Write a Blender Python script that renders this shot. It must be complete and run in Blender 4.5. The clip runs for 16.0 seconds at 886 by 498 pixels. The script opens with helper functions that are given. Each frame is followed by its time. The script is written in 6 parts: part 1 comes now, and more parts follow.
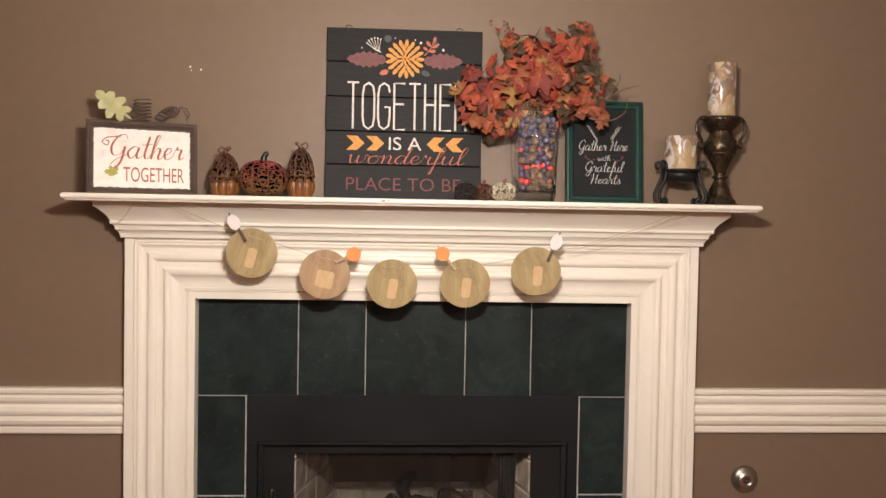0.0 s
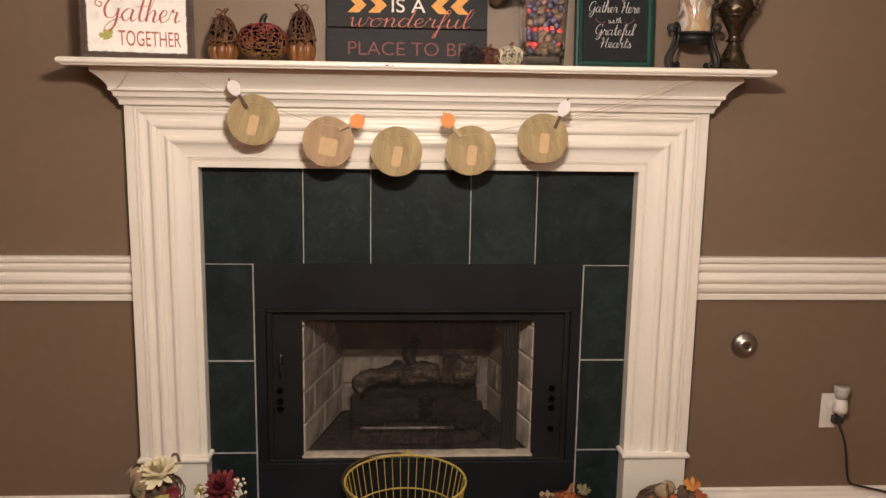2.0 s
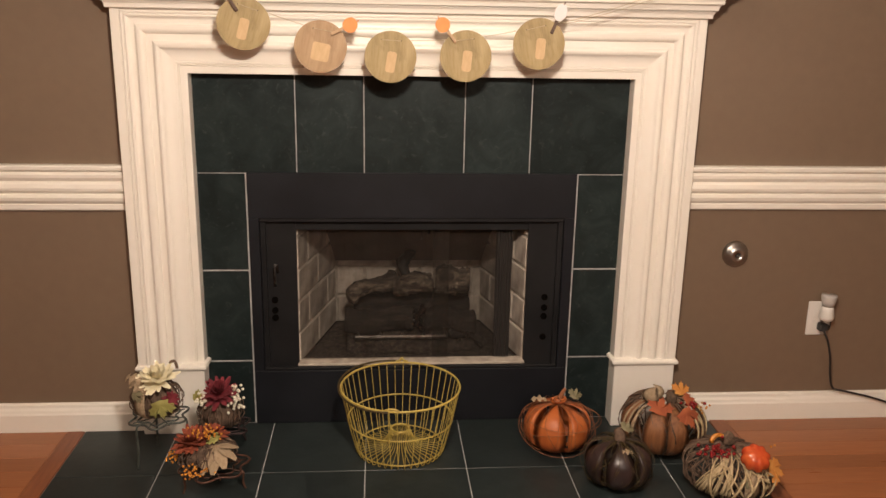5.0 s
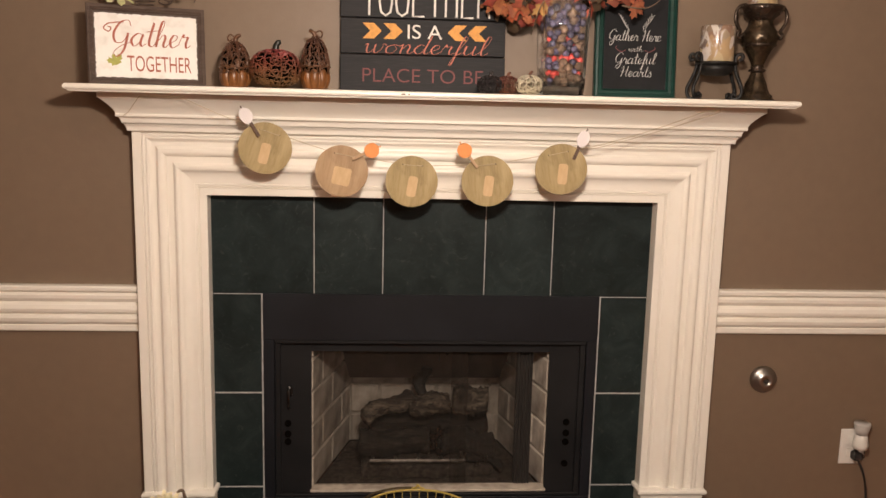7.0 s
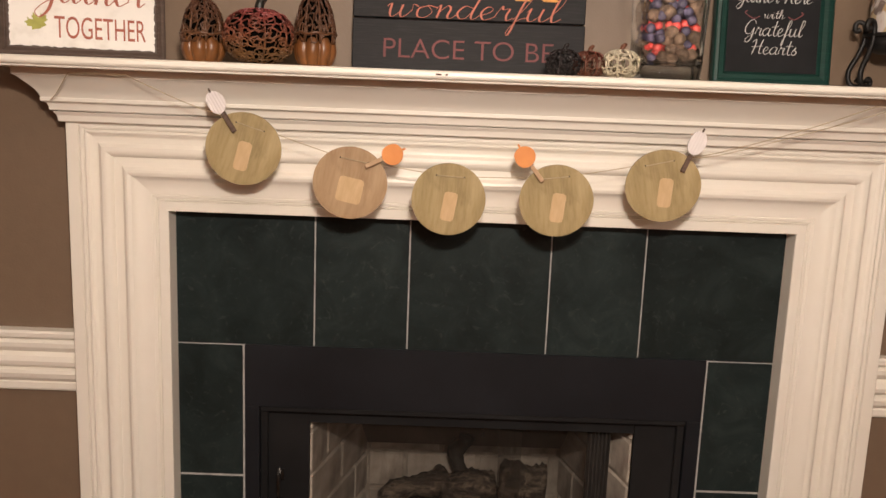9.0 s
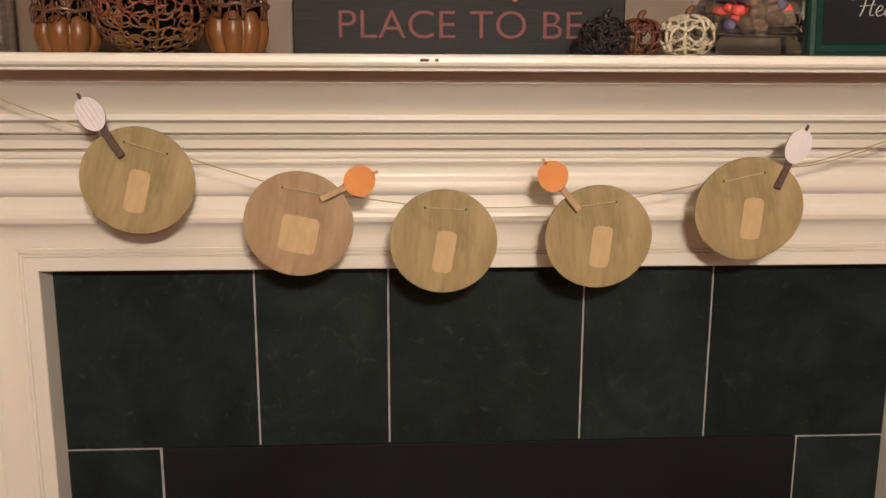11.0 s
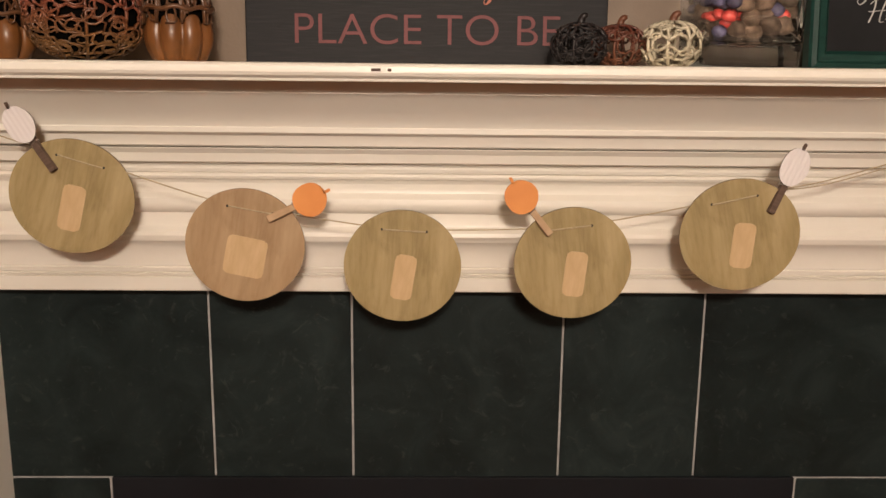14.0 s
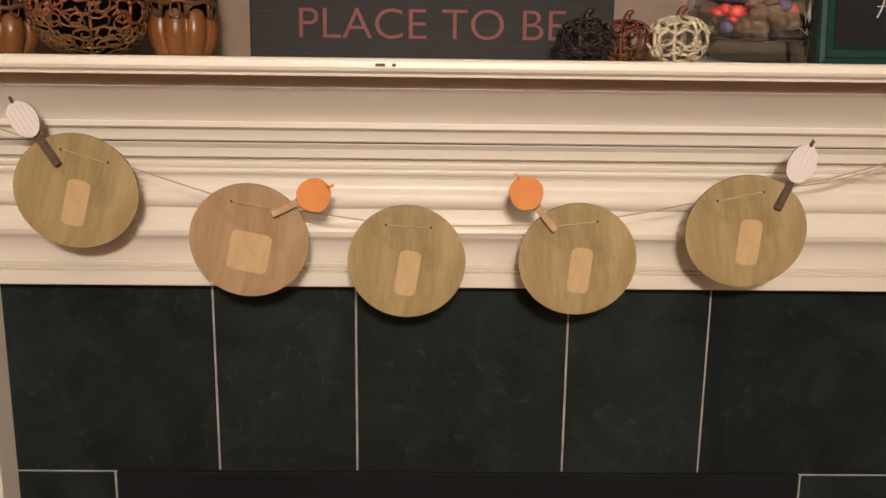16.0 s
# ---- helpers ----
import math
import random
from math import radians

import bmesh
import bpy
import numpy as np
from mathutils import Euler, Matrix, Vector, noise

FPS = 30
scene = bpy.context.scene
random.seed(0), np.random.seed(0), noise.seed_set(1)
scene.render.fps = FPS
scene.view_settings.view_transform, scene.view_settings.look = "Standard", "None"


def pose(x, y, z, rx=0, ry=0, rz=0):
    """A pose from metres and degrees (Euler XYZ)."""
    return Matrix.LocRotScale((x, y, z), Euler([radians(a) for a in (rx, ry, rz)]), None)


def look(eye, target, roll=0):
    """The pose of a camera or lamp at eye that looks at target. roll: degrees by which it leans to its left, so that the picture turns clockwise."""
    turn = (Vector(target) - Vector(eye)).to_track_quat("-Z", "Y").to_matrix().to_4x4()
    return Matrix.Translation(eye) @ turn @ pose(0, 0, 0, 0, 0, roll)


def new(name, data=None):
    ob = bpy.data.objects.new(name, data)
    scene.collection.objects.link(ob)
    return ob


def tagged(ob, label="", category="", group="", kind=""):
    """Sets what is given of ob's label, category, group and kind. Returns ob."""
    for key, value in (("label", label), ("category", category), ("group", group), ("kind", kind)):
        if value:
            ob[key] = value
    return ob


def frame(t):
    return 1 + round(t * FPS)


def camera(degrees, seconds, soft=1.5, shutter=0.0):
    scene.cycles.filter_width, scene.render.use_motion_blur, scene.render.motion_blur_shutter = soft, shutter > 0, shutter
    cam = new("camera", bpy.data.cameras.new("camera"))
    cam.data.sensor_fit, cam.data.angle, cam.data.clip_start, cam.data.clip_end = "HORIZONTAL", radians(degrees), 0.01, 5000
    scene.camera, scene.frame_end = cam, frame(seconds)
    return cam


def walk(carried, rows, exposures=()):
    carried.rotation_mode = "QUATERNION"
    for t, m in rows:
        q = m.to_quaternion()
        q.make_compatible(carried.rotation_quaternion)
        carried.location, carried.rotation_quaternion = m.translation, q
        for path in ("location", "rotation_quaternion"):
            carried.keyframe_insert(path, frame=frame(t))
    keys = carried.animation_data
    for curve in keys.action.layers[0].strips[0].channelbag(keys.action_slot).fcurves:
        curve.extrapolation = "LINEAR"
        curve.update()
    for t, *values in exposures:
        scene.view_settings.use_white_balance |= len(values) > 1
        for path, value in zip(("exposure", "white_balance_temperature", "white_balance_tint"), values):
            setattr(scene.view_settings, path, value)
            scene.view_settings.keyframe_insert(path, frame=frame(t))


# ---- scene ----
cam = camera(55.7, 16.0)
PATH = [
    (0, (-0.085, 0.018, 1.375), (0.042, 2.013, 1.313), 1.0),
    (0.5, (-0.093, 0.022, 1.37), (0.039, 2.016, 1.285), 1.1),
    (1, (-0.099, 0.026, 1.349), (0.036, 2.016, 1.205), 1.4),
    (1.5, (-0.083, 0.031, 1.341), (0.042, 2.013, 1.099), 1.2),
    (2, (-0.089, 0.035, 1.332), (0.033, 2.002, 0.991), 0.9),
    (2.5, (-0.078, 0.032, 1.324), (0.024, 1.984, 0.9), 0.7),
    (3, (-0.08, 0.03, 1.323), (0.025, 1.97, 0.848), 0.7),
    (3.5, (-0.08, 0.033, 1.323), (0.04, 1.962, 0.808), 0.8),
    (3.7, (-0.069, 0.034, 1.315), (0.047, 1.959, 0.788), 0.8),
    (5.8, (-0.132, 0.021, 1.293), (0.04, 1.946, 0.779), 1.2),
    (6, (-0.112, 0.018, 1.308), (0.042, 1.947, 0.802), 1.2),
    (6.5, (-0.118, 0.034, 1.355), (0.022, 1.984, 0.932), 1.1),
    (7, (-0.141, 0.11, 1.396), (-0.009, 2.078, 1.068), 1.4),
    (7.5, (-0.13, 0.281, 1.365), (-0.049, 2.261, 1.09), 0.3),
    (8, (-0.183, 0.488, 1.386), (-0.04, 2.46, 1.084), 0.1),
    (8.5, (-0.131, 0.661, 1.391), (-0.009, 2.626, 1.039), 1.2),
    (9, (-0.095, 0.806, 1.389), (-0.081, 2.775, 1.038), 2.2),
    (9.5, (-0.133, 0.976, 1.392), (-0.08, 2.947, 1.056), 0.9),
    (9.7, (-0.164, 1.037, 1.391), (-0.055, 3.006, 1.057), 0.8),
    (11.8, (-0.124, 1.455, 1.402), (-0.016, 3.406, 0.974), -0.3),
    (12, (-0.131, 1.474, 1.397), (0.006, 3.42, 0.955), -0.1),
    (12.5, (-0.089, 1.472, 1.403), (0.019, 3.418, 0.952), 1.1),
    (13, (-0.065, 1.453, 1.414), (-0.002, 3.406, 0.987), 0.9),
    (13.5, (-0.057, 1.434, 1.417), (0.0, 3.393, 1.021), 0.5),
    (14, (-0.048, 1.425, 1.417), (-0.006, 3.388, 1.035), 0.6),
    (14.5, (-0.05, 1.431, 1.417), (-0.014, 3.393, 1.034), 0.7),
    (15, (-0.048, 1.43, 1.414), (-0.02, 3.393, 1.031), 0.6),
    (15.5, (-0.047, 1.433, 1.413), (-0.022, 3.394, 1.02), 0.6),
    (16, (-0.046, 1.429, 1.419), (-0.018, 3.389, 1.022), 0.7),
]
walk(cam, [(t, look(eye, target, roll)) for t, eye, target, roll in PATH],
     exposures=((0, 0.25, 6250, 8), (1, 0.0, 6350, 9), (2, 0.08, 6550, 10), (3, 0.30, 6750, 10), (6.5, 0.33, 6700, 10), (7.5, -0.05, 6650, 10), (8.5, 0.02, 6600, 10), (9.7, -0.06, 6600, 10), (11.8, -0.32, 6850, 10), (13, -0.27, 6850, 10), (14, -0.22, 6850, 10), (16, -0.22, 6850, 10)))

# ---- world and light ----
world = bpy.data.worlds.new("world")
scene.world = world
world.use_nodes = True
world.node_tree.nodes["Background"].inputs[0].default_value = (0.30, 0.24, 0.18, 1)
world.node_tree.nodes["Background"].inputs[1].default_value = 0.02


def lamp(name, place, watts, radius, colour):
    data = bpy.data.lights.new(name, "POINT")
    data.energy, data.shadow_soft_size, data.color = watts, radius, colour
    ob = new(name, data)
    ob.location = place
    return ob


# the bulbs of the low hanging light fitting over the camera's way
for bx, by, bz in ((-0.055, 0.69, 1.79), (0.055, 0.69, 1.79), (0.0, 0.79, 1.80)):
    lamp("hanging_lamp_bulb", (bx, by, bz), 37.0, 0.035, (1.0, 0.850, 0.735))
# an added fill light behind the camera that evens out the lower parts
lamp("room_fill", (1.0, -2.6, 2.3), 62.0, 0.12, (1.0, 0.850, 0.735))

# ---- materials ----


class Mat:
    """A small builder of procedural materials."""

    def __init__(self, name, rough=0.5, metal=0.0, spec=0.5):
        self.m = bpy.data.materials.new(name)
        self.m.use_nodes = True
        self.t = self.m.node_tree
        self.b = self.t.nodes["Principled BSDF"]
        self.b.inputs["Roughness"].default_value = rough
        self.b.inputs["Metallic"].default_value = metal
        self.b.inputs["Specular IOR Level"].default_value = spec
        self.co = self.t.nodes.new("ShaderNodeTexCoord").outputs["Object"]
        self.bumped = None

    def link(self, a, b):
        self.t.links.new(a, b)

    def mapped(self, scale=(1, 1, 1)):
        n = self.t.nodes.new("ShaderNodeMapping")
        n.inputs["Scale"].default_value = scale
        self.link(self.co, n.inputs["Vector"])
        return n.outputs[0]

    def noise(self, scale, detail=4.0, stretch=(1, 1, 1), rough=0.55, distort=0.0):
        n = self.t.nodes.new("ShaderNodeTexNoise")
        n.inputs["Scale"].default_value, n.inputs["Detail"].default_value = scale, detail
        n.inputs["Roughness"].default_value, n.inputs["Distortion"].default_value = rough, distort
        self.link(self.mapped(stretch), n.inputs["Vector"])
        return n.outputs["Fac"]

    def wave(self, scale, distort=2.0, stretch=(1, 1, 1), axis="X"):
        n = self.t.nodes.new("ShaderNodeTexWave")
        n.bands_direction = axis
        n.inputs["Scale"].default_value, n.inputs["Distortion"].default_value = scale, distort
        n.inputs["Detail"].default_value = 3
        self.link(self.mapped(stretch), n.inputs["Vector"])
        return n.outputs["Fac"]

    def ramp(self, fac, stops):
        n = self.t.nodes.new("ShaderNodeValToRGB")
        e = n.color_ramp.elements
        while len(e) < len(stops):
            e.new(0.5)
        for el, (p, c) in zip(e, stops):
            el.position, el.color = p, (*c, 1)
        self.link(fac, n.inputs["Fac"])
        return n.outputs["Color"]

    def mix(self, fac, a, b, kind="MIX"):
        n = self.t.nodes.new("ShaderNodeMix")
        n.data_type, n.blend_type = "RGBA", kind
        for sock, v in ((n.inputs[0], fac), (n.inputs[6], a), (n.inputs[7], b)):
            if hasattr(v, "is_linked"):
                self.link(v, sock)
            elif isinstance(v, tuple):
                sock.default_value = (*v, 1)
            else:
                sock.default_value = v
        return n.outputs[2]

    def vary(self, colour, amount=0.12):
        """Shifts the brightness from object to object."""
        info = self.t.nodes.new("ShaderNodeObjectInfo").outputs["Random"]
        r = self.ramp(info, [(0, (1 - amount,) * 3), (1, (1 + amount,) * 3)])
        return self.mix(1.0, colour, r, "MULTIPLY")

    def colour(self, c):
        if isinstance(c, tuple):
            self.b.inputs["Base Color"].default_value = (*c, 1)
        else:
            self.link(c, self.b.inputs["Base Color"])
        return self

    def rough(self, fac, lo, hi):
        n = self.t.nodes.new("ShaderNodeMapRange")
        n.inputs["To Min"].default_value, n.inputs["To Max"].default_value = lo, hi
        self.link(fac, n.inputs["Value"])
        self.link(n.outputs[0], self.b.inputs["Roughness"])
        return self

    def bump(self, fac, depth=0.001, strength=1.0):
        n = self.t.nodes.new("ShaderNodeBump")
        n.inputs["Distance"].default_value, n.inputs["Strength"].default_value = depth, strength
        self.link(fac, n.inputs["Height"])
        if self.bumped:
            self.link(self.bumped, n.inputs["Normal"])
        self.bumped = n.outputs[0]
        self.link(self.bumped, self.b.inputs["Normal"])
        return self


def two_tone(name, a, b, scale=8, rough=0.5, metal=0.0, detail=5, stretch=(1, 1, 1), depth=0.0, lo=0.35, hi=0.68, fine=0, vary=0.0, spec=0.5):
    """Two colours mixed by noise, with relief by the same and by a finer noise."""
    m = Mat(name, rough, metal, spec)
    n = m.noise(scale, detail, stretch)
    c = m.ramp(n, [(lo, a), (hi, b)])
    if vary:
        c = m.vary(c, vary)
    m.colour(c)
    m.rough(n, max(rough - 0.08, 0.02), min(rough + 0.08, 1))
    if depth:
        m.bump(m.noise(fine or scale * 6, 6, stretch), depth)
    return m.m


def paint(name, base, rough=0.4, dirt=0.06):
    m = Mat(name, rough)
    n = m.noise(3.5, 5)
    f = m.noise(45, 4)
    dull = tuple(c * (1 - dirt) * k for c, k in zip(base, (1, 0.985, 0.95)))
    m.colour(m.mix(m.ramp(f, [(0.35, (0.0,) * 3), (0.75, (0.35,) * 3)]), m.ramp(n, [(0.3, base), (0.75, dull)]), dull))
    m.rough(n, rough - 0.06, rough + 0.12)
    m.bump(m.noise(120, 3), 0.0004, 0.5)
    m.bump(m.noise(14, 3), 0.0012, 0.35)
    return m.m


WHITE = paint("white_gloss_paint", (0.84, 0.81, 0.745), 0.34, 0.05)
m = Mat("brown_wall_paint", 0.5)
n1, n2 = m.noise(1.6, 4), m.noise(26, 5)
m.colour(m.mix(0.35, m.ramp(n1, [(0.3, (0.196, 0.138, 0.094)), (0.75, (0.176, 0.123, 0.083))]), m.ramp(n2, [(0.3, (0.200, 0.141, 0.096)), (0.7, (0.170, 0.119, 0.080))])))
m.rough(n2, 0.42, 0.58).bump(m.noise(240, 3), 0.0006, 0.5).bump(m.noise(30, 3), 0.0015, 0.3)
WALL = m.m
CEIL = paint("ceiling_paint", (0.62, 0.59, 0.55), 0.8)
GREIGE = paint("plain_brown_wall_paint", (0.20, 0.145, 0.10), 0.6)

m = Mat("green_black_tile", 0.36, 0.0, 0.22)
n1, n2 = m.noise(9, 8, (1, 1, 1), 0.65, 1.2), m.noise(38, 6, (1, 1, 1), 0.6)
base = m.ramp(n1, [(0.34, (0.0090, 0.0140, 0.0145)), (0.52, (0.0135, 0.0210, 0.0213)), (0.68, (0.0205, 0.0310, 0.0312))])
m.colour(m.vary(m.mix(m.ramp(n2, [(0.55, (0, 0, 0)), (0.8, (0.5, 0.5, 0.5))]), m.mix(m.ramp(m.noise(26, 9, (1, 1, 1), 0.72, 2.2), [(0.57, (0, 0, 0)), (0.66, (0.7, 0.7, 0.7))]), base, (0.036, 0.047, 0.045)), (0.020, 0.029, 0.028)), 0.14))
m.rough(n1, 0.30, 0.50).bump(n2, 0.0012, 0.5)
TILE = m.m
# the surround's tile again, its colour lightened for reflections of the room
m = Mat("hearth_tile_with_sheen", 0.34, 0.0, 0.4)
n1, n2 = m.noise(9, 8, (1, 1, 1), 0.65, 1.2), m.noise(38, 6, (1, 1, 1), 0.6)
base = m.ramp(n1, [(0.34, (0.0135, 0.0190, 0.0195)), (0.52, (0.0195, 0.0270, 0.0272)), (0.68, (0.028, 0.037, 0.0375))])
m.colour(m.vary(m.mix(m.ramp(n2, [(0.5, (0, 0, 0)), (0.8, (0.5, 0.5, 0.5))]), base, (0.036, 0.040, 0.037)), 0.14))
m.rough(n1, 0.26, 0.46).bump(n2, 0.0010, 0.5)
HEARTH_TILE = m.m
GROUT = two_tone("pale_grout", (0.47, 0.465, 0.455), (0.29, 0.285, 0.28), 30, 0.9, depth=0.0008)
BLACK_STEEL = two_tone("black_painted_steel", (0.0070, 0.0080, 0.0106), (0.0112, 0.0126, 0.0164), 5, 0.50, spec=0.25, depth=0.0003, fine=160)
DARK_STEEL = two_tone("dark_dusty_steel", (0.0062, 0.0064, 0.0074), (0.0125, 0.0124, 0.0132), 7, 0.62, spec=0.25, depth=0.0003, fine=90)

m = Mat("red_oak_floor", 0.30)
n1, n2 = m.noise(5, 6, (0.6, 9, 1)), m.noise(30, 6, (0.35, 9, 1), 0.6)
m.colour(m.vary(m.mix(0.4, m.ramp(n1, [(0.3, (0.30, 0.105, 0.042)), (0.7, (0.37, 0.145, 0.060))]), m.ramp(n2, [(0.35, (0.24, 0.078, 0.028)), (0.65, (0.40, 0.160, 0.068))])), 0.16))
m.rough(n1, 0.22, 0.40).bump(n2, 0.0004, 0.4)
OAK = m.m
m = Mat("darker_border_wood", 0.34)
n1 = m.noise(14, 6, (7, 0.6, 1))
m.colour(m.ramp(n1, [(0.3, (0.17, 0.055, 0.024)), (0.7, (0.26, 0.092, 0.040))])).rough(n1, 0.28, 0.42)
BORDER = m.m


# ---- building helpers ----


def put(name, bm, mat, parent=None, label="", smooth=False):
    me = bpy.data.meshes.new(name)
    bmesh.ops.recalc_face_normals(bm, faces=bm.faces[:])
    if smooth:
        for f in bm.faces:
            f.smooth = True
    bm.to_mesh(me)
    bm.free()
    me.materials.append(mat)
    ob = new(name, me)
    if parent is not None:
        ob.parent = parent
    if label:
        ob["label"] = label
    return ob


def part(name, bm, mat, parent, label="", smooth=False):
    return put(name, bm, mat, parent, label, smooth)


def thing(name, label, category, place=(0, 0, 0), group="", kind=""):
    ob = new(name)
    ob.empty_display_size = 0.05
    ob.location = place
    return tagged(ob, label, category, group, kind)


def box(x0, x1, y0, y1, z0, z1, bevel=0.0, bm=None, seg=1):
    out = bm or bmesh.new()
    vs = [out.verts.new((x, y, z)) for x in (x0, x1) for y in (y0, y1) for z in (z0, z1)]
    fs = [out.faces.new([vs[i] for i in q]) for q in ((0, 1, 3, 2), (4, 6, 7, 5), (0, 4, 5, 1), (2, 3, 7, 6), (0, 2, 6, 4), (1, 5, 7, 3))]
    if bevel:
        es = {e for f in fs for e in f.edges}
        bmesh.ops.bevel(out, geom=list(es), offset=bevel, segments=seg, affect="EDGES", profile=0.5)
    return out


def strip(rows, closed=False, cap=False, bm=None):
    """Skins rows of points into quads."""
    out = bm or bmesh.new()
    vs = [[out.verts.new(p) for p in r] for r in rows]
    for a, b in zip(vs, vs[1:]):
        k = len(a)
        for i in range(k if closed else k - 1):
            j = (i + 1) % k
            out.faces.new((a[i], a[j], b[j], b[i]))
    if cap and closed:
        for r in (vs[0], vs[-1]):
            if len(r) > 2:
                out.faces.new(r)
    return out


def lathe(profile, seg=24, lobes=0, depth=0.0, bm=None, at=(0, 0, 0), cap=True):
    """Turns (radius, z) rows about z; lobes flute the radius."""
    rows = []
    for r, z in profile:
        row = []
        for i in range(seg):
            a = 2 * math.pi * i / seg
            k = 1 - depth * (0.5 - 0.5 * abs(math.cos(a * lobes / 2)) ** 0.6 * 1.0) * 2 if lobes else 1
            row.append((at[0] + r * k * math.cos(a), at[1] + r * k * math.sin(a), at[2] + z))
        rows.append(row)
    return strip(rows, True, cap, bm)


def tube(points, radius, seg=6, bm=None, closed=False, taper=None):
    """A round wire along points."""
    out = bm or bmesh.new()
    pts = [Vector(p) for p in points]
    n = len(pts)
    rows = []
    up = Vector((0.13, 0.27, 0.95)).normalized()
    for i, p in enumerate(pts):
        if closed:
            d = pts[(i + 1) % n] - pts[i - 1]
        else:
            d = pts[min(i + 1, n - 1)] - pts[max(i - 1, 0)]
        d = d.normalized() if d.length > 1e-9 else Vector((0, 0, 1))
        side = d.cross(up)
        if side.length < 1e-3:
            side = d.cross(Vector((1, 0, 0)))
        side.normalize()
        other = side.cross(d).normalized()
        r = radius * (taper[i] if taper else 1)
        rows.append([p + side * (r * math.cos(2 * math.pi * k / seg)) + other * (r * math.sin(2 * math.pi * k / seg)) for k in range(seg)])
    vs = [[out.verts.new(q) for q in r] for r in rows]
    for i in range(n if closed else n - 1):
        a, b = vs[i], vs[(i + 1) % n]
        for k in range(seg):
            j = (k + 1) % seg
            out.faces.new((a[k], a[j], b[j], b[k]))
    if not closed:
        out.faces.new(vs[0])
        out.faces.new(list(reversed(vs[-1])))
    return out


def ring(radius, z, n=40, cx=0.0, cy=0.0):
    return [(cx + radius * math.cos(2 * math.pi * i / n), cy + radius * math.sin(2 * math.pi * i / n), z) for i in range(n)]


def bezier(p, n=10):
    """Points on a smooth line through the given points."""
    p = [Vector(q) for q in p]
    out = []
    for i in range(len(p) - 1):
        a, b, c, d = p[max(i - 1, 0)], p[i], p[i + 1], p[min(i + 2, len(p) - 1)]
        for k in range(n):
            t = k / n
            out.append(0.5 * ((2 * b) + (c - a) * t + (2 * a - 5 * b + 4 * c - d) * t * t + (3 * b - a - 3 * c + d) * t ** 3))
    return out + [p[-1]]


def plate(outline, thick, bm=None):
    """A flat piece from an outline in x and z, its face at y = 0 and its back at y = thick."""
    out = bm or bmesh.new()
    f = [out.verts.new((x, 0, z)) for x, z in outline]
    b = [out.verts.new((x, thick, z)) for x, z in outline]
    out.faces.new(f)
    out.faces.new(list(reversed(b)))
    k = len(f)
    for i in range(k):
        j = (i + 1) % k
        out.faces.new((f[i], b[i], b[j], f[j]))
    return out


# ---- the setting ----
WALL_Y, TILE_Y = 2.58, 2.600
ROOM_X0, ROOM_X1, ROOM_Y0, CEIL_Z = -2.6, 2.9, -4.2, 2.44


def rect_wall(name, x0, x1, y0, y1, z0, z1, label, mat):
    return tagged(put(name, box(x0, x1, y0, y1, z0, z1), mat), label, "wall", kind="structure")


# the chimney wall, with the hole in which the fireplace sits
bm = bmesh.new()
box(ROOM_X0, -0.70, WALL_Y, WALL_Y + 0.14, 0, CEIL_Z, bm=bm)
box(0.70, ROOM_X1, WALL_Y, WALL_Y + 0.14, 0, CEIL_Z, bm=bm)
box(-0.70, 0.70, WALL_Y, WALL_Y + 0.14, 1.19, CEIL_Z, bm=bm)
tagged(put("wall_north", bm, WALL), "brown painted wall round the fireplace", "wall", kind="structure")
rect_wall("wall_south", ROOM_X0, ROOM_X1, ROOM_Y0 - 0.12, ROOM_Y0, 0, CEIL_Z, "plain brown painted wall", GREIGE)
rect_wall("wall_west", ROOM_X0 - 0.12, ROOM_X0, ROOM_Y0 - 0.12, WALL_Y + 0.14, 0, CEIL_Z, "plain brown painted wall", GREIGE)
rect_wall("wall_east", ROOM_X1, ROOM_X1 + 0.12, ROOM_Y0 - 0.12, WALL_Y + 0.14, 0, CEIL_Z, "plain brown painted wall", GREIGE)
tagged(put("ceiling", box(ROOM_X0 - 0.12, ROOM_X1 + 0.12, ROOM_Y0 - 0.12, WALL_Y + 0.14, CEIL_Z, CEIL_Z + 0.1), CEIL), "white painted flat ceiling", "ceiling", kind="structure")
tagged(put("floor", box(ROOM_X0 - 0.12, ROOM_X1 + 0.12, ROOM_Y0 - 0.12, 3.3, -0.12, -0.006), BORDER), "reddish oak plank floor", "floor", kind="structure")
floor = bpy.data.objects["floor"]


def run_x(profile, x0, x1):
    """A moulding along x from (y, z) points."""
    out = strip([[(x0, y, z) for y, z in profile], [(x1, y, z) for y, z in profile]])
    for x in (x0, x1):
        out.faces.new([out.verts.new((x, y, z)) for y, z in profile])
    return out


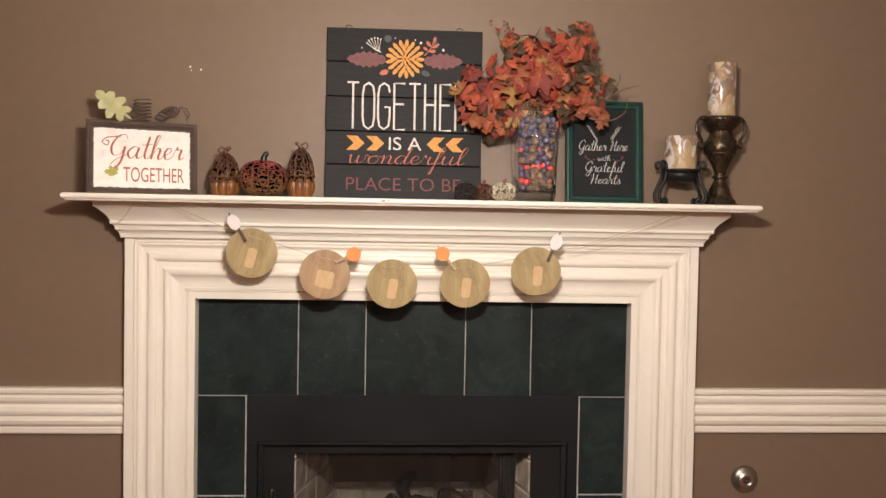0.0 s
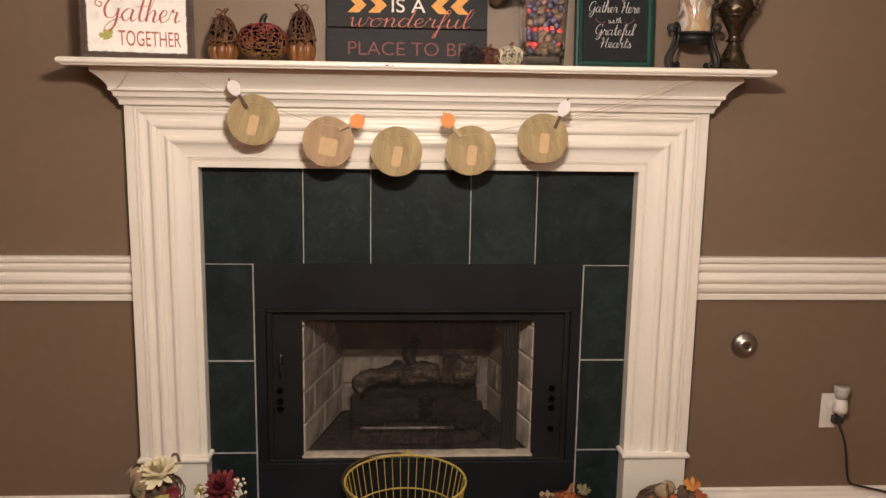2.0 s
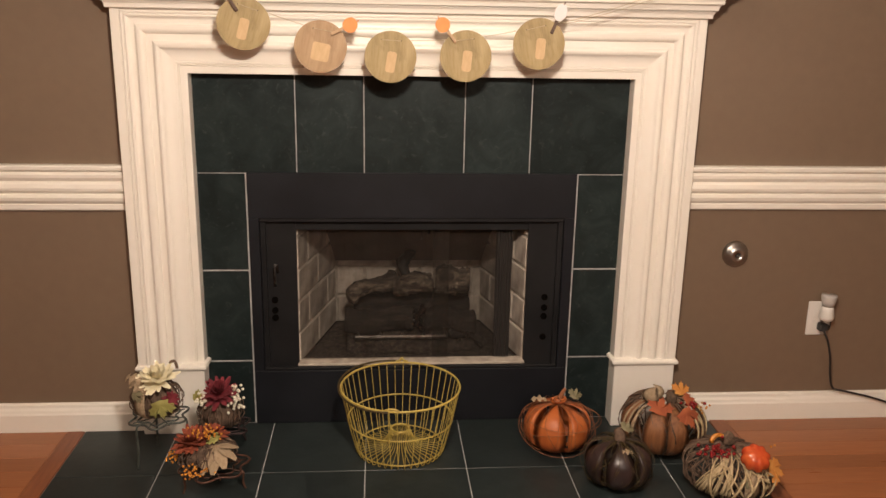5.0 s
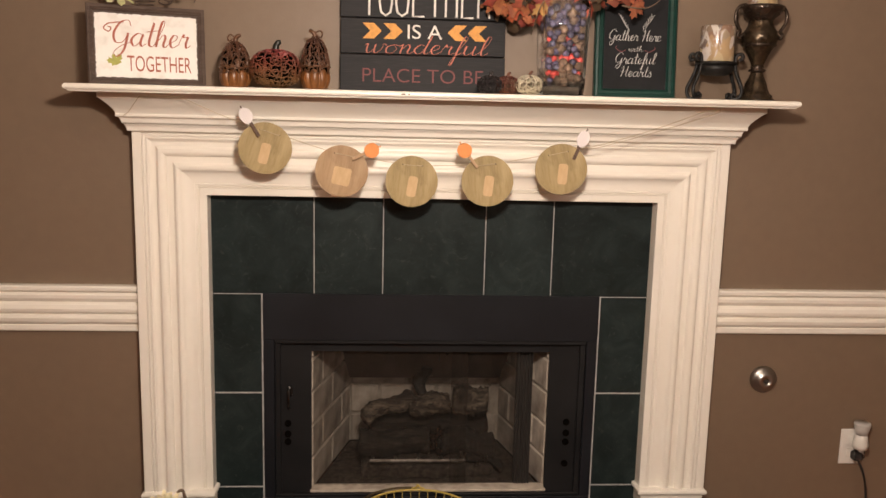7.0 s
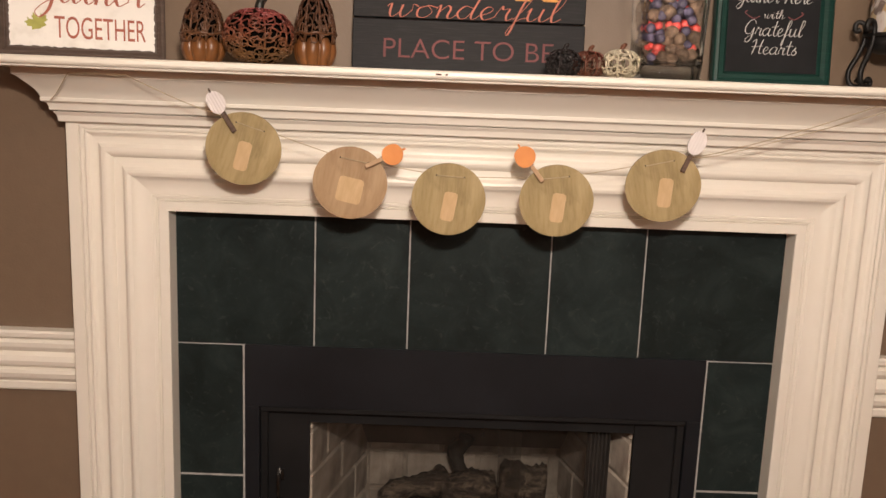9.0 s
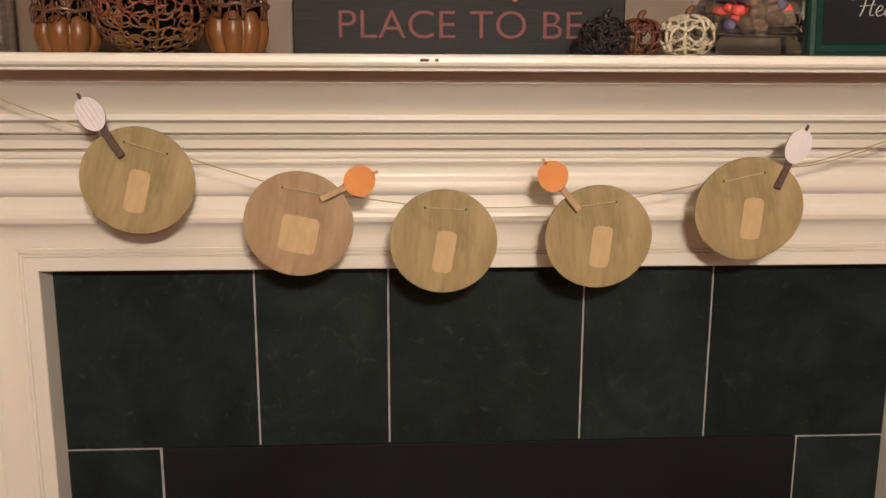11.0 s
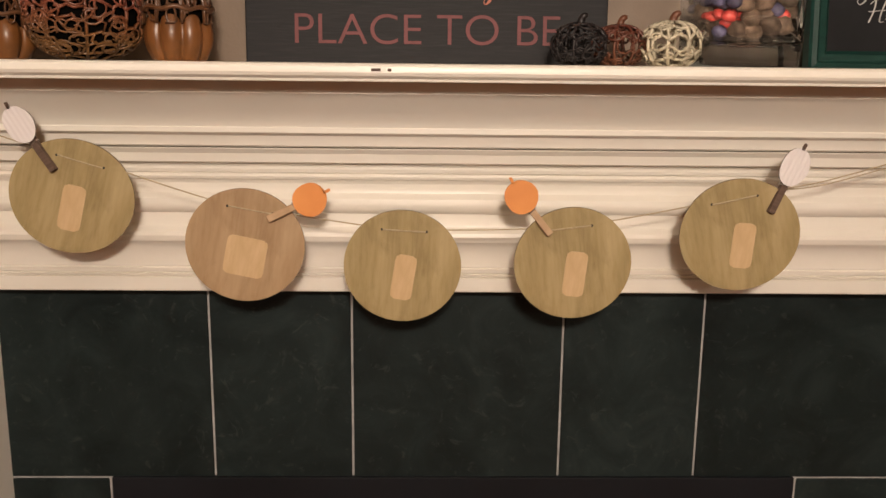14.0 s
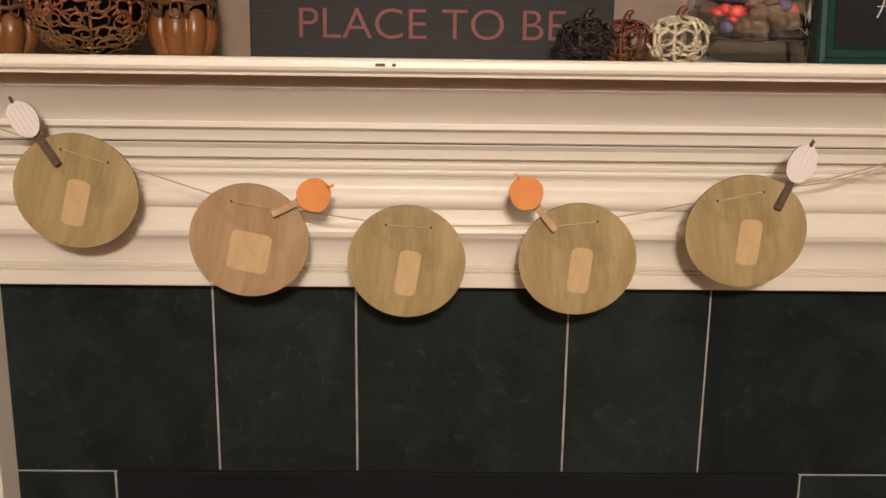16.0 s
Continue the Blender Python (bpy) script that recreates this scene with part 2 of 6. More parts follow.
RAIL = [(2.582, 0.727), (2.569, 0.727), (2.567, 0.731), (2.567, 0.744), (2.570, 0.747), (2.566, 0.750), (2.559, 0.757), (2.556, 0.768), (2.559, 0.775),
        (2.566, 0.779), (2.562, 0.783), (2.554, 0.788), (2.552, 0.797), (2.556, 0.808), (2.564, 0.816), (2.560, 0.820), (2.554, 0.828), (2.553, 0.838),
        (2.557, 0.844), (2.560, 0.845), (2.555, 0.848), (2.550, 0.852), (2.549, 0.861), (2.553, 0.866), (2.582, 0.866)]
BASE = [(2.582, -0.004), (2.560, -0.004), (2.560, 0.058), (2.563, 0.064), (2.565, 0.072), (2.569, 0.080), (2.570, 0.090), (2.574, 0.094), (2.582, 0.094)]
for nm, prof, lab, cat in (("chair_rail", RAIL, "white gloss moulded chair rail on the wall", "chair rail"), ("baseboard", BASE, "white painted baseboard along the wall", "baseboard")):
    for xa, xb in ((ROOM_X0, -0.858), (0.858, ROOM_X1)):
        up = 0.006 if nm == "chair_rail" and xa > 0 else 0.0
        tagged(put(nm, run_x([(y, z + up) for y, z in prof], xa, xb), WHITE), lab, cat, kind="structure")

def softened(ob, deg=24):
    """Smooth curves with crisp arrises."""
    for f in ob.data.polygons:
        f.use_smooth = True
    ob.data.set_sharp_from_angle(angle=radians(deg))
    return ob


# ---- the mantelpiece ----
IN_X, IN_Z = 0.661, 1.1365
mantel = thing("mantelpiece", "white painted wooden mantelpiece with stepped mouldings", "mantelpiece")
# from the inner edge: flat, fine grooves, a cove with a round nose, a band, a second cove with its lip, twin beads and an outer flat
CASE = [(0.0, 2.604), (0.0, 2.5535), (0.0015, 2.5520), (0.0200, 2.5520), (0.0212, 2.5560), (0.0226, 2.5520), (0.0248, 2.5515), (0.0262, 2.5555), (0.0276, 2.5522), (0.0330, 2.5512), (0.0345, 2.5540), (0.0360, 2.5528),
        (0.045, 2.5526), (0.054, 2.5515), (0.062, 2.5488), (0.068, 2.5455), (0.0712, 2.5418), (0.0722, 2.5404), (0.075, 2.5390), (0.080, 2.5376), (0.085, 2.5386), (0.0885, 2.5425),
        (0.0920, 2.5466), (0.0945, 2.5476), (0.1100, 2.5479), (0.1108, 2.5455), (0.113, 2.5405), (0.116, 2.5372), (0.120, 2.5350), (0.1250, 2.5338), (0.1310, 2.5347), (0.1345, 2.5378), (0.1385, 2.5424), (0.145, 2.5440), (0.151, 2.5430),
        (0.1555, 2.5396), (0.1575, 2.5355), (0.161, 2.5338), (0.1646, 2.5352), (0.1654, 2.5382), (0.1664, 2.5352), (0.171, 2.5340), (0.1742, 2.5352), (0.1750, 2.5382), (0.1760, 2.5346), (0.1800, 2.5342), (0.2000, 2.5342), (0.2015, 2.5358), (0.2015, 2.582)]
for side in (-1, 1):
    rows = [[(side * (IN_X + u), y, 0.232) for u, y in CASE], [(side * (IN_X + u), y, IN_Z + u) for u, y in CASE]]
    softened(part("leg_moulding", strip(rows), WHITE, mantel))
softened(part("header_moulding", strip([[(sx * (IN_X + u), y, IN_Z + u) for u, y in CASE] for sx in (-1, 1)]), WHITE, mantel))


def round_three(profile, xh, yf, yb, ke=1.0, kf=1.0):
    """A moulding that returns at both ends: (outward, z) points round the three free sides."""
    return [[(-xh - d * ke, yb, z) for d, z in profile], [(-xh - d * ke, yf - d * kf, z) for d, z in profile], [(xh + d * ke, yf - d * kf, z) for d, z in profile], [(xh + d * ke, yb, z) for d, z in profile]]


CROWN = [(-0.006, 1.3160), (0.0100, 1.3160), (0.0115, 1.3175), (0.0118, 1.3220), (0.0130, 1.3285), (0.0162, 1.3335), (0.0175, 1.3350), (0.0175, 1.3362), (0.0110, 1.3366), (0.0110, 1.3380), (0.0205, 1.3382), (0.0222, 1.3400), (0.0226, 1.3460), (0.0250, 1.3525),
         (0.0275, 1.3550), (0.0312, 1.3554), (0.0330, 1.3572), (0.0330, 1.3630), (0.0322, 1.3642), (0.0340, 1.3700), (0.0380, 1.3775), (0.0435, 1.3850), (0.0505, 1.3926), (0.0580, 1.4008), (0.0640, 1.4058), (0.0660, 1.4066), (0.0660, 1.4215)]
softened(part("crown_moulding", strip(round_three(CROWN, 0.8600, 2.5380, 2.582, 0.98, 1.37)), WHITE, mantel))
NOSE = [(-0.012, 1.4210), (-0.007, 1.4210), (-0.006, 1.4240), (-0.003, 1.4250), (0.0005, 1.4270), (0.0028, 1.4305), (0.003, 1.4340), (0.002, 1.4375), (-0.001, 1.4402), (-0.005, 1.4412)]
bm = strip(round_three(NOSE, 0.984, 2.378, 2.582))
for d, z in (NOSE[0], NOSE[-1]):
    bm.faces.new([bm.verts.new(p) for p in ((-0.984 - d, 2.582, z), (-0.984 - d, 2.378 - d, z), (0.984 + d, 2.378 - d, z), (0.984 + d, 2.582, z))])
softened(part("mantel_shelf", bm, WHITE, mantel))
for side in (-1, 1):
    bm = box(side * 0.760 - 0.100, side * 0.760 + 0.100, 2.532, 2.603, 0.0, 0.222, 0.002)
    part("plinth_block", bm, WHITE, mantel)
    cap = [(0, 0.218), (0.004, 0.219), (0.009, 0.224), (0.010, 0.228), (0.009, 0.233), (0.004, 0.236), (-0.02, 0.237)]
    rows = [[(side * 0.760 - 0.100 - d, 2.603, z) for d, z in cap], [(side * 0.760 - 0.100 - d, 2.532 - d, z) for d, z in cap],
            [(side * 0.760 + 0.100 + d, 2.532 - d, z) for d, z in cap], [(side * 0.760 + 0.100 + d, 2.603, z) for d, z in cap]]
    part("plinth_cap", strip(rows), WHITE, mantel)

# ---- tiled surround and hearth ----
surround = tagged(put("tile_surround", box(-0.672, 0.672, TILE_Y + 0.003, TILE_Y + 0.012, 0.835, 1.18), GROUT), "green-black stone tiles with pale grout round the firebox", "tile surround", kind="structure")
for side in (-1, 1):
    part("grout_bed", box(side * 0.5928 - 0.0797, side * 0.5928 + 0.0797, TILE_Y + 0.0015, TILE_Y + 0.012, 0, 0.835), GROUT, surround)
G = 0.0017
cols = [-0.674, -0.360, -0.154, 0.154, 0.360, 0.674]
for a, b in zip(cols, cols[1:]):
    part("tile", box(a + G, b - G, TILE_Y, TILE_Y + 0.008, 0.8385 if abs(a + b) < 0.6 else 0.8385, 1.178, 0.0012), TILE, surround)
for side in (-1, 1):
    for z0, z1 in ((0.0, 0.222), (0.222, 0.528), (0.528, 0.8385)):
        xa, xb = sorted((side * 0.5168, side * 0.674))
        part("tile", box(xa + (G if side > 0 else 0), xb - (G if side < 0 else 0), TILE_Y, TILE_Y + 0.008, z0 + (0.001 if z0 == 0 else G), z1 - 2 * G, 0.0012), TILE, surround)
hearth = tagged(put("hearth", box(-1.052, 1.008, 1.66, 2.64, -0.02, -0.0028), GROUT), "flush hearth of green-black square tiles with pale joints", "hearth", kind="structure")
hx = [-1.052, -0.757, -0.455, -0.152, 0.152, 0.456, 0.758, 1.008]
for ya, yb in ((2.277, 2.602), (1.972, 2.277), (1.668, 1.972)):
    for a, b in zip(hx, hx[1:]):
        part("tile", box(a + G, b - G, ya + G, yb - G, -0.01, 0.0, 0.001), HEARTH_TILE, hearth)
for xa, xb in ((-1.108, -1.053), (1.009, 1.066)):
    part("border_board", box(xa, xb, 1.60, 2.5595, -0.012, 0.002, 0.002), BORDER, floor)
part("border_board", box(-1.053, 1.009, 1.60, 1.657, -0.012, 0.002, 0.002), BORDER, floor)

# ---- the fireplace ----
m = Mat("refractory_brick", 0.9)
n1, n2 = m.noise(12, 6), m.noise(90, 4)
m.colour(m.vary(m.mix(m.ramp(n1, [(0.42, (0.0,) * 3), (0.7, (0.85,) * 3)]), (0.52, 0.455, 0.38), (0.24, 0.20, 0.165)), 0.12)).bump(n2, 0.002, 0.6)
BRICK = m.m
MORTAR = two_tone("pale_mortar", (0.52, 0.46, 0.38), (0.34, 0.29, 0.24), 25, 0.95, depth=0.001)
SOOT_AND_HOLES = two_tone("soot_and_hole_shade", (0.018, 0.016, 0.014), (0.050, 0.043, 0.036), 9, 0.85, depth=0.001)
HOOD = two_tone("brown_sooted_hood", (0.085, 0.069, 0.057), (0.135, 0.110, 0.090), 8, 0.85, depth=0.001)
BRIGHT_STEEL = two_tone("worn_steel", (0.42, 0.40, 0.37), (0.22, 0.20, 0.18), 30, 0.35, 1.0)
DULL_STEEL = two_tone("dull_dark_steel", (0.06, 0.057, 0.054), (0.12, 0.115, 0.11), 30, 0.45, 1.0)
m = Mat("ceramic_log_bark", 0.92)
n1, n2 = m.noise(7, 7, (1, 5, 5), 0.7), m.noise(30, 6, (0.6, 4, 4))
m.colour(m.mix(0.5, m.ramp(n1, [(0.36, (0.010, 0.008, 0.0065)), (0.48, (0.060, 0.046, 0.034)), (0.62, (0.38, 0.305, 0.225))]), m.ramp(n2, [(0.35, (0.010, 0.008, 0.006)), (0.7, (0.12, 0.092, 0.068))]))).bump(n2, 0.006)
LOG = m.m
# a darker bark for the lower logs
m = Mat("darker_log_bark", 0.94)
n1, n2 = m.noise(9, 7, (1, 5, 5), 0.7), m.noise(34, 6, (0.7, 4, 4))
m.colour(m.mix(m.ramp(n2, [(0.45, (0, 0, 0)), (0.75, (0.5,) * 3)]), m.ramp(n1, [(0.35, (0.007, 0.0055, 0.005)), (0.55, (0.022, 0.017, 0.013)), (0.75, (0.085, 0.066, 0.050))]), (0.050, 0.039, 0.030))).bump(n2, 0.006)
DARKER_LOG = m.m
m = Mat("fire_screen_mesh", 0.55, 0.6)
m.colour((0.060, 0.050, 0.042))
tr = m.t.nodes.new("ShaderNodeBsdfTransparent")
mx = m.t.nodes.new("ShaderNodeMixShader")
fold = m.ramp(m.noise(6, 3, (3, 0, 0.4)), [(0.3, (0.26,) * 3), (0.7, (0.42,) * 3)])
m.link(fold, mx.inputs[0])
m.link(tr.outputs[0], mx.inputs[1])
m.link(m.b.outputs[0], mx.inputs[2])
m.link(mx.outputs[0], m.t.nodes["Material Output"].inputs[0])
SCREEN = m.m
# flat black that stands for the shade inside holes and pierced shells
PITCH = Mat("black_for_inside_shade", 1.0, 0.0, 0.0).colour((0.004, 0.0035, 0.003)).m
GATHERED = two_tone("gathered_mesh", (0.012, 0.010, 0.009), (0.035, 0.029, 0.024), 60, 0.7, stretch=(6, 1, 0.3))
EMBER = two_tone("glossy_dark_ember", (0.010, 0.007, 0.006), (0.034, 0.018, 0.014), 60, 0.2)
ASH = two_tone("ash_and_lava_rock", (0.030, 0.023, 0.018), (0.12, 0.095, 0.072), 70, 0.95, depth=0.01)

insert = thing("fireplace_insert", "black steel fireplace insert with mesh curtain and brick firebox", "fireplace")
FY = 2.594
part("top_panel", box(-0.5125, 0.5125, FY, FY + 0.03, 0.697, 0.8395, 0.0008), BLACK_STEEL, insert)
part("bottom_panel", box(-0.5125, 0.5125, FY, FY + 0.03, 0.001, 0.186, 0.0015), BLACK_STEEL, insert)
for s in (-1, 1):
    xa, xb = sorted((s * 0.480, s * 0.5125))
    part("stile", box(xa, xb, FY, FY + 0.03, 0.1865, 0.6965, 0.0015), BLACK_STEEL, insert)
    xa, xb = sorted((s * 0.370, s * 0.4795))
    side_panel = part("side_panel", box(xa, xb, FY + 0.020, FY + 0.034, 0.1875, 0.6955), DARK_STEEL, insert)
    xa, xb = sorted((s * 0.462, s * 0.4795))
    part("inner_bead", box(xa, xb, FY + 0.008, FY + 0.0195, 0.1875, 0.6955, 0.002), DARK_STEEL, insert)
    for z in (0.428, 0.392, 0.362, 0.290) if s > 0 else (0.424, 0.389, 0.364):
        bm = lathe([(0.0105, 0), (0.0105, 0.004), (0.0075, 0.004), (0.0065, -0.006)], 14)
        bmesh.ops.rotate(bm, verts=bm.verts, cent=(0, 0, 0), matrix=Matrix.Rotation(radians(90), 3, "X"))
        bmesh.ops.translate(bm, verts=bm.verts, vec=(s * 0.432 - (0.010 if s < 0 else 0), FY + 0.0195, z))
        part("vent_hole", bm, PITCH, insert)
part("lintel", box(-0.3695, 0.3695, FY + 0.022, FY + 0.036, 0.655, 0.6955), DARK_STEEL, insert)
part("lintel_lip", box(-0.4795, 0.4795, FY + 0.002, FY + 0.018, 0.684, 0.6965, 0.002), DARK_STEEL, insert)
part("threshold", box(-0.4795, 0.4795, FY + 0.004, FY + 0.018, 0.187, 0.196, 0.002), DARK_STEEL, insert)
part("hearth_lip", box(-0.374, 0.374, FY + 0.012, FY + 0.060, 0.1965, 0.206, 0.002), MORTAR, insert, "pale refractory lip of the firebox floor")
for s in (-1,):
    bm = tube([(-0.437, FY + 0.012, 0.475), (-0.437, FY + 0.002, 0.485), (-0.437, FY + 0.002, 0.535), (-0.437, FY + 0.012, 0.545)], 0.004)
    tube([(-0.428, FY + 0.012, 0.520), (-0.428, FY + 0.004, 0.524), (-0.428, FY + 0.004, 0.546)], 0.003, bm=bm)
    part("screen_pull", bm, DULL_STEEL, insert, "small steel screen pull")

# firebox shell and bricks
FRONT_Y, BACK_Y, FX, BX, Z0, ZT = 2.632, 3.03, 0.369, 0.268, 0.195, 0.665
part("firebox_floor", strip([[(-FX, FRONT_Y, Z0), (FX, FRONT_Y, Z0)], [(-BX, BACK_Y, Z0), (BX, BACK_Y, Z0)]]), ASH, insert)
part("firebox_back", strip([[(-BX - 0.02, BACK_Y + 0.01, Z0), (BX + 0.02, BACK_Y + 0.01, Z0)], [(-BX - 0.02, BACK_Y + 0.01, 0.50), (BX + 0.02, BACK_Y + 0.01, 0.50)]]), MORTAR, insert)
part("smoke_hood", strip([[(-FX, BACK_Y - 0.008, 0.438), (FX, BACK_Y - 0.008, 0.438)], [(-FX, 2.86, 0.68), (FX, 2.86, 0.68)], [(-FX, FRONT_Y, 0.69), (FX, FRONT_Y, 0.69)]]), HOOD, insert)
for s in (-1, 1):
    part("firebox_side", strip([[(s * (FX + 0.004), FRONT_Y, Z0), (s * (BX + 0.008), BACK_Y + 0.01, Z0)], [(s * (FX + 0.004), FRONT_Y, ZT + 0.02), (s * (BX + 0.008), BACK_Y + 0.01, ZT + 0.02)]]), MORTAR, insert)
H_B = 0.108
brick_side = box(0, 0.196, 0, 0.012, 0, H_B - 0.009, 0.004)
me_brick = bpy.data.meshes.new("brick")
brick_side.to_mesh(me_brick)
brick_side.free()
me_brick.materials.append(BRICK)


def lay_bricks(origin, ang, length, rows, top):
    """Courses of refractory brick along a wall; half bricks at the ends."""
    for r in range(rows):
        u = -0.10 if r % 2 else 0.0
        while u < length - 0.01:
            a, b = max(u, 0), min(u + 0.205, length)
            if b - a > 0.03:
                ob = new("brick", me_brick)
                ob.parent = insert
                z = Z0 + r * H_B + 0.004
                ob.matrix_basis = Matrix.Translation(origin) @ Matrix.Rotation(ang, 4, "Z") @ Matrix.Translation((a + 0.004, 0, z)) @ Matrix.Diagonal(((b - a - 0.009) / 0.196, 1, min(1, (top - z) / (H_B - 0.009)), 1))
            u += 0.205


slope = math.atan2(BACK_Y - FRONT_Y, FX - BX)
run = math.hypot(BACK_Y - FRONT_Y, FX - BX)
lay_bricks((-FX, FRONT_Y, 0), slope, run, 5, ZT)
lay_bricks((BX, BACK_Y, 0), -slope, run, 5, ZT)
lay_bricks((-BX, BACK_Y - 0.002, 0), 0, 2 * BX, 3, 0.49)

# mesh curtain: a rippled sheet, gathered at one end
def curtain(x0, x1, n, amp, y):
    rows = []
    for z in (0.207, 0.35, 0.5, 0.672):
        rows.append([(x0 + (x1 - x0) * i / n, y + amp * math.sin(i * 1.25 + z * 2) + 0.002 * math.sin(z * 30 + i), z) for i in range(n + 1)])
    return strip(rows)


part("mesh_curtain", curtain(-0.366, 0.118, 88, 0.003, 2.640), SCREEN, insert, "fine dark metal mesh curtain", True)
part("mesh_curtain", curtain(0.066, 0.280, 44, 0.003, 2.652), SCREEN, insert, "fine dark metal mesh curtain", True)
part("mesh_gather", curtain(0.272, 0.325, 30, 0.007, 2.646), GATHERED, insert, "", True)
part("mesh_gather", curtain(0.274, 0.322, 26, 0.006, 2.662), GATHERED, insert, "", True)
part("curtain_rod", tube([(-0.368, 2.643, 0.676), (0.368, 2.643, 0.676)], 0.004), DARK_STEEL, insert)


def rough_log(a, b, r, seed, flat=0.85):
    rng = random.Random(seed)
    a, b = Vector(a), Vector(b)
    d = (b - a).normalized()
    side = d.cross(Vector((0, 0, 1))).normalized()
    up = side.cross(d)
    rows = []
    for i in range(23):
        t = i / 22
        c = a.lerp(b, t) + side * (0.012 * math.sin(t * 5 + seed)) + up * (0.008 * math.sin(t * 7 + seed * 2))
        k = 1.0 if 0 < i < 22 else 0.86
        rows.append([c + (side * math.cos(q) + up * math.sin(q) * flat) * r * k * (0.92 + 0.26 * noise.noise(Vector((t * 5 + seed, math.cos(q) * 1.8, math.sin(q) * 1.8))) + 0.20 * noise.noise(Vector((t * 16 + seed, math.cos(q) * 5, math.sin(q) * 5))) + 0.10 * rng.random())
                     for q in (2 * math.pi * j / 20 for j in range(20))])
    return strip(rows, True, True)


logs = thing("gas_log_set", "sooty ceramic gas logs stacked on a steel grate", "fireplace logs")
for a, b, r, sd in (((-0.225, 2.80, 0.285), (0.010, 2.79, 0.284), 0.052, 1), ((0.050, 2.79, 0.288), (0.225, 2.79, 0.284), 0.050, 9), ((-0.20, 2.92, 0.300), (0.215, 2.93, 0.305), 0.055, 2), ((-0.212, 2.80, 0.368), (-0.056, 2.88, 0.420), 0.034, 3),
                    ((-0.062, 2.85, 0.396), (0.080, 2.86, 0.406), 0.043, 5), ((0.090, 2.87, 0.412), (0.212, 2.86, 0.408), 0.058, 6), ((0.13, 2.76, 0.262), (0.255, 2.74, 0.225), 0.018, 8)):
    part("log", rough_log(a, b, r, sd), LOG if sd in (3, 5, 6) else DARKER_LOG, logs, "" if sd in (3, 5, 6) else "darker log", True)
rng = random.Random(19)
for i in range(9):
    bm = bmesh.new()
    bmesh.ops.create_icosphere(bm, subdivisions=1, radius=rng.uniform(0.010, 0.016))
    bmesh.ops.translate(bm, verts=bm.verts, vec=(0.030 + rng.uniform(-.018, .018), 2.765 + rng.uniform(-.015, .02), 0.262 + 0.010 * i))
    part("ember", bm, EMBER, logs, "glossy dark red ember")
part("ember_bed", rough_log((-0.22, 2.80, 0.210), (0.22, 2.80, 0.210), 0.085, 12, 0.42), ASH, logs, "rough ash and ember bed", True)
bm = bmesh.new()
tube([(-0.19, 2.718, 0.252), (0.12, 2.718, 0.252)], 0.0075, bm=bm)
tube([(-0.20, 2.93, 0.235), (0.21, 2.93, 0.235)], 0.006, bm=bm)
for i in range(6):
    x = -0.18 + i * 0.075
    tube([(x, 2.718, 0.268), (x, 2.726, 0.246), (x, 2.93, 0.240)], 0.005, bm=bm)
for x in (-0.17, 0.17):
    for y in (2.745, 2.925):
        tube([(x, y, 0.236), (x, y, 0.196)], 0.006, bm=bm)
part("charred_stub", rough_log((-0.020, 2.950, 0.400), (-0.005, 2.955, 0.500), 0.026, 15), SOOT_AND_HOLES, logs, "charred black log stub", True)
part("grate", bm, BRIGHT_STEEL, logs, "steel log grate")
part("damper_handle", tube([(0.03, 2.70, 0.60), (0.03, 2.71, 0.645), (0.055, 2.71, 0.655), (0.055, 2.70, 0.62)], 0.004), SOOT_AND_HOLES, insert)

# ---- lettering ----


def ribbon(points, width, bm, k=0, contrast=0.0, lift=0.0):
    """A flat pen stroke in x and z; broader where it runs down, if contrast is given."""
    pts = [Vector((x, 0, z)) for x, z in points]
    n = len(pts)
    prev = None
    for i, p in enumerate(pts):
        d = pts[min(i + 1, n - 1)] - pts[max(i - 1, 0)]
        d = d.normalized() if d.length > 1e-9 else Vector((1, 0, 0))
        w = 0.5 * width * (1 - contrast + contrast * 2 * max(0.0, -d.z) ** 1.5) if contrast else 0.5 * width
        s = Vector((-d.z, 0, d.x)) * w
        y = -0.0005 - lift - 0.0003 * i / n - 0.00035 * (k % 6)
        cur = (bm.verts.new((p.x + s.x, y, p.z + s.z)), bm.verts.new((p.x - s.x, y, p.z - s.z)))
        if prev:
            bm.faces.new((prev[0], prev[1], cur[1], cur[0]))
        prev = cur


def smooth2(p, n=7):
    return [(q.x, q.y) for q in bezier([(a, b, 0) for a, b in p], n)]


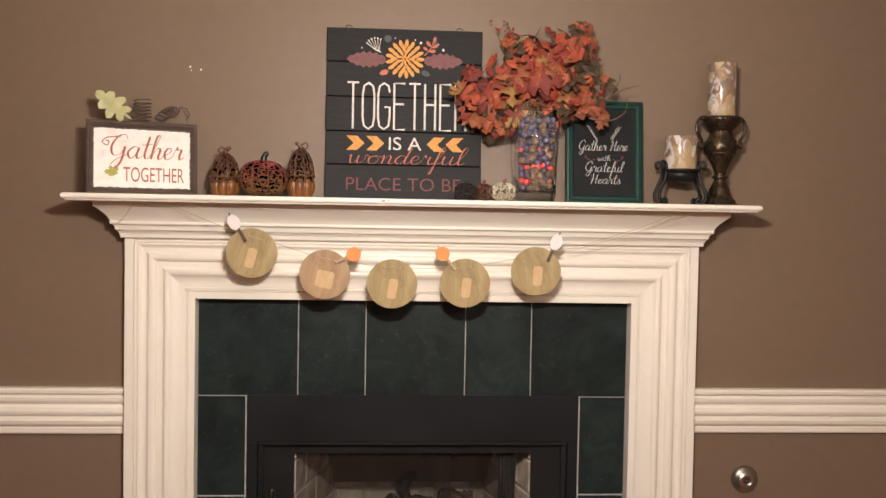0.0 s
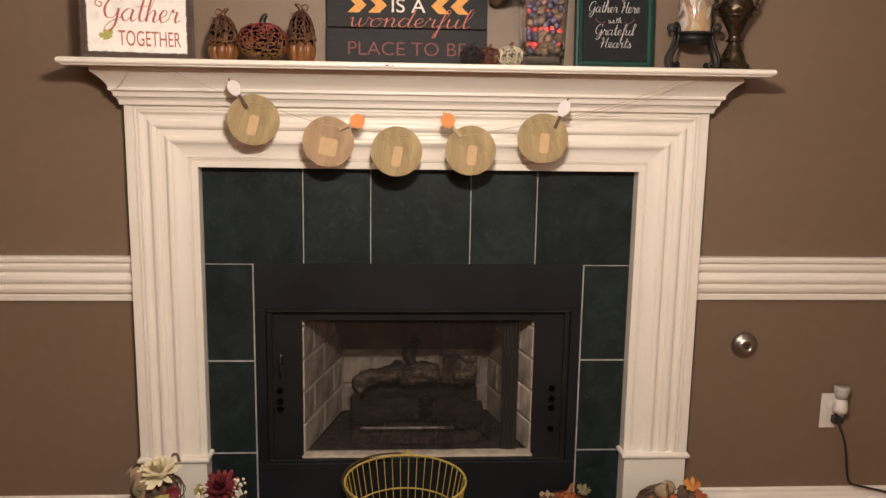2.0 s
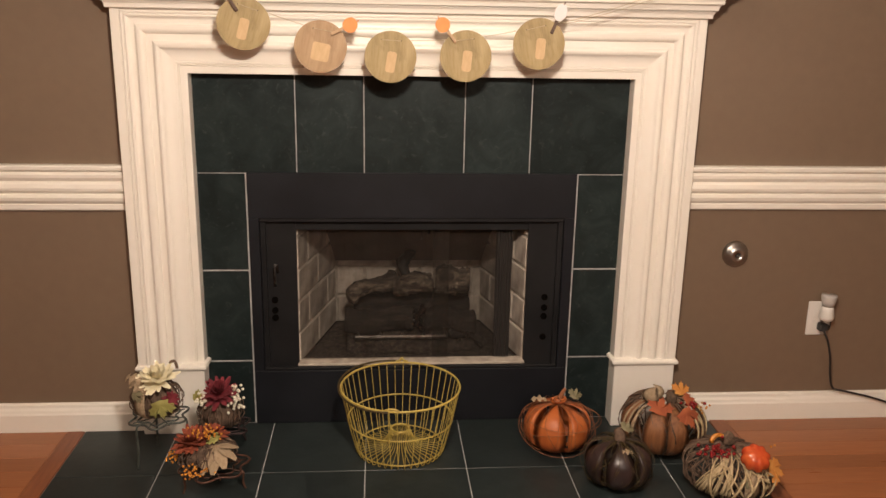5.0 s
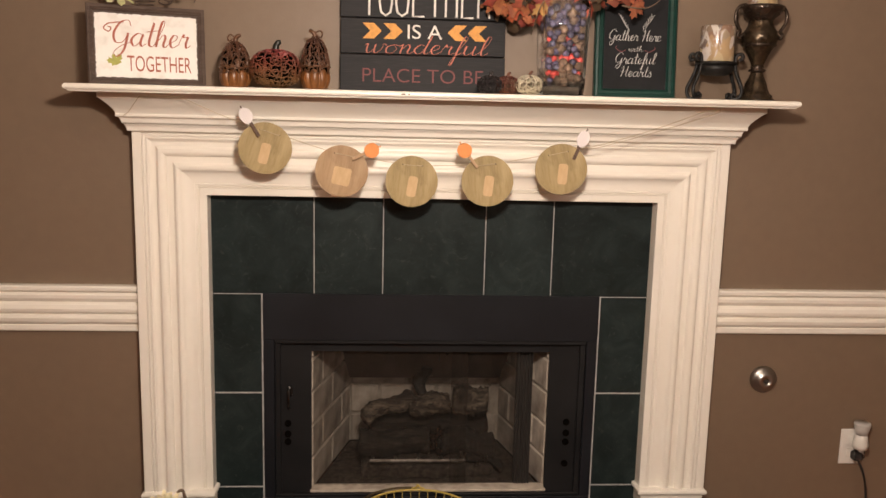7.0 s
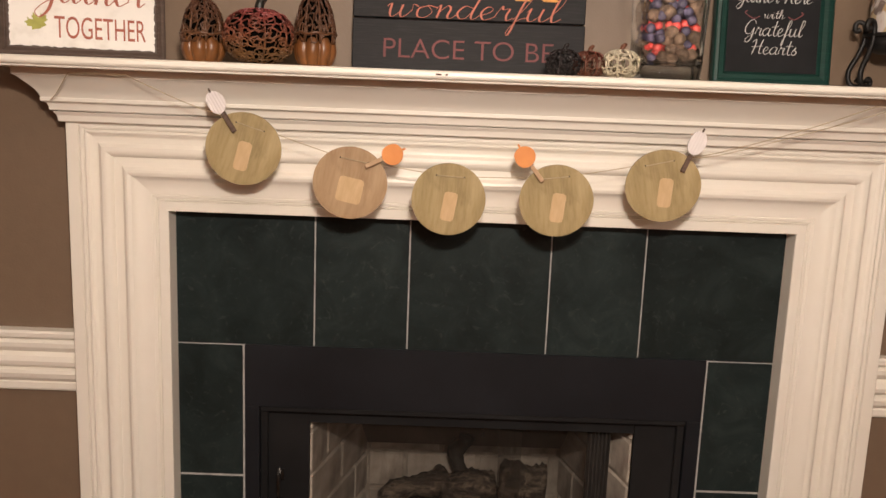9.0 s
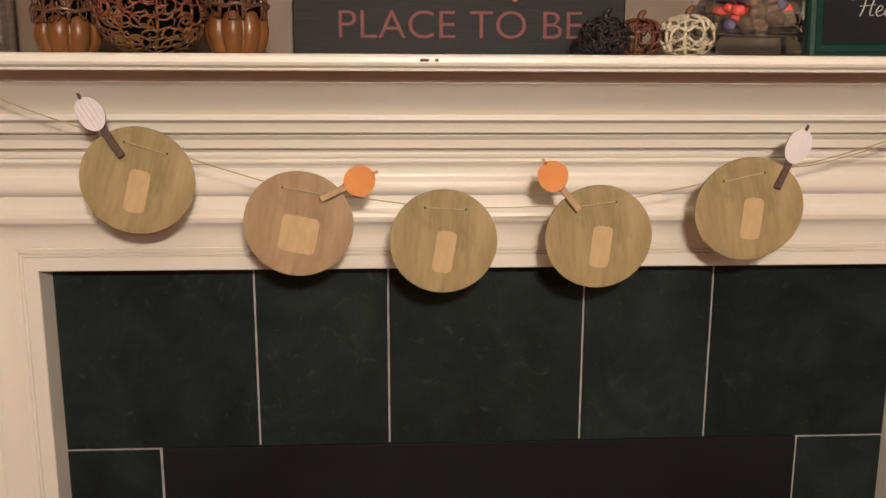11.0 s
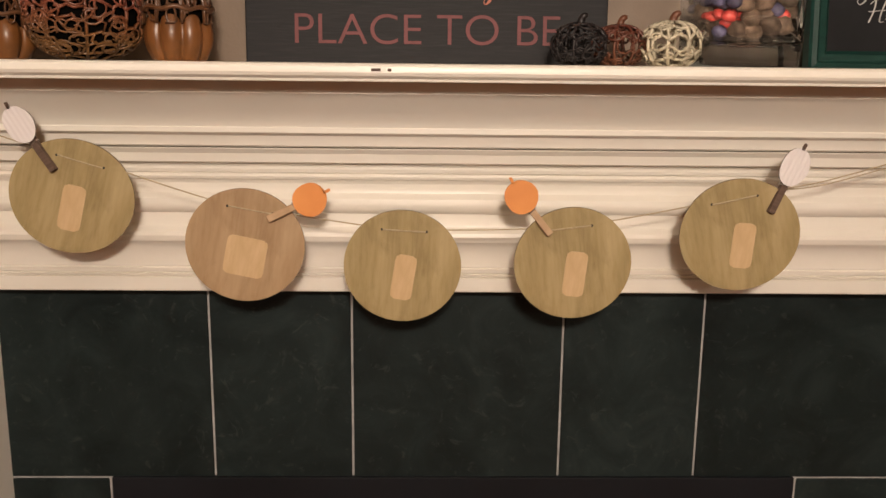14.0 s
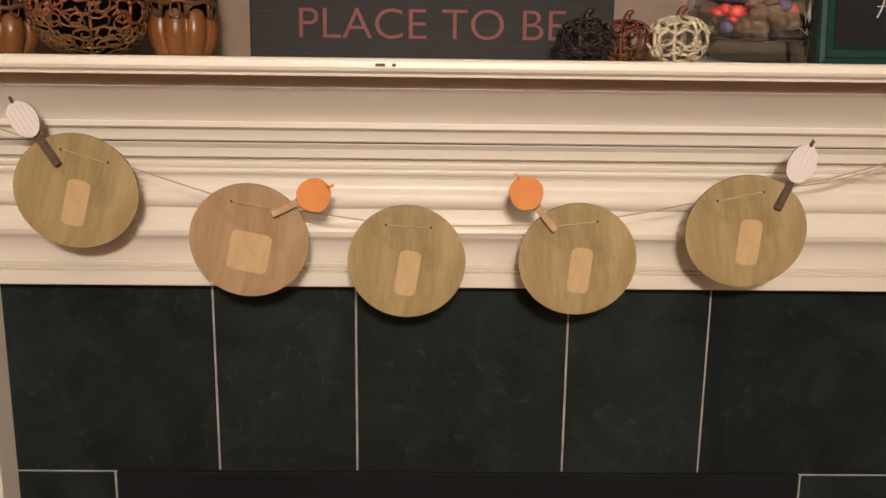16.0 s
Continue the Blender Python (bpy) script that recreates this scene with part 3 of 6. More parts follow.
SCRIPT = {
    "a": (1.02, [[(.75, .9), (.4, 1), (.05, .5), (.3, 0), (.65, .35), (.78, .95)], [(.78, .95), (.7, .3), (.85, 0), (1.1, .25)]]),
    "t": (.66, [[(.36, 1.9), (.25, .4), (.45, 0), (.75, .3)], [(-.05, 1.15), (.7, 1.28)]]),
    "h": (.95, [[(0, .2), (.3, 1.2), (.42, 1.95), (.25, 2), (.15, 1.2), (.12, 0)], [(.12, .3), (.45, .95), (.65, .8), (.6, .2), (.75, 0), (1, .3)]]),
    "e": (.70, [[(0, .3), (.45, .6), (.5, .92), (.25, .98), (.08, .5), (.3, 0), (.75, .3)]]),
    "r": (.75, [[(0, .3), (.2, 1.1), (.27, .86), (.55, .9), (.5, .4), (.6, .02), (.85, .25)]]),
    "w": (1.3, [[(0, .8), (.15, 1), (.2, .3), (.35, 0), (.6, .4), (.65, .95), (.65, .3), (.8, 0), (1.1, .5), (1.1, 1), (1.35, .85)]]),
    "o": (.85, [[(.5, .95), (.1, .7), (.15, .1), (.5, .05), (.7, .5), (.45, .95), (.9, .8)]]),
    "n": (.92, [[(0, .7), (.15, 1), (.15, 0)], [(.15, .4), (.45, .98), (.62, .75), (.58, .2), (.72, 0), (.95, .3)]]),
    "d": (1.0, [[(.65, .85), (.3, 1), (.05, .45), (.3, 0), (.6, .4), (.85, 2)], [(.85, 2), (.68, .4), (.8, 0), (1.05, .3)]]),
    "f": (.62, [[(.1, .1), (.4, .9), (.62, 1.8), (.45, 2), (.3, 1.2), (.15, -.9), (0, -1), (.1, -.4), (.35, .1), (.7, .3)]]),
    "u": (.95, [[(0, .7), (.1, 1), (.08, .3), (.25, 0), (.55, .4), (.65, 1)], [(.65, 1), (.6, .25), (.75, 0), (1, .3)]]),
    "l": (.56, [[(0, .2), (.4, 1.2), (.5, 1.95), (.3, 2), (.15, .8), (.25, 0), (.6, .3)]]),
    "i": (.52, [[(0, .3), (.15, 1), (.15, .2), (.3, 0), (.55, .3)], [(.16, 1.35), (.2, 1.45)]]),
    "s": (.62, [[(0, .3), (.35, 1.05), (.27, .75), (.5, .35), (.3, 0), (.02, .12)]]),
    "G": (1.3, [[(1.15, 1.55), (.9, 2), (.4, 1.8), (.1, 1), (.3, .3), (.8, .3), (1.05, 1)], [(1.05, 1), (.98, -.3), (.62, -.85), (.34, -.55), (.75, 0), (1.35, .3)]]),
    "H": (1.2, [[(-.05, 1.6), (.25, 2), (.28, 1), (.1, 0)], [(1, 2), (.85, 1), (.85, .15), (1.15, .1)], [(-.1, .95), (1.1, 1.1)]]),
}
PRINT = {
    "T": [[(0, 1), (1, 1)], [(.5, 1), (.5, 0)]], "O": [[(.5, 1), (.12, .93), (0, .75), (0, .25), (.12, .07), (.5, 0), (.88, .07), (1, .25), (1, .75), (.88, .93), (.5, 1)]],
    "G": [[(1, .8), (.88, .94), (.5, 1), (.12, .93), (0, .75), (0, .25), (.12, .07), (.5, 0), (.9, .07), (1, .25), (1, .48), (.55, .48)]],
    "E": [[(1, 1), (.05, 1), (.05, 0), (1, 0)], [(.05, .55), (.9, .55)]], "H": [[(.05, 0), (.05, 1)], [(.95, 0), (.95, 1)], [(.05, .55), (.95, .55)]],
    "R": [[(.05, 0), (.05, 1), (.7, 1), (.95, .9), (.95, .62), (.7, .5), (.05, .5)], [(.55, .5), (.97, 0)]],
}


def script(word, x0, x1, zb, xh, width, bm, contrast=0.55, slant=0.18):
    """Joined-up writing between x0 and x1 on the line zb, with small letters xh high."""
    total = sum(SCRIPT[c][0] if c != " " else 0.7 for c in word)
    k = (x1 - x0) / total
    x, num = 0.0, 0
    for c in word:
        if c == " ":
            x += 0.7
            continue
        adv, strokes = SCRIPT[c]
        for s in strokes:
            ribbon([(x0 + (x + a) * k + b * xh * slant, zb + b * xh) for a, b in smooth2(s)], width, bm, num, contrast)
            num += 1
        x += adv


def printed(word, x0, x1, z0, z1, width, bm, gap=0.28):
    """Narrow capitals drawn with an even pen."""
    w = (x1 - x0) / (len(word) + gap * (len(word) - 1))
    for i, c in enumerate(word):
        for j, s in enumerate(PRINT[c]):
            ribbon([(x0 + i * w * (1 + gap) + a * w, z0 + b * (z1 - z0)) for a, b in s], width, bm, i + j)


def typed(word, x0, x1, z0, z1, y=-0.001, bm=None, bold=0.0):
    """Plain capitals in the built-in font, fitted to a rectangle."""
    cu = bpy.data.curves.new("lettering", "FONT")
    cu.body, cu.offset = word, bold
    ob = bpy.data.objects.new("lettering", cu)
    scene.collection.objects.link(ob)
    bpy.context.view_layer.update()
    me = bpy.data.meshes.new_from_object(ob.evaluated_get(bpy.context.evaluated_depsgraph_get()))
    bpy.data.objects.remove(ob)
    out = bm or bmesh.new()
    tmp = bmesh.new()
    tmp.from_mesh(me)
    bpy.data.meshes.remove(me)
    xs, ys = [v.co.x for v in tmp.verts], [v.co.y for v in tmp.verts]
    fx, fy = (x1 - x0) / (max(xs) - min(xs)), (z1 - z0) / (max(ys) - min(ys))
    made = {v: out.verts.new((x0 + (v.co.x - min(xs)) * fx, y, z0 + (v.co.y - min(ys)) * fy)) for v in tmp.verts}
    for f in tmp.faces:
        out.faces.new([made[v] for v in f.verts])
    tmp.free()
    return out


def letters(bm, mat, parent, label=""):
    """Parts a word into its letters, each a part of its own."""
    left = set(bm.verts)
    while left:
        seed = min(left, key=lambda v: v.co.x)
        group, todo = {seed}, [seed]
        while todo:
            for e in todo.pop().link_edges:
                for v in e.verts:
                    if v not in group:
                        group.add(v)
                        todo.append(v)
        out = bmesh.new()
        made = {v: out.verts.new(v.co) for v in group}
        for f in {f for v in group for f in v.link_faces}:
            out.faces.new([made[v] for v in f.verts])
        part("letter", out, mat, parent, label)
        left -= group
    bm.free()


def flat(outline, y, bm):
    bm.faces.new([bm.verts.new((x, y, z)) for x, z in outline])


def spot(x, z, r, y, bm, n=10):
    flat([(x + r * math.cos(2 * math.pi * i / n), z + r * math.sin(2 * math.pi * i / n)) for i in range(n)], y, bm)


def ink(name, c, rough=0.65, wear=0.75):
    m = Mat(name, rough)
    nn = m.noise(70, 5)
    m.colour(m.ramp(nn, [(0.3, tuple(v * wear for v in c)), (0.55, c)]))
    return m.m


INK_WHITE = ink("white_print", (0.72, 0.70, 0.66))
INK_CHALK = ink("chalk_white_print", (0.60, 0.60, 0.58))
INK_CORAL = ink("coral_print", (0.52, 0.16, 0.105))
INK_ROSE = ink("dull_rose_print", (0.175, 0.050, 0.052))
INK_GOLD = ink("amber_print", (0.70, 0.33, 0.075))
INK_PLUM = ink("plum_print", (0.19, 0.075, 0.075))
INK_TEAL = ink("grey_teal_print", (0.065, 0.085, 0.095))
INK_RUST = ink("rust_red_print", (0.36, 0.105, 0.065), wear=0.85)
INK_LEAF = ink("leaf_green_print", (0.36, 0.36, 0.075), wear=0.8)

# ---- signs on the mantel ----
SHELF = 1.4413


def board_paint(name, a, b, rough=0.6, spec=0.25):
    m = Mat(name, rough, 0.0, spec)
    n1, n2 = m.noise(9, 7, (1, 1, 7), 0.65), m.noise(40, 6, (0.5, 1, 8))
    m.colour(m.vary(m.mix(m.ramp(n2, [(0.5, (0, 0, 0)), (0.75, (0.7,) * 3)]), m.ramp(n1, [(0.3, a), (0.7, b)]), tuple(v * 1.35 for v in b)), 0.10))
    m.rough(n1, rough - 0.1, rough + 0.15).bump(n2, 0.0009, 0.7)
    return m.m


CHARCOAL = board_paint("charcoal_washed_wood", (0.012, 0.012, 0.0135), (0.022, 0.0215, 0.0235))
sign = thing("plank_sign", "charcoal wooden plank sign with painted autumn flowers and lettering", "sign", (-0.0475, 2.545, SHELF))
sign.rotation_euler = (radians(-2.2), 0, 0)
SW, SH = 0.4695, 0.516
zs = [0, 0.105, 0.205, 0.309, 0.413, SH]
for i, (a, b) in enumerate(zip(zs, zs[1:])):
    part("plank", box(-SW / 2 + 0.001 * (i % 2), SW / 2 - 0.0008 * (i % 3), 0, 0.014, a + 0.0012, b - 0.0012, 0.0018), CHARCOAL, sign)
for s in (-0.17, 0.165):
    part("batten", box(s - 0.02, s + 0.02, 0.0145, 0.024, 0.02, SH - 0.02), CHARCOAL, sign)
    part("hanger", tube([(s - 0.012, 0.018, SH - 0.004), (s - 0.008, 0.016, SH + 0.008), (s, 0.016, SH + 0.011), (s + 0.008, 0.016, SH + 0.008), (s + 0.012, 0.018, SH - 0.004)], 0.0022), BLACK_STEEL, sign, "small wire hanger")
for i, c in enumerate("TOGETHER"):
    bm = bmesh.new()
    x0 = -0.171 + i * 0.0462
    printed(c, x0, x0 + 0.0346, 0.212, 0.351, 0.0060, bm)
    part("letter", bm, INK_WHITE, sign, "tall white capital")
letters(typed("IS A", -0.045, 0.053, 0.150, 0.189), INK_WHITE, sign)
bm = bmesh.new()
script("wonderful", -0.172, 0.180, 0.108, 0.0255, 0.0027, bm, 0.6, 0.35)
part("lettering", bm, INK_CORAL, sign, "coral script")
letters(typed("PLACE TO BE", -0.171, 0.173, 0.028, 0.066, bold=-0.008), INK_ROSE, sign, "dull rose capital")
for x0, d in ((-0.172, 1), (-0.113, 1), (0.068, -1), (0.125, -1)):
    a, b, w = (x0, x0 + 0.054, 0.022) if d > 0 else (x0 + 0.055, x0 + 0.001, -0.022)
    bm = bmesh.new()
    zc, hh = 0.1695, 0.0215
    flat([(a, zc - hh), (b - w, zc - hh), (b, zc), (a + w, zc)], -0.0006, bm)
    flat([(a + w, zc), (b, zc), (b - w, zc + hh), (a, zc + hh)], -0.0006, bm)
    part("chevron", bm, INK_GOLD, sign)
fx, fz = 0.0, 0.425
bm = bmesh.new()
for ringi, (r0, r1, n, w) in enumerate(((0.031, 0.060, 17, 0.0118), (0.020, 0.044, 13, 0.0108), (0.009, 0.030, 9, 0.0094), (0.001, 0.016, 6, 0.0070))):
    for i in range(n):
        a = 2 * math.pi * (i + 0.5 * (ringi % 2)) / n
        ca, sa = math.cos(a), math.sin(a)
        shape = [(r0, 0), (r0 + (r1 - r0) * .45, w * .5), (r0 + (r1 - r0) * .8, w * .42), (r1, 0), (r0 + (r1 - r0) * .8, -w * .42), (r0 + (r1 - r0) * .45, -w * .5)]
        flat([(fx + u * ca - v * sa, fz + u * sa + v * ca) for u, v in shape], -0.0006 - 0.0002 * ringi, bm)
part("flower", bm, INK_GOLD, sign, "amber chrysanthemum")
for s in (-1, 1):
    bm = bmesh.new()
    up, lo = [], []
    for i in range(13):
        t = i / 12
        w = 0.026 * math.sin(math.pi * min(1, t * 0.92 + 0.06)) ** 0.7 * (1.0 if i % 2 else 0.72)
        up.append((s * (0.058 + 0.115 * t), fz - 0.004 + w))
        lo.append((s * (0.058 + 0.115 * t), fz - 0.004 - w))
    for i in range(12):
        flat([up[i], up[i + 1], lo[i + 1], lo[i]], -0.0007, bm)
    part("leaf", bm, INK_PLUM, sign, "plum painted leaf")
    bm = bmesh.new()
    c = (s * 0.062, fz - 0.043)
    flat([(c[0] + s * u, c[1] + v) for u, v in ((-.014, .006), (-.004, .011), (.008, .007), (.015, -.004), (.004, -.008), (-.008, -.005))], -0.0006, bm)
    part("leaf", bm, INK_TEAL if s > 0 else INK_CORAL, sign)
bm = bmesh.new()
for i in range(6):
    a = radians(62 + i * 18)
    ribbon(smooth2([(-0.072, fz + 0.018), (-0.082 + 0.010 * math.cos(a), fz + 0.026), (-0.088 + 0.030 * math.cos(a), fz + 0.030 + 0.030 * math.sin(a))]), 0.0018, bm, i)
    spot(-0.088 + 0.030 * math.cos(a), fz + 0.030 + 0.030 * math.sin(a), 0.0028, -0.003, bm, 8)
part("sprig", bm, INK_WHITE, sign, "white painted seed head")
bm = bmesh.new()
ribbon(smooth2([(0.058, fz + 0.012), (0.074, fz + 0.030), (0.085, fz + 0.052)]), 0.003, bm)
for k, (cx, cz, deg, ln) in enumerate(((0.085, 0.050, 72, 0.020), (0.078, 0.038, 128, 0.022), (0.079, 0.036, 22, 0.022), (0.069, 0.026, 140, 0.018), (0.070, 0.024, 8, 0.022))):
    ca, sa = math.cos(radians(deg)), math.sin(radians(deg))
    flat([(cx + ln * u * ca - ln * v * sa, fz + cz + ln * u * sa + ln * v * ca) for u, v in ((0, 0), (.35, .20), (.7, .26), (.95, .12), (1, 0), (.95, -.12), (.7, -.26), (.35, -.20))], -0.0012 - 0.0002 * k, bm)
part("sprig", bm, INK_CORAL, sign, "coral painted sprig")
for x, z, r in ((-0.13, 0.030, .002), (-0.03, 0.062, .002), (0.03, 0.058, .0025), (0.047, 0.050, .004), (0.115, 0.030, .004), (0.10, 0.047, .002)):
    bm = bmesh.new()
    spot(x, fz + z, r, -0.0008, bm)
    part("painted_dot", bm, INK_WHITE, sign)
for x, z, r in ((-0.052, 0.060, 0.011), (0.090, 0.052, 0.008)):
    bm = bmesh.new()
    spot(x, fz + z, r, -0.0005, bm, 16)
    part("painted_dot", bm, INK_TEAL, sign, "grey-teal painted dot")


def picture_frame(w, h, bar, depth, rise, mat, parent, step=0.35):
    """Four mitred bars round a panel, standing on z = 0, face towards -y."""
    prof = [(0, depth), (0, 0.003), (0.003, 0), (bar * step, -rise * 0.2), (bar * step + 0.003, rise * 0.3), (bar * 0.8, rise * 0.45), (bar - 0.003, rise), (bar, rise + 0.003), (bar, depth)]
    cs = [(-w / 2, 0, 1, 1), (w / 2, 0, -1, 1), (w / 2, h, -1, -1), (-w / 2, h, 1, -1)]
    for i in range(4):
        a, b = cs[i], cs[(i + 1) % 4]
        part("frame_bar", strip([[(c[0] + c[2] * u, y, c[1] + c[3] * u) for u, y in prof] for c in (a, b)]), mat, parent)


GREEN_WOOD = board_paint("distressed_green_wood", (0.0045, 0.026, 0.021), (0.008, 0.040, 0.032), 0.42)
SLATE = two_tone("chalkboard_black", (0.010, 0.0105, 0.012), (0.017, 0.0175, 0.020), 14, 0.7, spec=0.2, depth=0.0003)
chalk = thing("chalkboard_sign", "dark green framed chalkboard sign with white script lettering", "sign", (0.5605, 2.516, SHELF))
chalk.rotation_euler = (radians(-5), 0, 0)
CW, CH = 0.236, 0.314
picture_frame(CW, CH, 0.026, 0.020, 0.006, GREEN_WOOD, chalk)
part("board", box(-CW / 2 + 0.02, CW / 2 - 0.02, 0.0095, 0.018, 0.02, CH - 0.02), SLATE, chalk)
for word, x0, x1, z, xh, pen, con in (("Gather", -0.080, 0.006, 0.163, 0.0155, 0.0015, 0.35), ("Here", 0.018, 0.072, 0.163, 0.0155, 0.0015, 0.35), ("with", -0.021, 0.020, 0.133, 0.008, 0.0011, 0.2),
                                      ("Grateful", -0.060, 0.058, 0.098, 0.0155, 0.0015, 0.35), ("Hearts", -0.042, 0.050, 0.062, 0.0145, 0.0015, 0.35)):
    bm = bmesh.new()
    script(word, x0, x1, z, xh, pen, bm, con, 0.2)
    bmesh.ops.translate(bm, verts=bm.verts, vec=(0, 0.0093, 0))
    part("lettering", bm, INK_CHALK, chalk, "white script word")
for s in (-1, 1):
    bm = bmesh.new()
    for i in range(6):
        t = i / 5
        c = (s * (0.022 + 0.022 * t), 0.196 + 0.034 * t)
        for q in (-1, 1):
            ribbon([c, (c[0] + s * 0.004 + q * 0.005, c[1] + 0.008 - q * 0.002)], 0.0013, bm, i)
    bmesh.ops.translate(bm, verts=bm.verts, vec=(0, 0.0093, 0))
    part("sprig", bm, INK_CHALK, chalk, "small white drawn sprig")
for s in (-1, 1):
    bm = bmesh.new()
    ribbon(smooth2([(s * 0.028, 0.137), (s * 0.040, 0.132), (s * 0.052, 0.138), (s * 0.058, 0.143), (s * 0.054, 0.147)]), 0.0020, bm)
    bmesh.ops.translate(bm, verts=bm.verts, vec=(0, 0.0093, 0))
    part("flourish", bm, INK_ROSE, chalk)
part("easel_foot", box(-0.10, -0.085, 0.0205, 0.075, 0.001, 0.012), GREEN_WOOD, chalk)

BROWN_WOOD = board_paint("grey_brown_wood", (0.062, 0.042, 0.034), (0.105, 0.076, 0.062), 0.55)
m = Mat("distressed_white_board", 0.6)
n1, n2 = m.noise(35, 6), m.noise(5, 5)
m.colour(m.mix(0.3, m.ramp(n1, [(0.25, (0.62, 0.59, 0.54)), (0.5, (0.80, 0.78, 0.74))]), m.ramp(n2, [(0.3, (0.80, 0.78, 0.74)), (0.7, (0.70, 0.67, 0.62))]))).bump(n1, 0.0005)
WHITE_BOARD = m.m
LEAF_METAL = two_tone("yellow_green_painted_metal", (0.30, 0.30, 0.11), (0.46, 0.45, 0.23), 24, 0.42, depth=0.0004)
RUSTY = two_tone("rusty_wire", (0.065, 0.045, 0.036), (0.125, 0.088, 0.070), 60, 0.7, 0.4, depth=0.0004)
gsign = thing("framed_sign", "brown framed white wooden sign with rust-red script and coil springs", "sign", (-0.792, 2.470, SHELF))
gsign.rotation_euler = (radians(-5), 0, radians(19))
GW, GH = 0.302, 0.211
picture_frame(GW, GH, 0.0165, 0.026, 0.008, BROWN_WOOD, gsign, 0.5)
part("backing", box(-GW / 2 + 0.012, GW / 2 - 0.012, 0.016, 0.024, 0.012, GH - 0.012), BROWN_WOOD, gsign)
rng = random.Random(4)
edge = []
for x0, z0, x1, z1 in ((-.1305, .021, .1305, .021), (.1305, .021, .1305, .189), (.1305, .189, -.1305, .189), (-.1305, .189, -.1305, .021)):
    for i in range(44):
        t = i / 44
        edge.append((x0 + (x1 - x0) * t + rng.uniform(-.0014, .0014), z0 + (z1 - z0) * t + rng.uniform(-.0014, .0014)))
bm = plate(edge, 0.0012)
bmesh.ops.translate(bm, verts=bm.verts, vec=(0, 0.0145, 0))
part("panel", bm, WHITE_BOARD, gsign, "worn white painted panel")
bm = bmesh.new()
script("Gather", -0.094, 0.108, 0.105, 0.034, 0.0040, bm, 0.55, 0.22)
ribbon(smooth2([(-0.058, 0.168), (-0.096, 0.162), (-0.108, 0.149), (-0.096, 0.141), (-0.090, 0.151), (-0.099, 0.154)]), 0.003, bm)
bmesh.ops.translate(bm, verts=bm.verts, vec=(0, 0.0140, 0))
part("lettering", bm, INK_RUST, gsign, "rust-red script")
letters(typed("TOGETHER", -0.052, 0.114, 0.038, 0.080, 0.0138, bold=0.0), INK_RUST, gsign, "rust-red capital")


HALF_MAPLE = ((0.0, 1.0), (0.09, 0.74), (0.21, 0.80), (0.19, 0.50), (0.44, 0.60), (0.52, 0.78), (0.60, 0.56), (0.90, 0.52), (0.76, 0.33), (0.84, 0.17), (0.50, 0.06), (0.58, -0.18), (0.30, -0.20), (0.05, -0.26))


def maple_outline(r, lobes=5, deep=0.5):
    """A toothed maple outline in x and z; deep sets how far the lobes are cut."""
    out = []
    for x, z in HALF_MAPLE + tuple((-x, z) for x, z in HALF_MAPLE[:0:-1]):
        out.append((r * x * (0.90 if lobes == 5 else 0.80), r * z))
    return out


def fan_leaf(outline, curl, y=0.0, bm=None, vein=0.0):
    """A leaf blade over an outline, cupped, with a raised midrib."""
    out = bm or bmesh.new()
    r = max(math.hypot(*p) for p in outline)
    c = out.verts.new((0, y, 0))
    inner, outer = [], []
    for x, z in outline:
        q = (x * x + z * z) / (r * r)
        inner.append(out.verts.new((x * .5, y + curl * r * q * 0.25 + vein * r * abs(x) / r * 0.5, z * .5)))
        outer.append(out.verts.new((x, y + curl * r * q + vein * abs(x), z)))
    k = len(outline)
    for i in range(k):
        j = (i + 1) % k
        out.faces.new((c, inner[i], inner[j]))
        out.faces.new((inner[i], outer[i], outer[j], inner[j]))
    return out


bm = bmesh.new()
flat([(x * 0.9 - z * 0.35 - 0.080, z * 0.9 + x * 0.35 + 0.060) for x, z in maple_outline(0.027)], 0.0138, bm)
part("leaf", bm, INK_LEAF, gsign, "green maple leaf")


def oak_blade(length, width, lobes=4, cup=0.15, bm=None):
    """A long lobed leaf along x: a strip either side of a midrib."""
    rows = []
    n = lobes * 8
    for i in range(n + 1):
        t = i / n
        w = width * (0.12 + 0.88 * math.sin(math.pi * min(1, t * 0.86 + 0.09)) ** 0.8) * (0.60 + 0.40 * math.cos(2 * math.pi * (t * lobes + 0.5))) * (1 - t ** 8) * (0.25 if t < 0.06 else 1)
        b = cup * length * (t - 0.5) ** 2
        rows.append([(length * (t - 0.5), b + 0.25 * w, -w), (length * (t - 0.5), b + 0.08 * w, -w * 0.5), (length * (t - 0.5), b, 0), (length * (t - 0.5), b + 0.08 * w, w * 0.5), (length * (t - 0.5), b + 0.25 * w, w)])
    return strip(rows, bm=bm)


HALF_OAK = ((0.0, 1.0), (.13, .94), (.20, .80), (.13, .68), (.33, .66), (.47, .50), (.37, .38), (.17, .33), (.43, .24), (.58, .06), (.47, -.08), (.18, -.06), (.34, -.24), (.36, -.42), (.20, -.48), (.06, -.36), (.025, -.70))
bm = fan_leaf([(0.070 * x, 0.070 * z) for x, z in HALF_OAK + tuple((-x, z) for x, z in HALF_OAK[:0:-1])], -0.12, vein=0.22)
bmesh.ops.rotate(bm, verts=bm.verts, cent=(0, 0, 0), matrix=Matrix.Rotation(radians(-52), 3, "Y"))
bmesh.ops.translate(bm, verts=bm.verts, vec=(-0.070, -0.010, GH + 0.032))
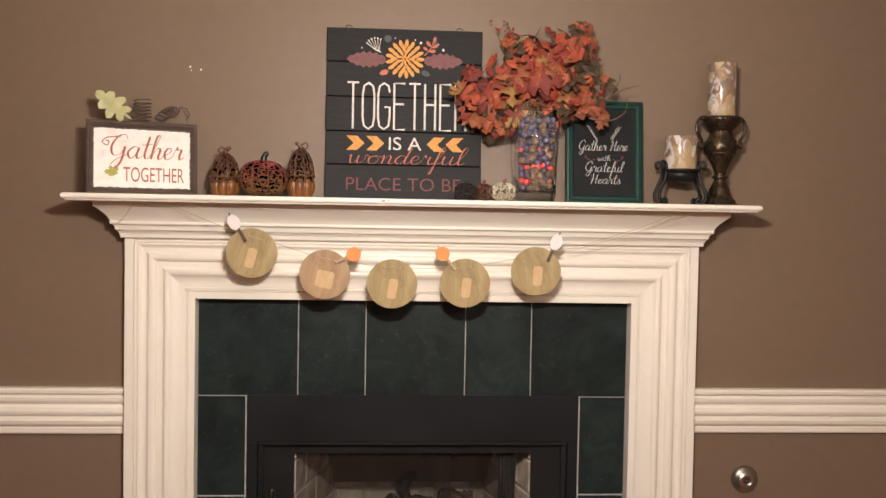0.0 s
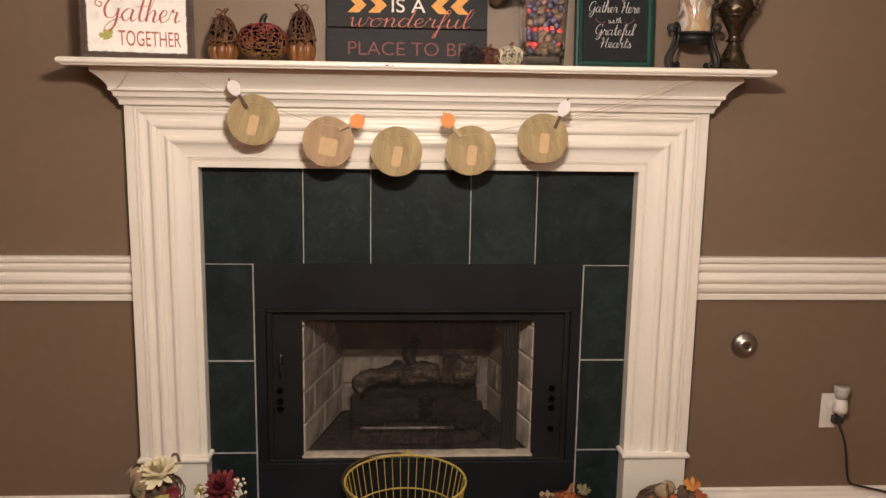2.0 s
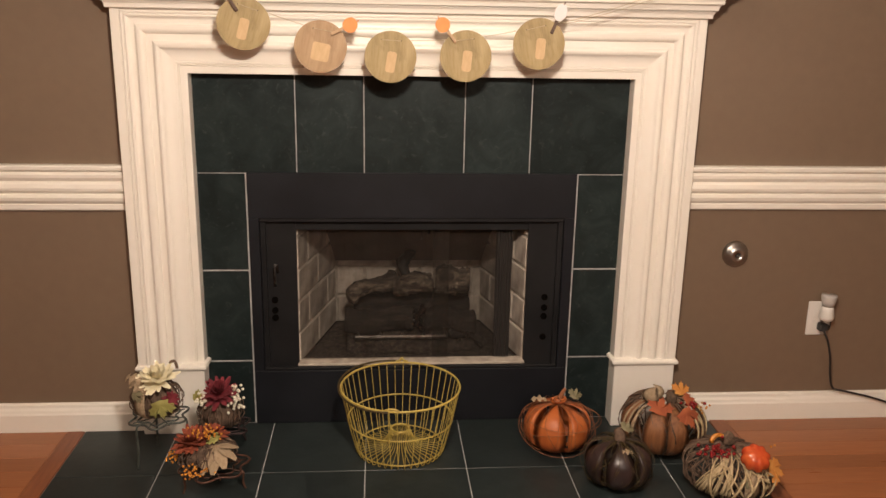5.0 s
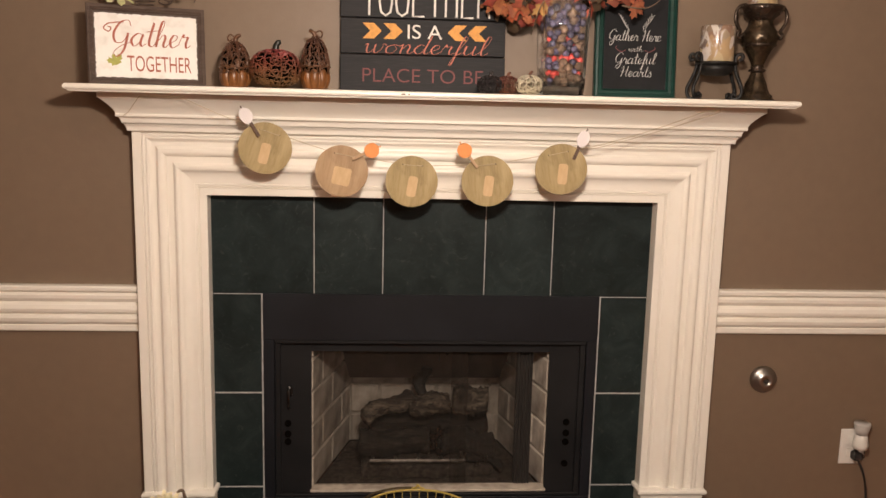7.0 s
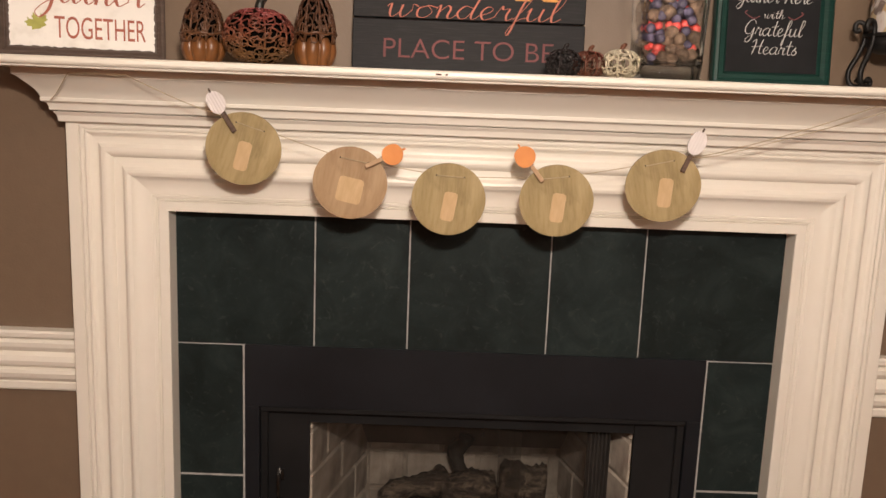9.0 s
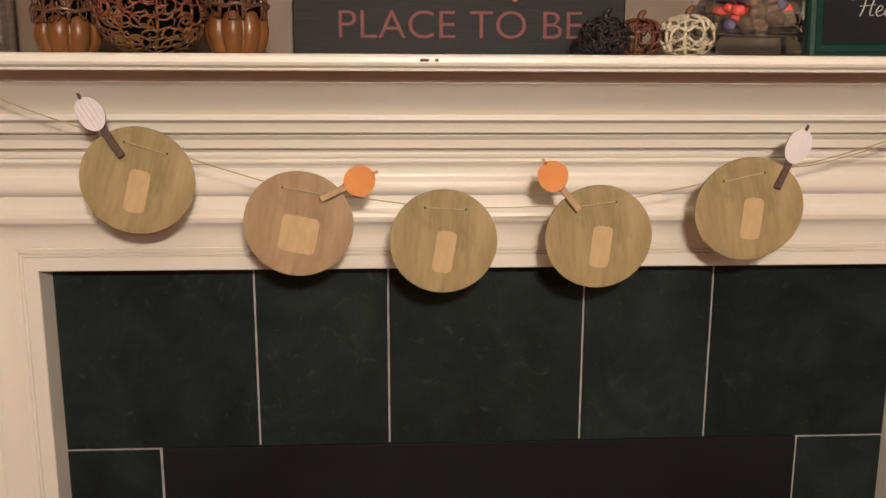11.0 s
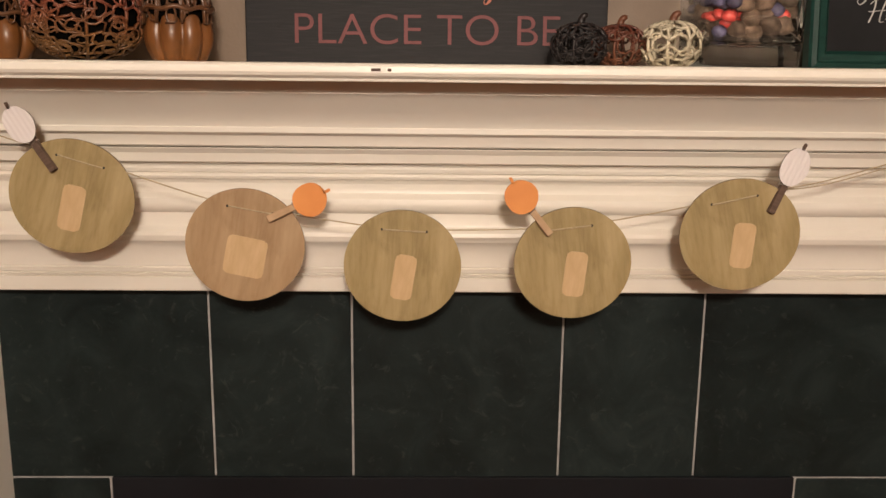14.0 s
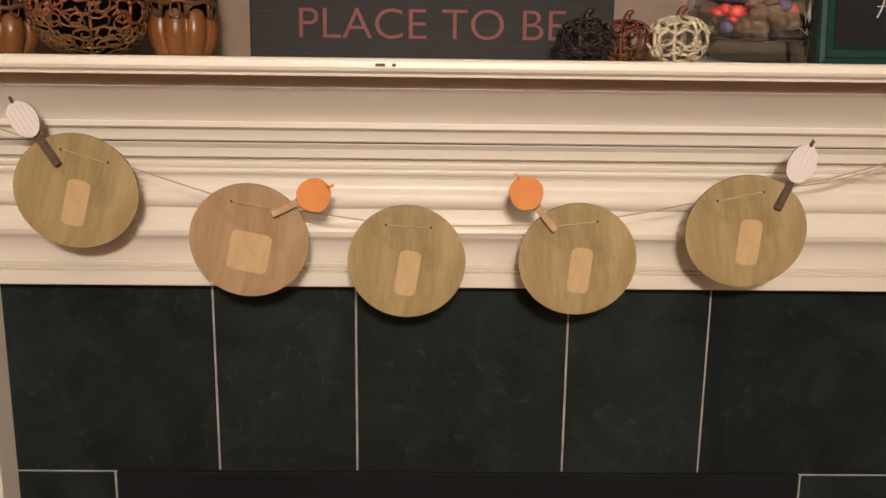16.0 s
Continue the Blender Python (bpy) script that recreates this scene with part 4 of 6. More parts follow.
part("metal_leaf", bm, LEAF_METAL, gsign, "yellow-green metal oak leaf")
bm = tube([(-0.001 + 0.024 * math.cos(a) * (1 + .06 * math.sin(a * .7)), 0.010 + 0.012 * math.sin(a), GH - 0.004 + 0.010 * a / 6.283) for a in (i * 0.35 for i in range(126))], 0.0018, 5)
part("coil_spring", bm, RUSTY, gsign, "rusty wire spring")
pts = []
for i in range(110):
    a, t = i * 0.33, i / 109
    pts.append((0.045 + 0.050 * t + 0.016 * (1 - 0.3 * t) * math.cos(a), 0.008 + 0.010 * math.sin(a), GH + 0.010 + 0.030 * math.sin(t * 2.1) + 0.012 * math.sin(a)))
pts += [(0.105, 0.005, GH + 0.050), (0.122, 0.004, GH + 0.045), (0.130, 0.003, GH + 0.028), (0.126, 0.003, GH + 0.018)]
part("coil_spring", tube(pts, 0.0018, 5), RUSTY, gsign, "rusty curled wire tendril")

# ---- garland of wooden discs on the mantel ----
def disc_wood(name, a, b, c):
    m = Mat(name, 0.5)
    n1, n2 = m.noise(10, 6, (3.5, 1, 0.7), 0.6, 0.6), m.noise(60, 5, (4, 1, 0.5))
    m.colour(m.mix(m.ramp(n2, [(0.35, (0, 0, 0)), (0.75, (0.5,) * 3)]), m.mix(m.ramp(m.noise(22, 5, (1.2, 1, 0.8), 0.6, 0.8), [(0.30, (0.75,) * 3), (0.55, (0, 0, 0))]), m.ramp(n1, [(0.28, a), (0.5, b), (0.72, c)]), a), c))
    m.rough(n1, 0.38, 0.6).bump(n2, 0.0003, 0.5)
    return m.m


GREENISH = disc_wood("olive_stained_wood", (0.212, 0.156, 0.064), (0.325, 0.245, 0.110), (0.435, 0.338, 0.178))
PINKISH = disc_wood("tan_stained_wood", (0.265, 0.165, 0.085), (0.365, 0.240, 0.130), (0.450, 0.320, 0.190))
DISC_EDGE = two_tone("burnt_disc_edge", (0.085, 0.055, 0.026), (0.15, 0.105, 0.05), 40, 0.7)
BARE = two_tone("bare_pale_wood", (0.52, 0.36, 0.19), (0.60, 0.43, 0.245), 30, 0.6, stretch=(4, 1, 1))
TWINE = two_tone("jute_twine", (0.50, 0.41, 0.28), (0.36, 0.29, 0.18), 300, 0.9)
PEG_DARK = two_tone("dark_stained_peg", (0.070, 0.040, 0.027), (0.135, 0.085, 0.060), 60, 0.6, stretch=(1, 1, 5))
PEG_PALE = two_tone("pale_wood_peg", (0.43, 0.28, 0.16), (0.52, 0.36, 0.22), 60, 0.6)
ORANGE_CARD = two_tone("orange_card", (0.66, 0.235, 0.055), (0.73, 0.285, 0.075), 20, 0.55)
WHITE_CARD = Mat("white_ribbed_card", 0.7)
WHITE_CARD.colour((0.74, 0.70, 0.70)).bump(WHITE_CARD.wave(55, 0.5), 0.0003)
WHITE_CARD = WHITE_CARD.m
garland = thing("disc_garland", "twine garland of five stained wooden discs with clothespins", "garland", (0.0, 0, -0.0035))
DISCS = [(-0.480, 1.2825, 2.452, -17, GREENISH, 7, 5), (-0.2705, 1.2245, 2.446, -10, PINKISH, 2, 3), (-0.0765, 1.1995, 2.445, -3, GREENISH, 0, 3), (0.1355, 1.2045, 2.445, 7, GREENISH, -2, 3), (0.3430, 1.2415, 2.446, 13, GREENISH, -6, 4)]
rng = random.Random(9)
tw = []
for k, (x, z, y, roll, mat, yaw, tip) in enumerate(DISCS):
    R = 0.0725
    outl = [(R * math.cos(2 * math.pi * i / 56) * (1.008 + 0.003 * math.sin(3 * i * 0.112 + k)), R * 0.985 * math.sin(2 * math.pi * i / 56)) for i in range(56)]
    bm = plate(outl, 0.0032)
    mtx = Matrix.Translation((x, y, z)) @ Matrix.Rotation(radians(yaw), 4, "Z") @ Matrix.Rotation(radians(tip), 4, "X") @ Matrix.Rotation(radians(-roll), 4, "Y")
    d = part("disc", bm, mat, garland, "tan stained wooden disc" if mat is PINKISH else "olive stained wooden disc")
    d.data.materials.append(DISC_EDGE)
    for p in d.data.polygons:
        if len(p.vertices) == 4:
            p.material_index = 1
    d.matrix_basis = mtx
    # the letter is a plain pale bar
    w, h = (0.027, 0.058) if k != 1 else (0.050, 0.050)
    bar = part("pale_bar", plate([(-w / 2 + 0.006, -h / 2), (w / 2 - 0.006, -h / 2), (w / 2 - 0.001, -h / 2 + 0.003), (w / 2, -h / 2 + 0.008), (w / 2, h / 2 - 0.008), (w / 2 - 0.001, h / 2 - 0.003), (w / 2 - 0.006, h / 2),
                                  (-w / 2 + 0.006, h / 2), (-w / 2 + 0.001, h / 2 - 0.003), (-w / 2, h / 2 - 0.008), (-w / 2, -h / 2 + 0.008), (-w / 2 + 0.001, -h / 2 + 0.003)], 0.0008), BARE, d, "pale unstained bar")
    bar.location = (0.002, -0.0009, -0.014)
    bar.rotation_euler = (0, radians(8 + roll * 0.6), 0)
    holes = [mtx @ Vector((q, 0, 0.046)) for q in (-0.0275, 0.0275)]
    for hq in (-0.0275, 0.0275):
        # each hole is a dark stud, its shade put into the colour
        part("hole", lathe([(0.0009, 0), (0.0016, 0.0004), (0.0016, 0.0006), (0.0, 0.0007)], 8), SOOT_AND_HOLES, d).matrix_basis = Matrix.Translation((hq, -0.0002, 0.046)) @ Matrix.Rotation(radians(90), 4, "X")
    f = mtx.to_3x3() @ Vector((0, -1, 0))
    tw.append((holes[0], holes[1], f))
path = [(-0.868, 2.486, 1.362), (-0.846, 2.462, 1.374), (-0.808, 2.430, 1.4150), (-0.75, 2.422, 1.4165), (-0.696, 2.426, 1.4150), (-0.60, 2.440, 1.372)]
back = 0.006
for k, (a, b, f) in enumerate(tw):
    path += [a - f * back + Vector((-0.004, 0, 0.001)), a - f * 0.001, a + f * 0.0014 + Vector((0.002, 0, 0)), b + f * 0.0014 - Vector((0.002, 0, 0)), b - f * 0.001, b - f * back + Vector((0.004, 0, 0.001))]
path += [(0.44, 2.446, 1.309), (0.60, 2.444, 1.358), (0.730, 2.428, 1.409), (0.78, 2.425, 1.4165)]
pts = []
for a, b in zip(path, path[1:]):
    a, b = Vector(a), Vector(b)
    n = max(1, int((b - a).length / 0.012))
    for i in range(n):
        p = a.lerp(b, i / n)
        p.z -= 0.05 * (b - a).length ** 2 * 4 * (i / n) * (1 - i / n)
        pts.append(p)
pts.append(Vector(path[-1]))
part("twine", tube(pts, 0.0009, 5), TWINE, garland, "thin jute twine")
part("twine_end", tube(bezier([(0.372, 2.452, 1.298), (0.44, 2.455, 1.303), (0.56, 2.462, 1.335), (0.70, 2.438, 1.382), (0.78, 2.424, 1.411)], 8), 0.0008, 5), TWINE, garland)


def peg(foot, head, mat, card, r, tall, tilt):
    """A small clothespin from foot to head with a flat pumpkin on its upper end."""
    foot, head = Vector(foot), Vector(head)
    d = head - foot
    ln = d.length + r * 0.5
    ang = math.atan2(d.x, d.z)
    p = new("clothespin", None)
    p.parent = garland
    p.matrix_basis = Matrix.Translation(foot) @ Matrix.Rotation(ang, 4, "Y")
    bm = bmesh.new()
    box(-0.0042, 0.0042, 0.0005, 0.0042, -0.004, ln, 0.0008, bm)
    box(-0.0042, 0.0042, -0.0042, -0.0005, -0.004, ln * 0.95, 0.0008, bm)
    body = put("clothespin", bm, mat, garland)
    body.matrix_basis = p.matrix_basis
    bpy.data.objects.remove(p)
    part("spring", tube([(-0.0052, -0.004, ln * 0.5), (-0.0052, 0.004, ln * 0.5), (0.0052, 0.004, ln * 0.52), (0.0052, -0.004, ln * 0.52), (-0.0052, -0.0048, ln * 0.5)], 0.0009), BRIGHT_STEEL, body)
    n = 28
    outl = [(r * math.cos(2 * math.pi * i / n) * (1 + 0.03 * math.cos(6 * math.pi * i / n)), tall * math.sin(2 * math.pi * i / n)) for i in range(n)]
    bm = plate(outl, 0.0022)
    c = part("pumpkin_cutout", bm, card, body, "orange pumpkin cutout" if card is ORANGE_CARD else "white ribbed pumpkin cutout")
    c.data.materials.append(PEG_DARK if card is WHITE_CARD else ORANGE_CARD)
    for f in c.data.polygons:
        if len(f.vertices) == 4:
            f.material_index = 1
    c.matrix_basis = Matrix.Translation((0, -0.0066, d.length)) @ Matrix.Rotation(radians(tilt) - ang, 4, "Y")
    bm = plate([(-0.002, tall - 0.002), (0.002, tall - 0.002), (0.0022, tall + 0.006), (-0.0012, tall + 0.007)], 0.002)
    part("stem", bm, PEG_DARK if card is WHITE_CARD else ORANGE_CARD, body).matrix_basis = c.matrix_basis.copy()


peg((-0.496, 2.440, 1.319), (-0.528, 2.432, 1.370), PEG_DARK, WHITE_CARD, 0.0175, 0.023, -30)
peg((-0.236, 2.437, 1.261), (-0.188, 2.432, 1.284), PEG_PALE, ORANGE_CARD, 0.0205, 0.021, 62)
peg((0.103, 2.437, 1.246), (0.068, 2.432, 1.289), PEG_PALE, ORANGE_CARD, 0.0205, 0.021, -32)
peg((0.377, 2.437, 1.275), (0.398, 2.432, 1.328), PEG_DARK, WHITE_CARD, 0.0175, 0.024, 22)

# ---- openwork pumpkins and gourds ----


def glaze(name, low, high, z0, z1, rough=0.28, spec=0.5):
    """Glazed ware whose colour goes from one tone to another up its height, mottled."""
    m = Mat(name, rough, 0.0, spec)
    sep = m.t.nodes.new("ShaderNodeSeparateXYZ")
    m.link(m.co, sep.inputs[0])
    mr = m.t.nodes.new("ShaderNodeMapRange")
    mr.inputs["From Min"].default_value, mr.inputs["From Max"].default_value = z0, z1
    m.link(sep.outputs[2], mr.inputs["Value"])
    nz = m.noise(40, 5)
    c = m.mix(mr.outputs[0], low, high)
    m.colour(m.mix(m.ramp(nz, [(0.4, (0, 0, 0)), (0.7, (0.6,) * 3)]), c, tuple(v * 0.35 for v in low)))
    m.rough(nz, rough - 0.08, rough + 0.2).bump(nz, 0.0006)
    return m.m


def pumpkin_point(a, e, R, H, lobes, deep, neck=0.0):
    """The point of a lobed pumpkin at turn a and height angle e, sitting on z = 0."""
    fl = 1 - deep * (1 - abs(math.cos(a * lobes / 2)) ** 0.5)
    se, ce = math.sin(e), math.cos(e)
    r = R * fl * max(ce, 0) ** 0.75
    z = H * 0.5 * (1 + (abs(se) ** 0.9) * (1 if se > 0 else -1) * 0.98)
    if neck and se > 0:
        r = R * fl * (max(0, 1 - se) ** 0.45 * (1 - neck) + neck * max(0, 1 - se ** 6))
    return Vector((r * math.cos(a), r * math.sin(a), z))


def net(R, H, lobes, deep, wire, seed, curls, neck=0.0, e_low=-1.6, levels=3, ribs=True):
    """A pierced shell: ribs, a net of wandering cells and scrolls, all round in section."""
    rng = random.Random(seed)
    bm = bmesh.new()
    ico = bmesh.new()
    bmesh.ops.create_icosphere(ico, subdivisions=levels, radius=1)
    mid = {}
    for f in ico.faces:
        c = f.calc_center_median().normalized()
        mid[f] = (math.atan2(c.y, c.x) + rng.uniform(-.09, .09), math.asin(max(-1, min(1, c.z))) + rng.uniform(-.09, .09))
    for ed in ico.edges:
        (a0, e0), (a1, e1) = mid[ed.link_faces[0]], mid[ed.link_faces[1]]
        if abs(a0 - a1) > math.pi:
            a1 += 2 * math.pi if a1 < a0 else -2 * math.pi
        if min(e0, e1) < e_low or rng.random() < 0.22:
            continue
        bend = rng.uniform(-.10, .10)
        p = [pumpkin_point(a0 + (a1 - a0) * t + bend * math.sin(math.pi * t), e0 + (e1 - e0) * t + bend * math.sin(math.pi * t), R, H, lobes, deep, neck) for t in (0, .5, 1)]
        tube(p, wire, 4, bm)
    ico.free()
    for i in range(curls):
        a, e = rng.uniform(0, 2 * math.pi), rng.uniform(max(e_low, -1.0), 1.0)
        s, turn, size = rng.choice((-1, 1)), rng.uniform(0, 6.28), rng.uniform(0.16, 0.26)
        p = []
        for k in range(13):
            t = k / 12
            rr = size * (1 - 0.82 * t)
            q = turn + s * t * 7.5
            p.append(pumpkin_point(a + rr * math.cos(q) / max(0.35, math.cos(e)), max(e + rr * math.sin(q), e_low), R * 1.015, H, lobes, deep, neck))
        tube(p, wire * 0.9, 4, bm, taper=[1 - 0.4 * k / 12 for k in range(13)])
    if ribs:
        for k in range(lobes):
            a = 2 * math.pi * (k + 0.5) / lobes
            tube([pumpkin_point(a, max(e_low, -1.5) + (1.52 - max(e_low, -1.5)) * j / 12, R * 1.0, H, lobes, deep, neck) for j in range(13)], wire * 1.25, 5, bm)
    return bm


def stem_curl(h, r, lean, bm=None):
    return tube(bezier([(0, 0, -0.004), (lean * 0.2, 0, h * 0.5), (lean * 0.7, -0.002, h * 0.9), (lean * 1.3, 0, h)], 5), r, 7, bm, taper=[1.5 - 0.6 * i / 15 for i in range(16)])


RED_GLAZE = glaze("red_to_bronze_glaze", (0.20, 0.095, 0.032), (0.24, 0.035, 0.045), 0.02, 0.105)
DARK_GLAZE = glaze("black_glaze", (0.016, 0.012, 0.012), (0.022, 0.016, 0.017), 0, 0.06, 0.40)
RUST_GLAZE = glaze("rust_brown_glaze", (0.16, 0.058, 0.026), (0.11, 0.022, 0.016), 0, 0.06, 0.36)
CREAM_GLAZE = glaze("cream_glaze", (0.60, 0.52, 0.37), (0.66, 0.60, 0.46), 0, 0.06, 0.3)
CARAMEL = glaze("caramel_glaze", (0.235, 0.090, 0.024), (0.150, 0.056, 0.019), 0.0, 0.06, 0.27)
BROWN_GLAZE = glaze("brown_net_glaze", (0.115, 0.050, 0.022), (0.080, 0.030, 0.018), 0.05, 0.14, 0.25)
STEM_GREEN = glaze("dark_green_glaze", (0.014, 0.015, 0.012), (0.02, 0.021, 0.016), 0, 0.03, 0.35)


def open_pumpkin(name, label, place, R, H, wire, curls, mat, stem_mat, seed, levels=3, turn=0):
    ob = thing(name, label, "decorative pumpkin", place, "openwork pumpkins on the mantel")
    ob.rotation_euler = (0, 0, radians(turn))
    part("pierced_shell", net(R, H, 8, 0.08, wire, seed, curls, levels=levels), mat, ob, "", True)
    if R > 0.05:
        # a black sheet within the shell paints the shade of its hollow
        part("shade_lining", strip([[pumpkin_point(2 * math.pi * i / 48, -1.5 + 3.0 * j / 14, R * 0.90, H * 0.95, 8, 0.08) for i in range(48)] for j in range(15)], True, True), PITCH, ob, "black sheet in place of the shade inside", True)
    s = part("stem", stem_curl(H * 0.22, R * 0.10, R * 0.16), stem_mat, ob, "", True)
    s.location = (0, 0, H * 0.97)
    return ob


open_pumpkin("openwork_pumpkin", "red and bronze pierced ceramic pumpkin on the mantel shelf", (-0.450, 2.452, SHELF), 0.0675, 0.104, 0.0017, 110, RED_GLAZE, STEM_GREEN, 3, 3)
open_pumpkin("small_pumpkin", "small black pierced ceramic pumpkin on the mantel shelf", (0.134, 2.448, SHELF), 0.0335, 0.050, 0.0016, 34, DARK_GLAZE, DARK_GLAZE, 5, 2)
open_pumpkin("small_pumpkin", "small rust-brown pierced ceramic pumpkin on the mantel shelf", (0.186, 2.470, SHELF), 0.0330, 0.050, 0.0016, 34, RUST_GLAZE, RUST_GLAZE, 6, 2)
open_pumpkin("small_pumpkin", "small cream pierced ceramic pumpkin on the mantel shelf", (0.243, 2.446, SHELF), 0.0360, 0.053, 0.0021, 22, CREAM_GLAZE, RUST_GLAZE, 8, 2)


def gourd(place, R, H, lean, seed):
    ob = thing("openwork_gourd", "brown glazed gourd with fluted base and pierced neck", "decorative gourd", place, "openwork pumpkins on the mantel")
    body = [(0.0, 0.0)] + [(R * math.sin(radians(42 + 96 * i / 11)) ** 0.8, H * 0.42 * i / 11) for i in range(12)]
    part("fluted_base", lathe(body, 96, 8, 0.20), CARAMEL, ob, "", True)
    bm = net(R * 0.98, H * 1.16, 8, 0.05, 0.0019, seed, 36, 0.30, -0.12)
    bmesh.ops.translate(bm, verts=bm.verts, vec=(0, 0, -H * 0.20))
    part("pierced_neck", bm, BROWN_GLAZE, ob, "", True)
    # black sheet behind the net, in place of the neck's inner shade
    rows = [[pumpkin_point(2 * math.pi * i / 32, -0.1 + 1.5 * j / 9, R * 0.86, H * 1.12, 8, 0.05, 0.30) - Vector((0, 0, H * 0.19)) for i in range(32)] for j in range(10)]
    part("shade_lining", strip(rows, True, True), PITCH, ob, "black sheet in place of the shade inside", True)
    part("rim", tube([(R * 0.98 * math.cos(2 * math.pi * i / 40), R * 0.98 * math.sin(2 * math.pi * i / 40), H * 0.41 + 0.002 * math.sin(i * 1.257)) for i in range(40)], 0.0028, 6, closed=True), BROWN_GLAZE, ob, "", True)
    bm = stem_curl(0.018, 0.005, lean)
    tube(bezier([(0, 0, 0.012), (-lean, 0.004, 0.020), (-lean * 1.6, 0, 0.012), (-lean * 1.2, -0.004, 0.002), (-lean * 0.4, -0.004, 0.008)], 5), 0.0022, 5, bm)
    s = part("stem", bm, BROWN_GLAZE, ob, "", True)
    s.location = (0, 0, H * 0.93)
    return ob


gourd((-0.560, 2.468, SHELF), 0.0435, 0.130, 0.012, 21)
gourd((-0.344, 2.462, SHELF), 0.0410, 0.148, -0.012, 25)

# ---- glass vase, its filling and the autumn spray ----
m = Mat("clear_glass", 0.02)
m.b.inputs["Transmission Weight"].default_value = 1.0
m.b.inputs["IOR"].default_value = 1.45
m.colour((0.96, 0.97, 0.97))
GLASS = m.m
# clear base glass; the grey tint stands for its dark reflections
m = Mat("glass_with_dark_reflection", 0.03)
m.b.inputs["Transmission Weight"].default_value = 1.0
m.b.inputs["IOR"].default_value = 1.45
m.colour((0.50, 0.52, 0.52))
BASE_GLASS = m.m


def square_row(w, d, z, n=5, r=0.012):
    out = []
    for cx, cy, a0 in ((w / 2 - r, d / 2 - r, 0), (-w / 2 + r, d / 2 - r, 90), (-w / 2 + r, -d / 2 + r, 180), (w / 2 - r, -d / 2 + r, 270)):
        for i in range(n):
            a = radians(a0 + 90 * i / (n - 1))
            out.append((cx + r * math.cos(a), cy + r * math.sin(a), z))
    return out


VX, VY = 0.336, 2.482
vase = thing("glass_vase", "tall square clear glass vase with a thick base", "vase", (VX, VY, SHELF))
rows = [square_row(w, w, z) for w, z in ((0.1175, 0.0265), (0.1176, 0.028), (0.120, 0.08), (0.127, 0.18), (0.134, 0.262), (0.130, 0.264), (0.127, 0.260), (0.1205, 0.18), (0.1135, 0.08), (0.1105, 0.030), (0.02, 0.0275))]
rows_base = [square_row(w, w, z) for w, z in ((0.110, 0), (0.114, 0.003), (0.1174, 0.026))]
b = part("thick_base", strip(rows_base, True, True), BASE_GLASS, vase, "solid clear glass base", True)
b.visible_shadow = False
v = part("glass_body", strip(rows, True, True), GLASS, vase, "", True)
v.visible_shadow = False
PURPLE = two_tone("blue_purple_berry", (0.022, 0.019, 0.042), (0.066, 0.057, 0.100), 90, 0.62, vary=0.45)
REDBERRY = two_tone("red_orange_berry", (0.34, 0.026, 0.026), (0.46, 0.055, 0.042), 60, 0.35, vary=0.2)
CONE = two_tone("pine_cone_brown", (0.060, 0.036, 0.022), (0.155, 0.100, 0.065), 120, 0.85, depth=0.002, vary=0.3)


def blob(r, kind, seed):
    bm = bmesh.new()
    bmesh.ops.create_icosphere(bm, subdivisions=2, radius=r)
    for vv in bm.verts:
        a = math.atan2(vv.co.y, vv.co.x)
        k = 1 + (0.10 * math.cos(a * 8) if kind == "pumpkin" else (0.45 if kind == "cone" else 0.22) * noise.noise(vv.co * (170 if kind == "cone" else 40) + Vector((seed, 0, 0))))
        vv.co = Vector((vv.co.x * k, vv.co.y * k, vv.co.z * (0.85 if kind == "pumpkin" else k)))
    return bm


filling = thing("vase_filling", "purple berries, red mini pumpkins and pine cones in the vase", "vase filler", (VX, VY, SHELF))
meshes = {}
for key, r, kind, mt in (("berry", 0.0096, "berry", PURPLE), ("mini_pumpkin", 0.0092, "pumpkin", REDBERRY), ("pine_cone", 0.0128, "cone", CONE)):
    o = part(key, blob(r, kind, 3), mt, filling, "", True)
    meshes[key] = o.data
    bpy.data.objects.remove(o)
rng = random.Random(14)
placed = []
for tries in range(9000):
    z = rng.uniform(0.036, 0.060) if tries < 900 else rng.uniform(0.038, 0.235)
    w = 0.0535 + 0.008 * z / 0.26 - 0.0125
    x, y = rng.uniform(-w, w), rng.uniform(-w, w)
    if max(abs(x), abs(y)) < w * 0.45:
        continue
    if any((x - a) ** 2 + (y - b) ** 2 + (z - c) ** 2 < 0.0145 ** 2 for a, b, c in placed):
        continue
    placed.append((x, y, z))
    red = (0.045 < z < 0.062 and x < 0.01) or (0.088 < z < 0.108)
    key = "mini_pumpkin" if red and rng.random() < 0.75 else ("pine_cone" if rng.random() < (0.70 if z < 0.09 else 0.28) else ("mini_pumpkin" if rng.random() < 0.05 else "berry"))
    ob = new(key, meshes[key])
    ob.parent = filling
    ob.matrix_basis = Matrix.Translation((x, y, z)) @ Euler((rng.uniform(0, 6), rng.uniform(0, 6), 0)).to_matrix().to_4x4()
    if len(placed) > 285:
        break

m = Mat("autumn_fabric_leaf", 0.75)
info = m.t.nodes.new("ShaderNodeObjectInfo").outputs["Random"]
cr = m.ramp(info, [(0.0, (0.36, 0.060, 0.026)), (0.18, (0.47, 0.115, 0.040)), (0.36, (0.22, 0.028, 0.022)), (0.52, (0.44, 0.155, 0.062)), (0.66, (0.11, 0.022, 0.020)), (0.84, (0.29, 0.045, 0.026)), (0.985, (0.30, 0.20, 0.055))])
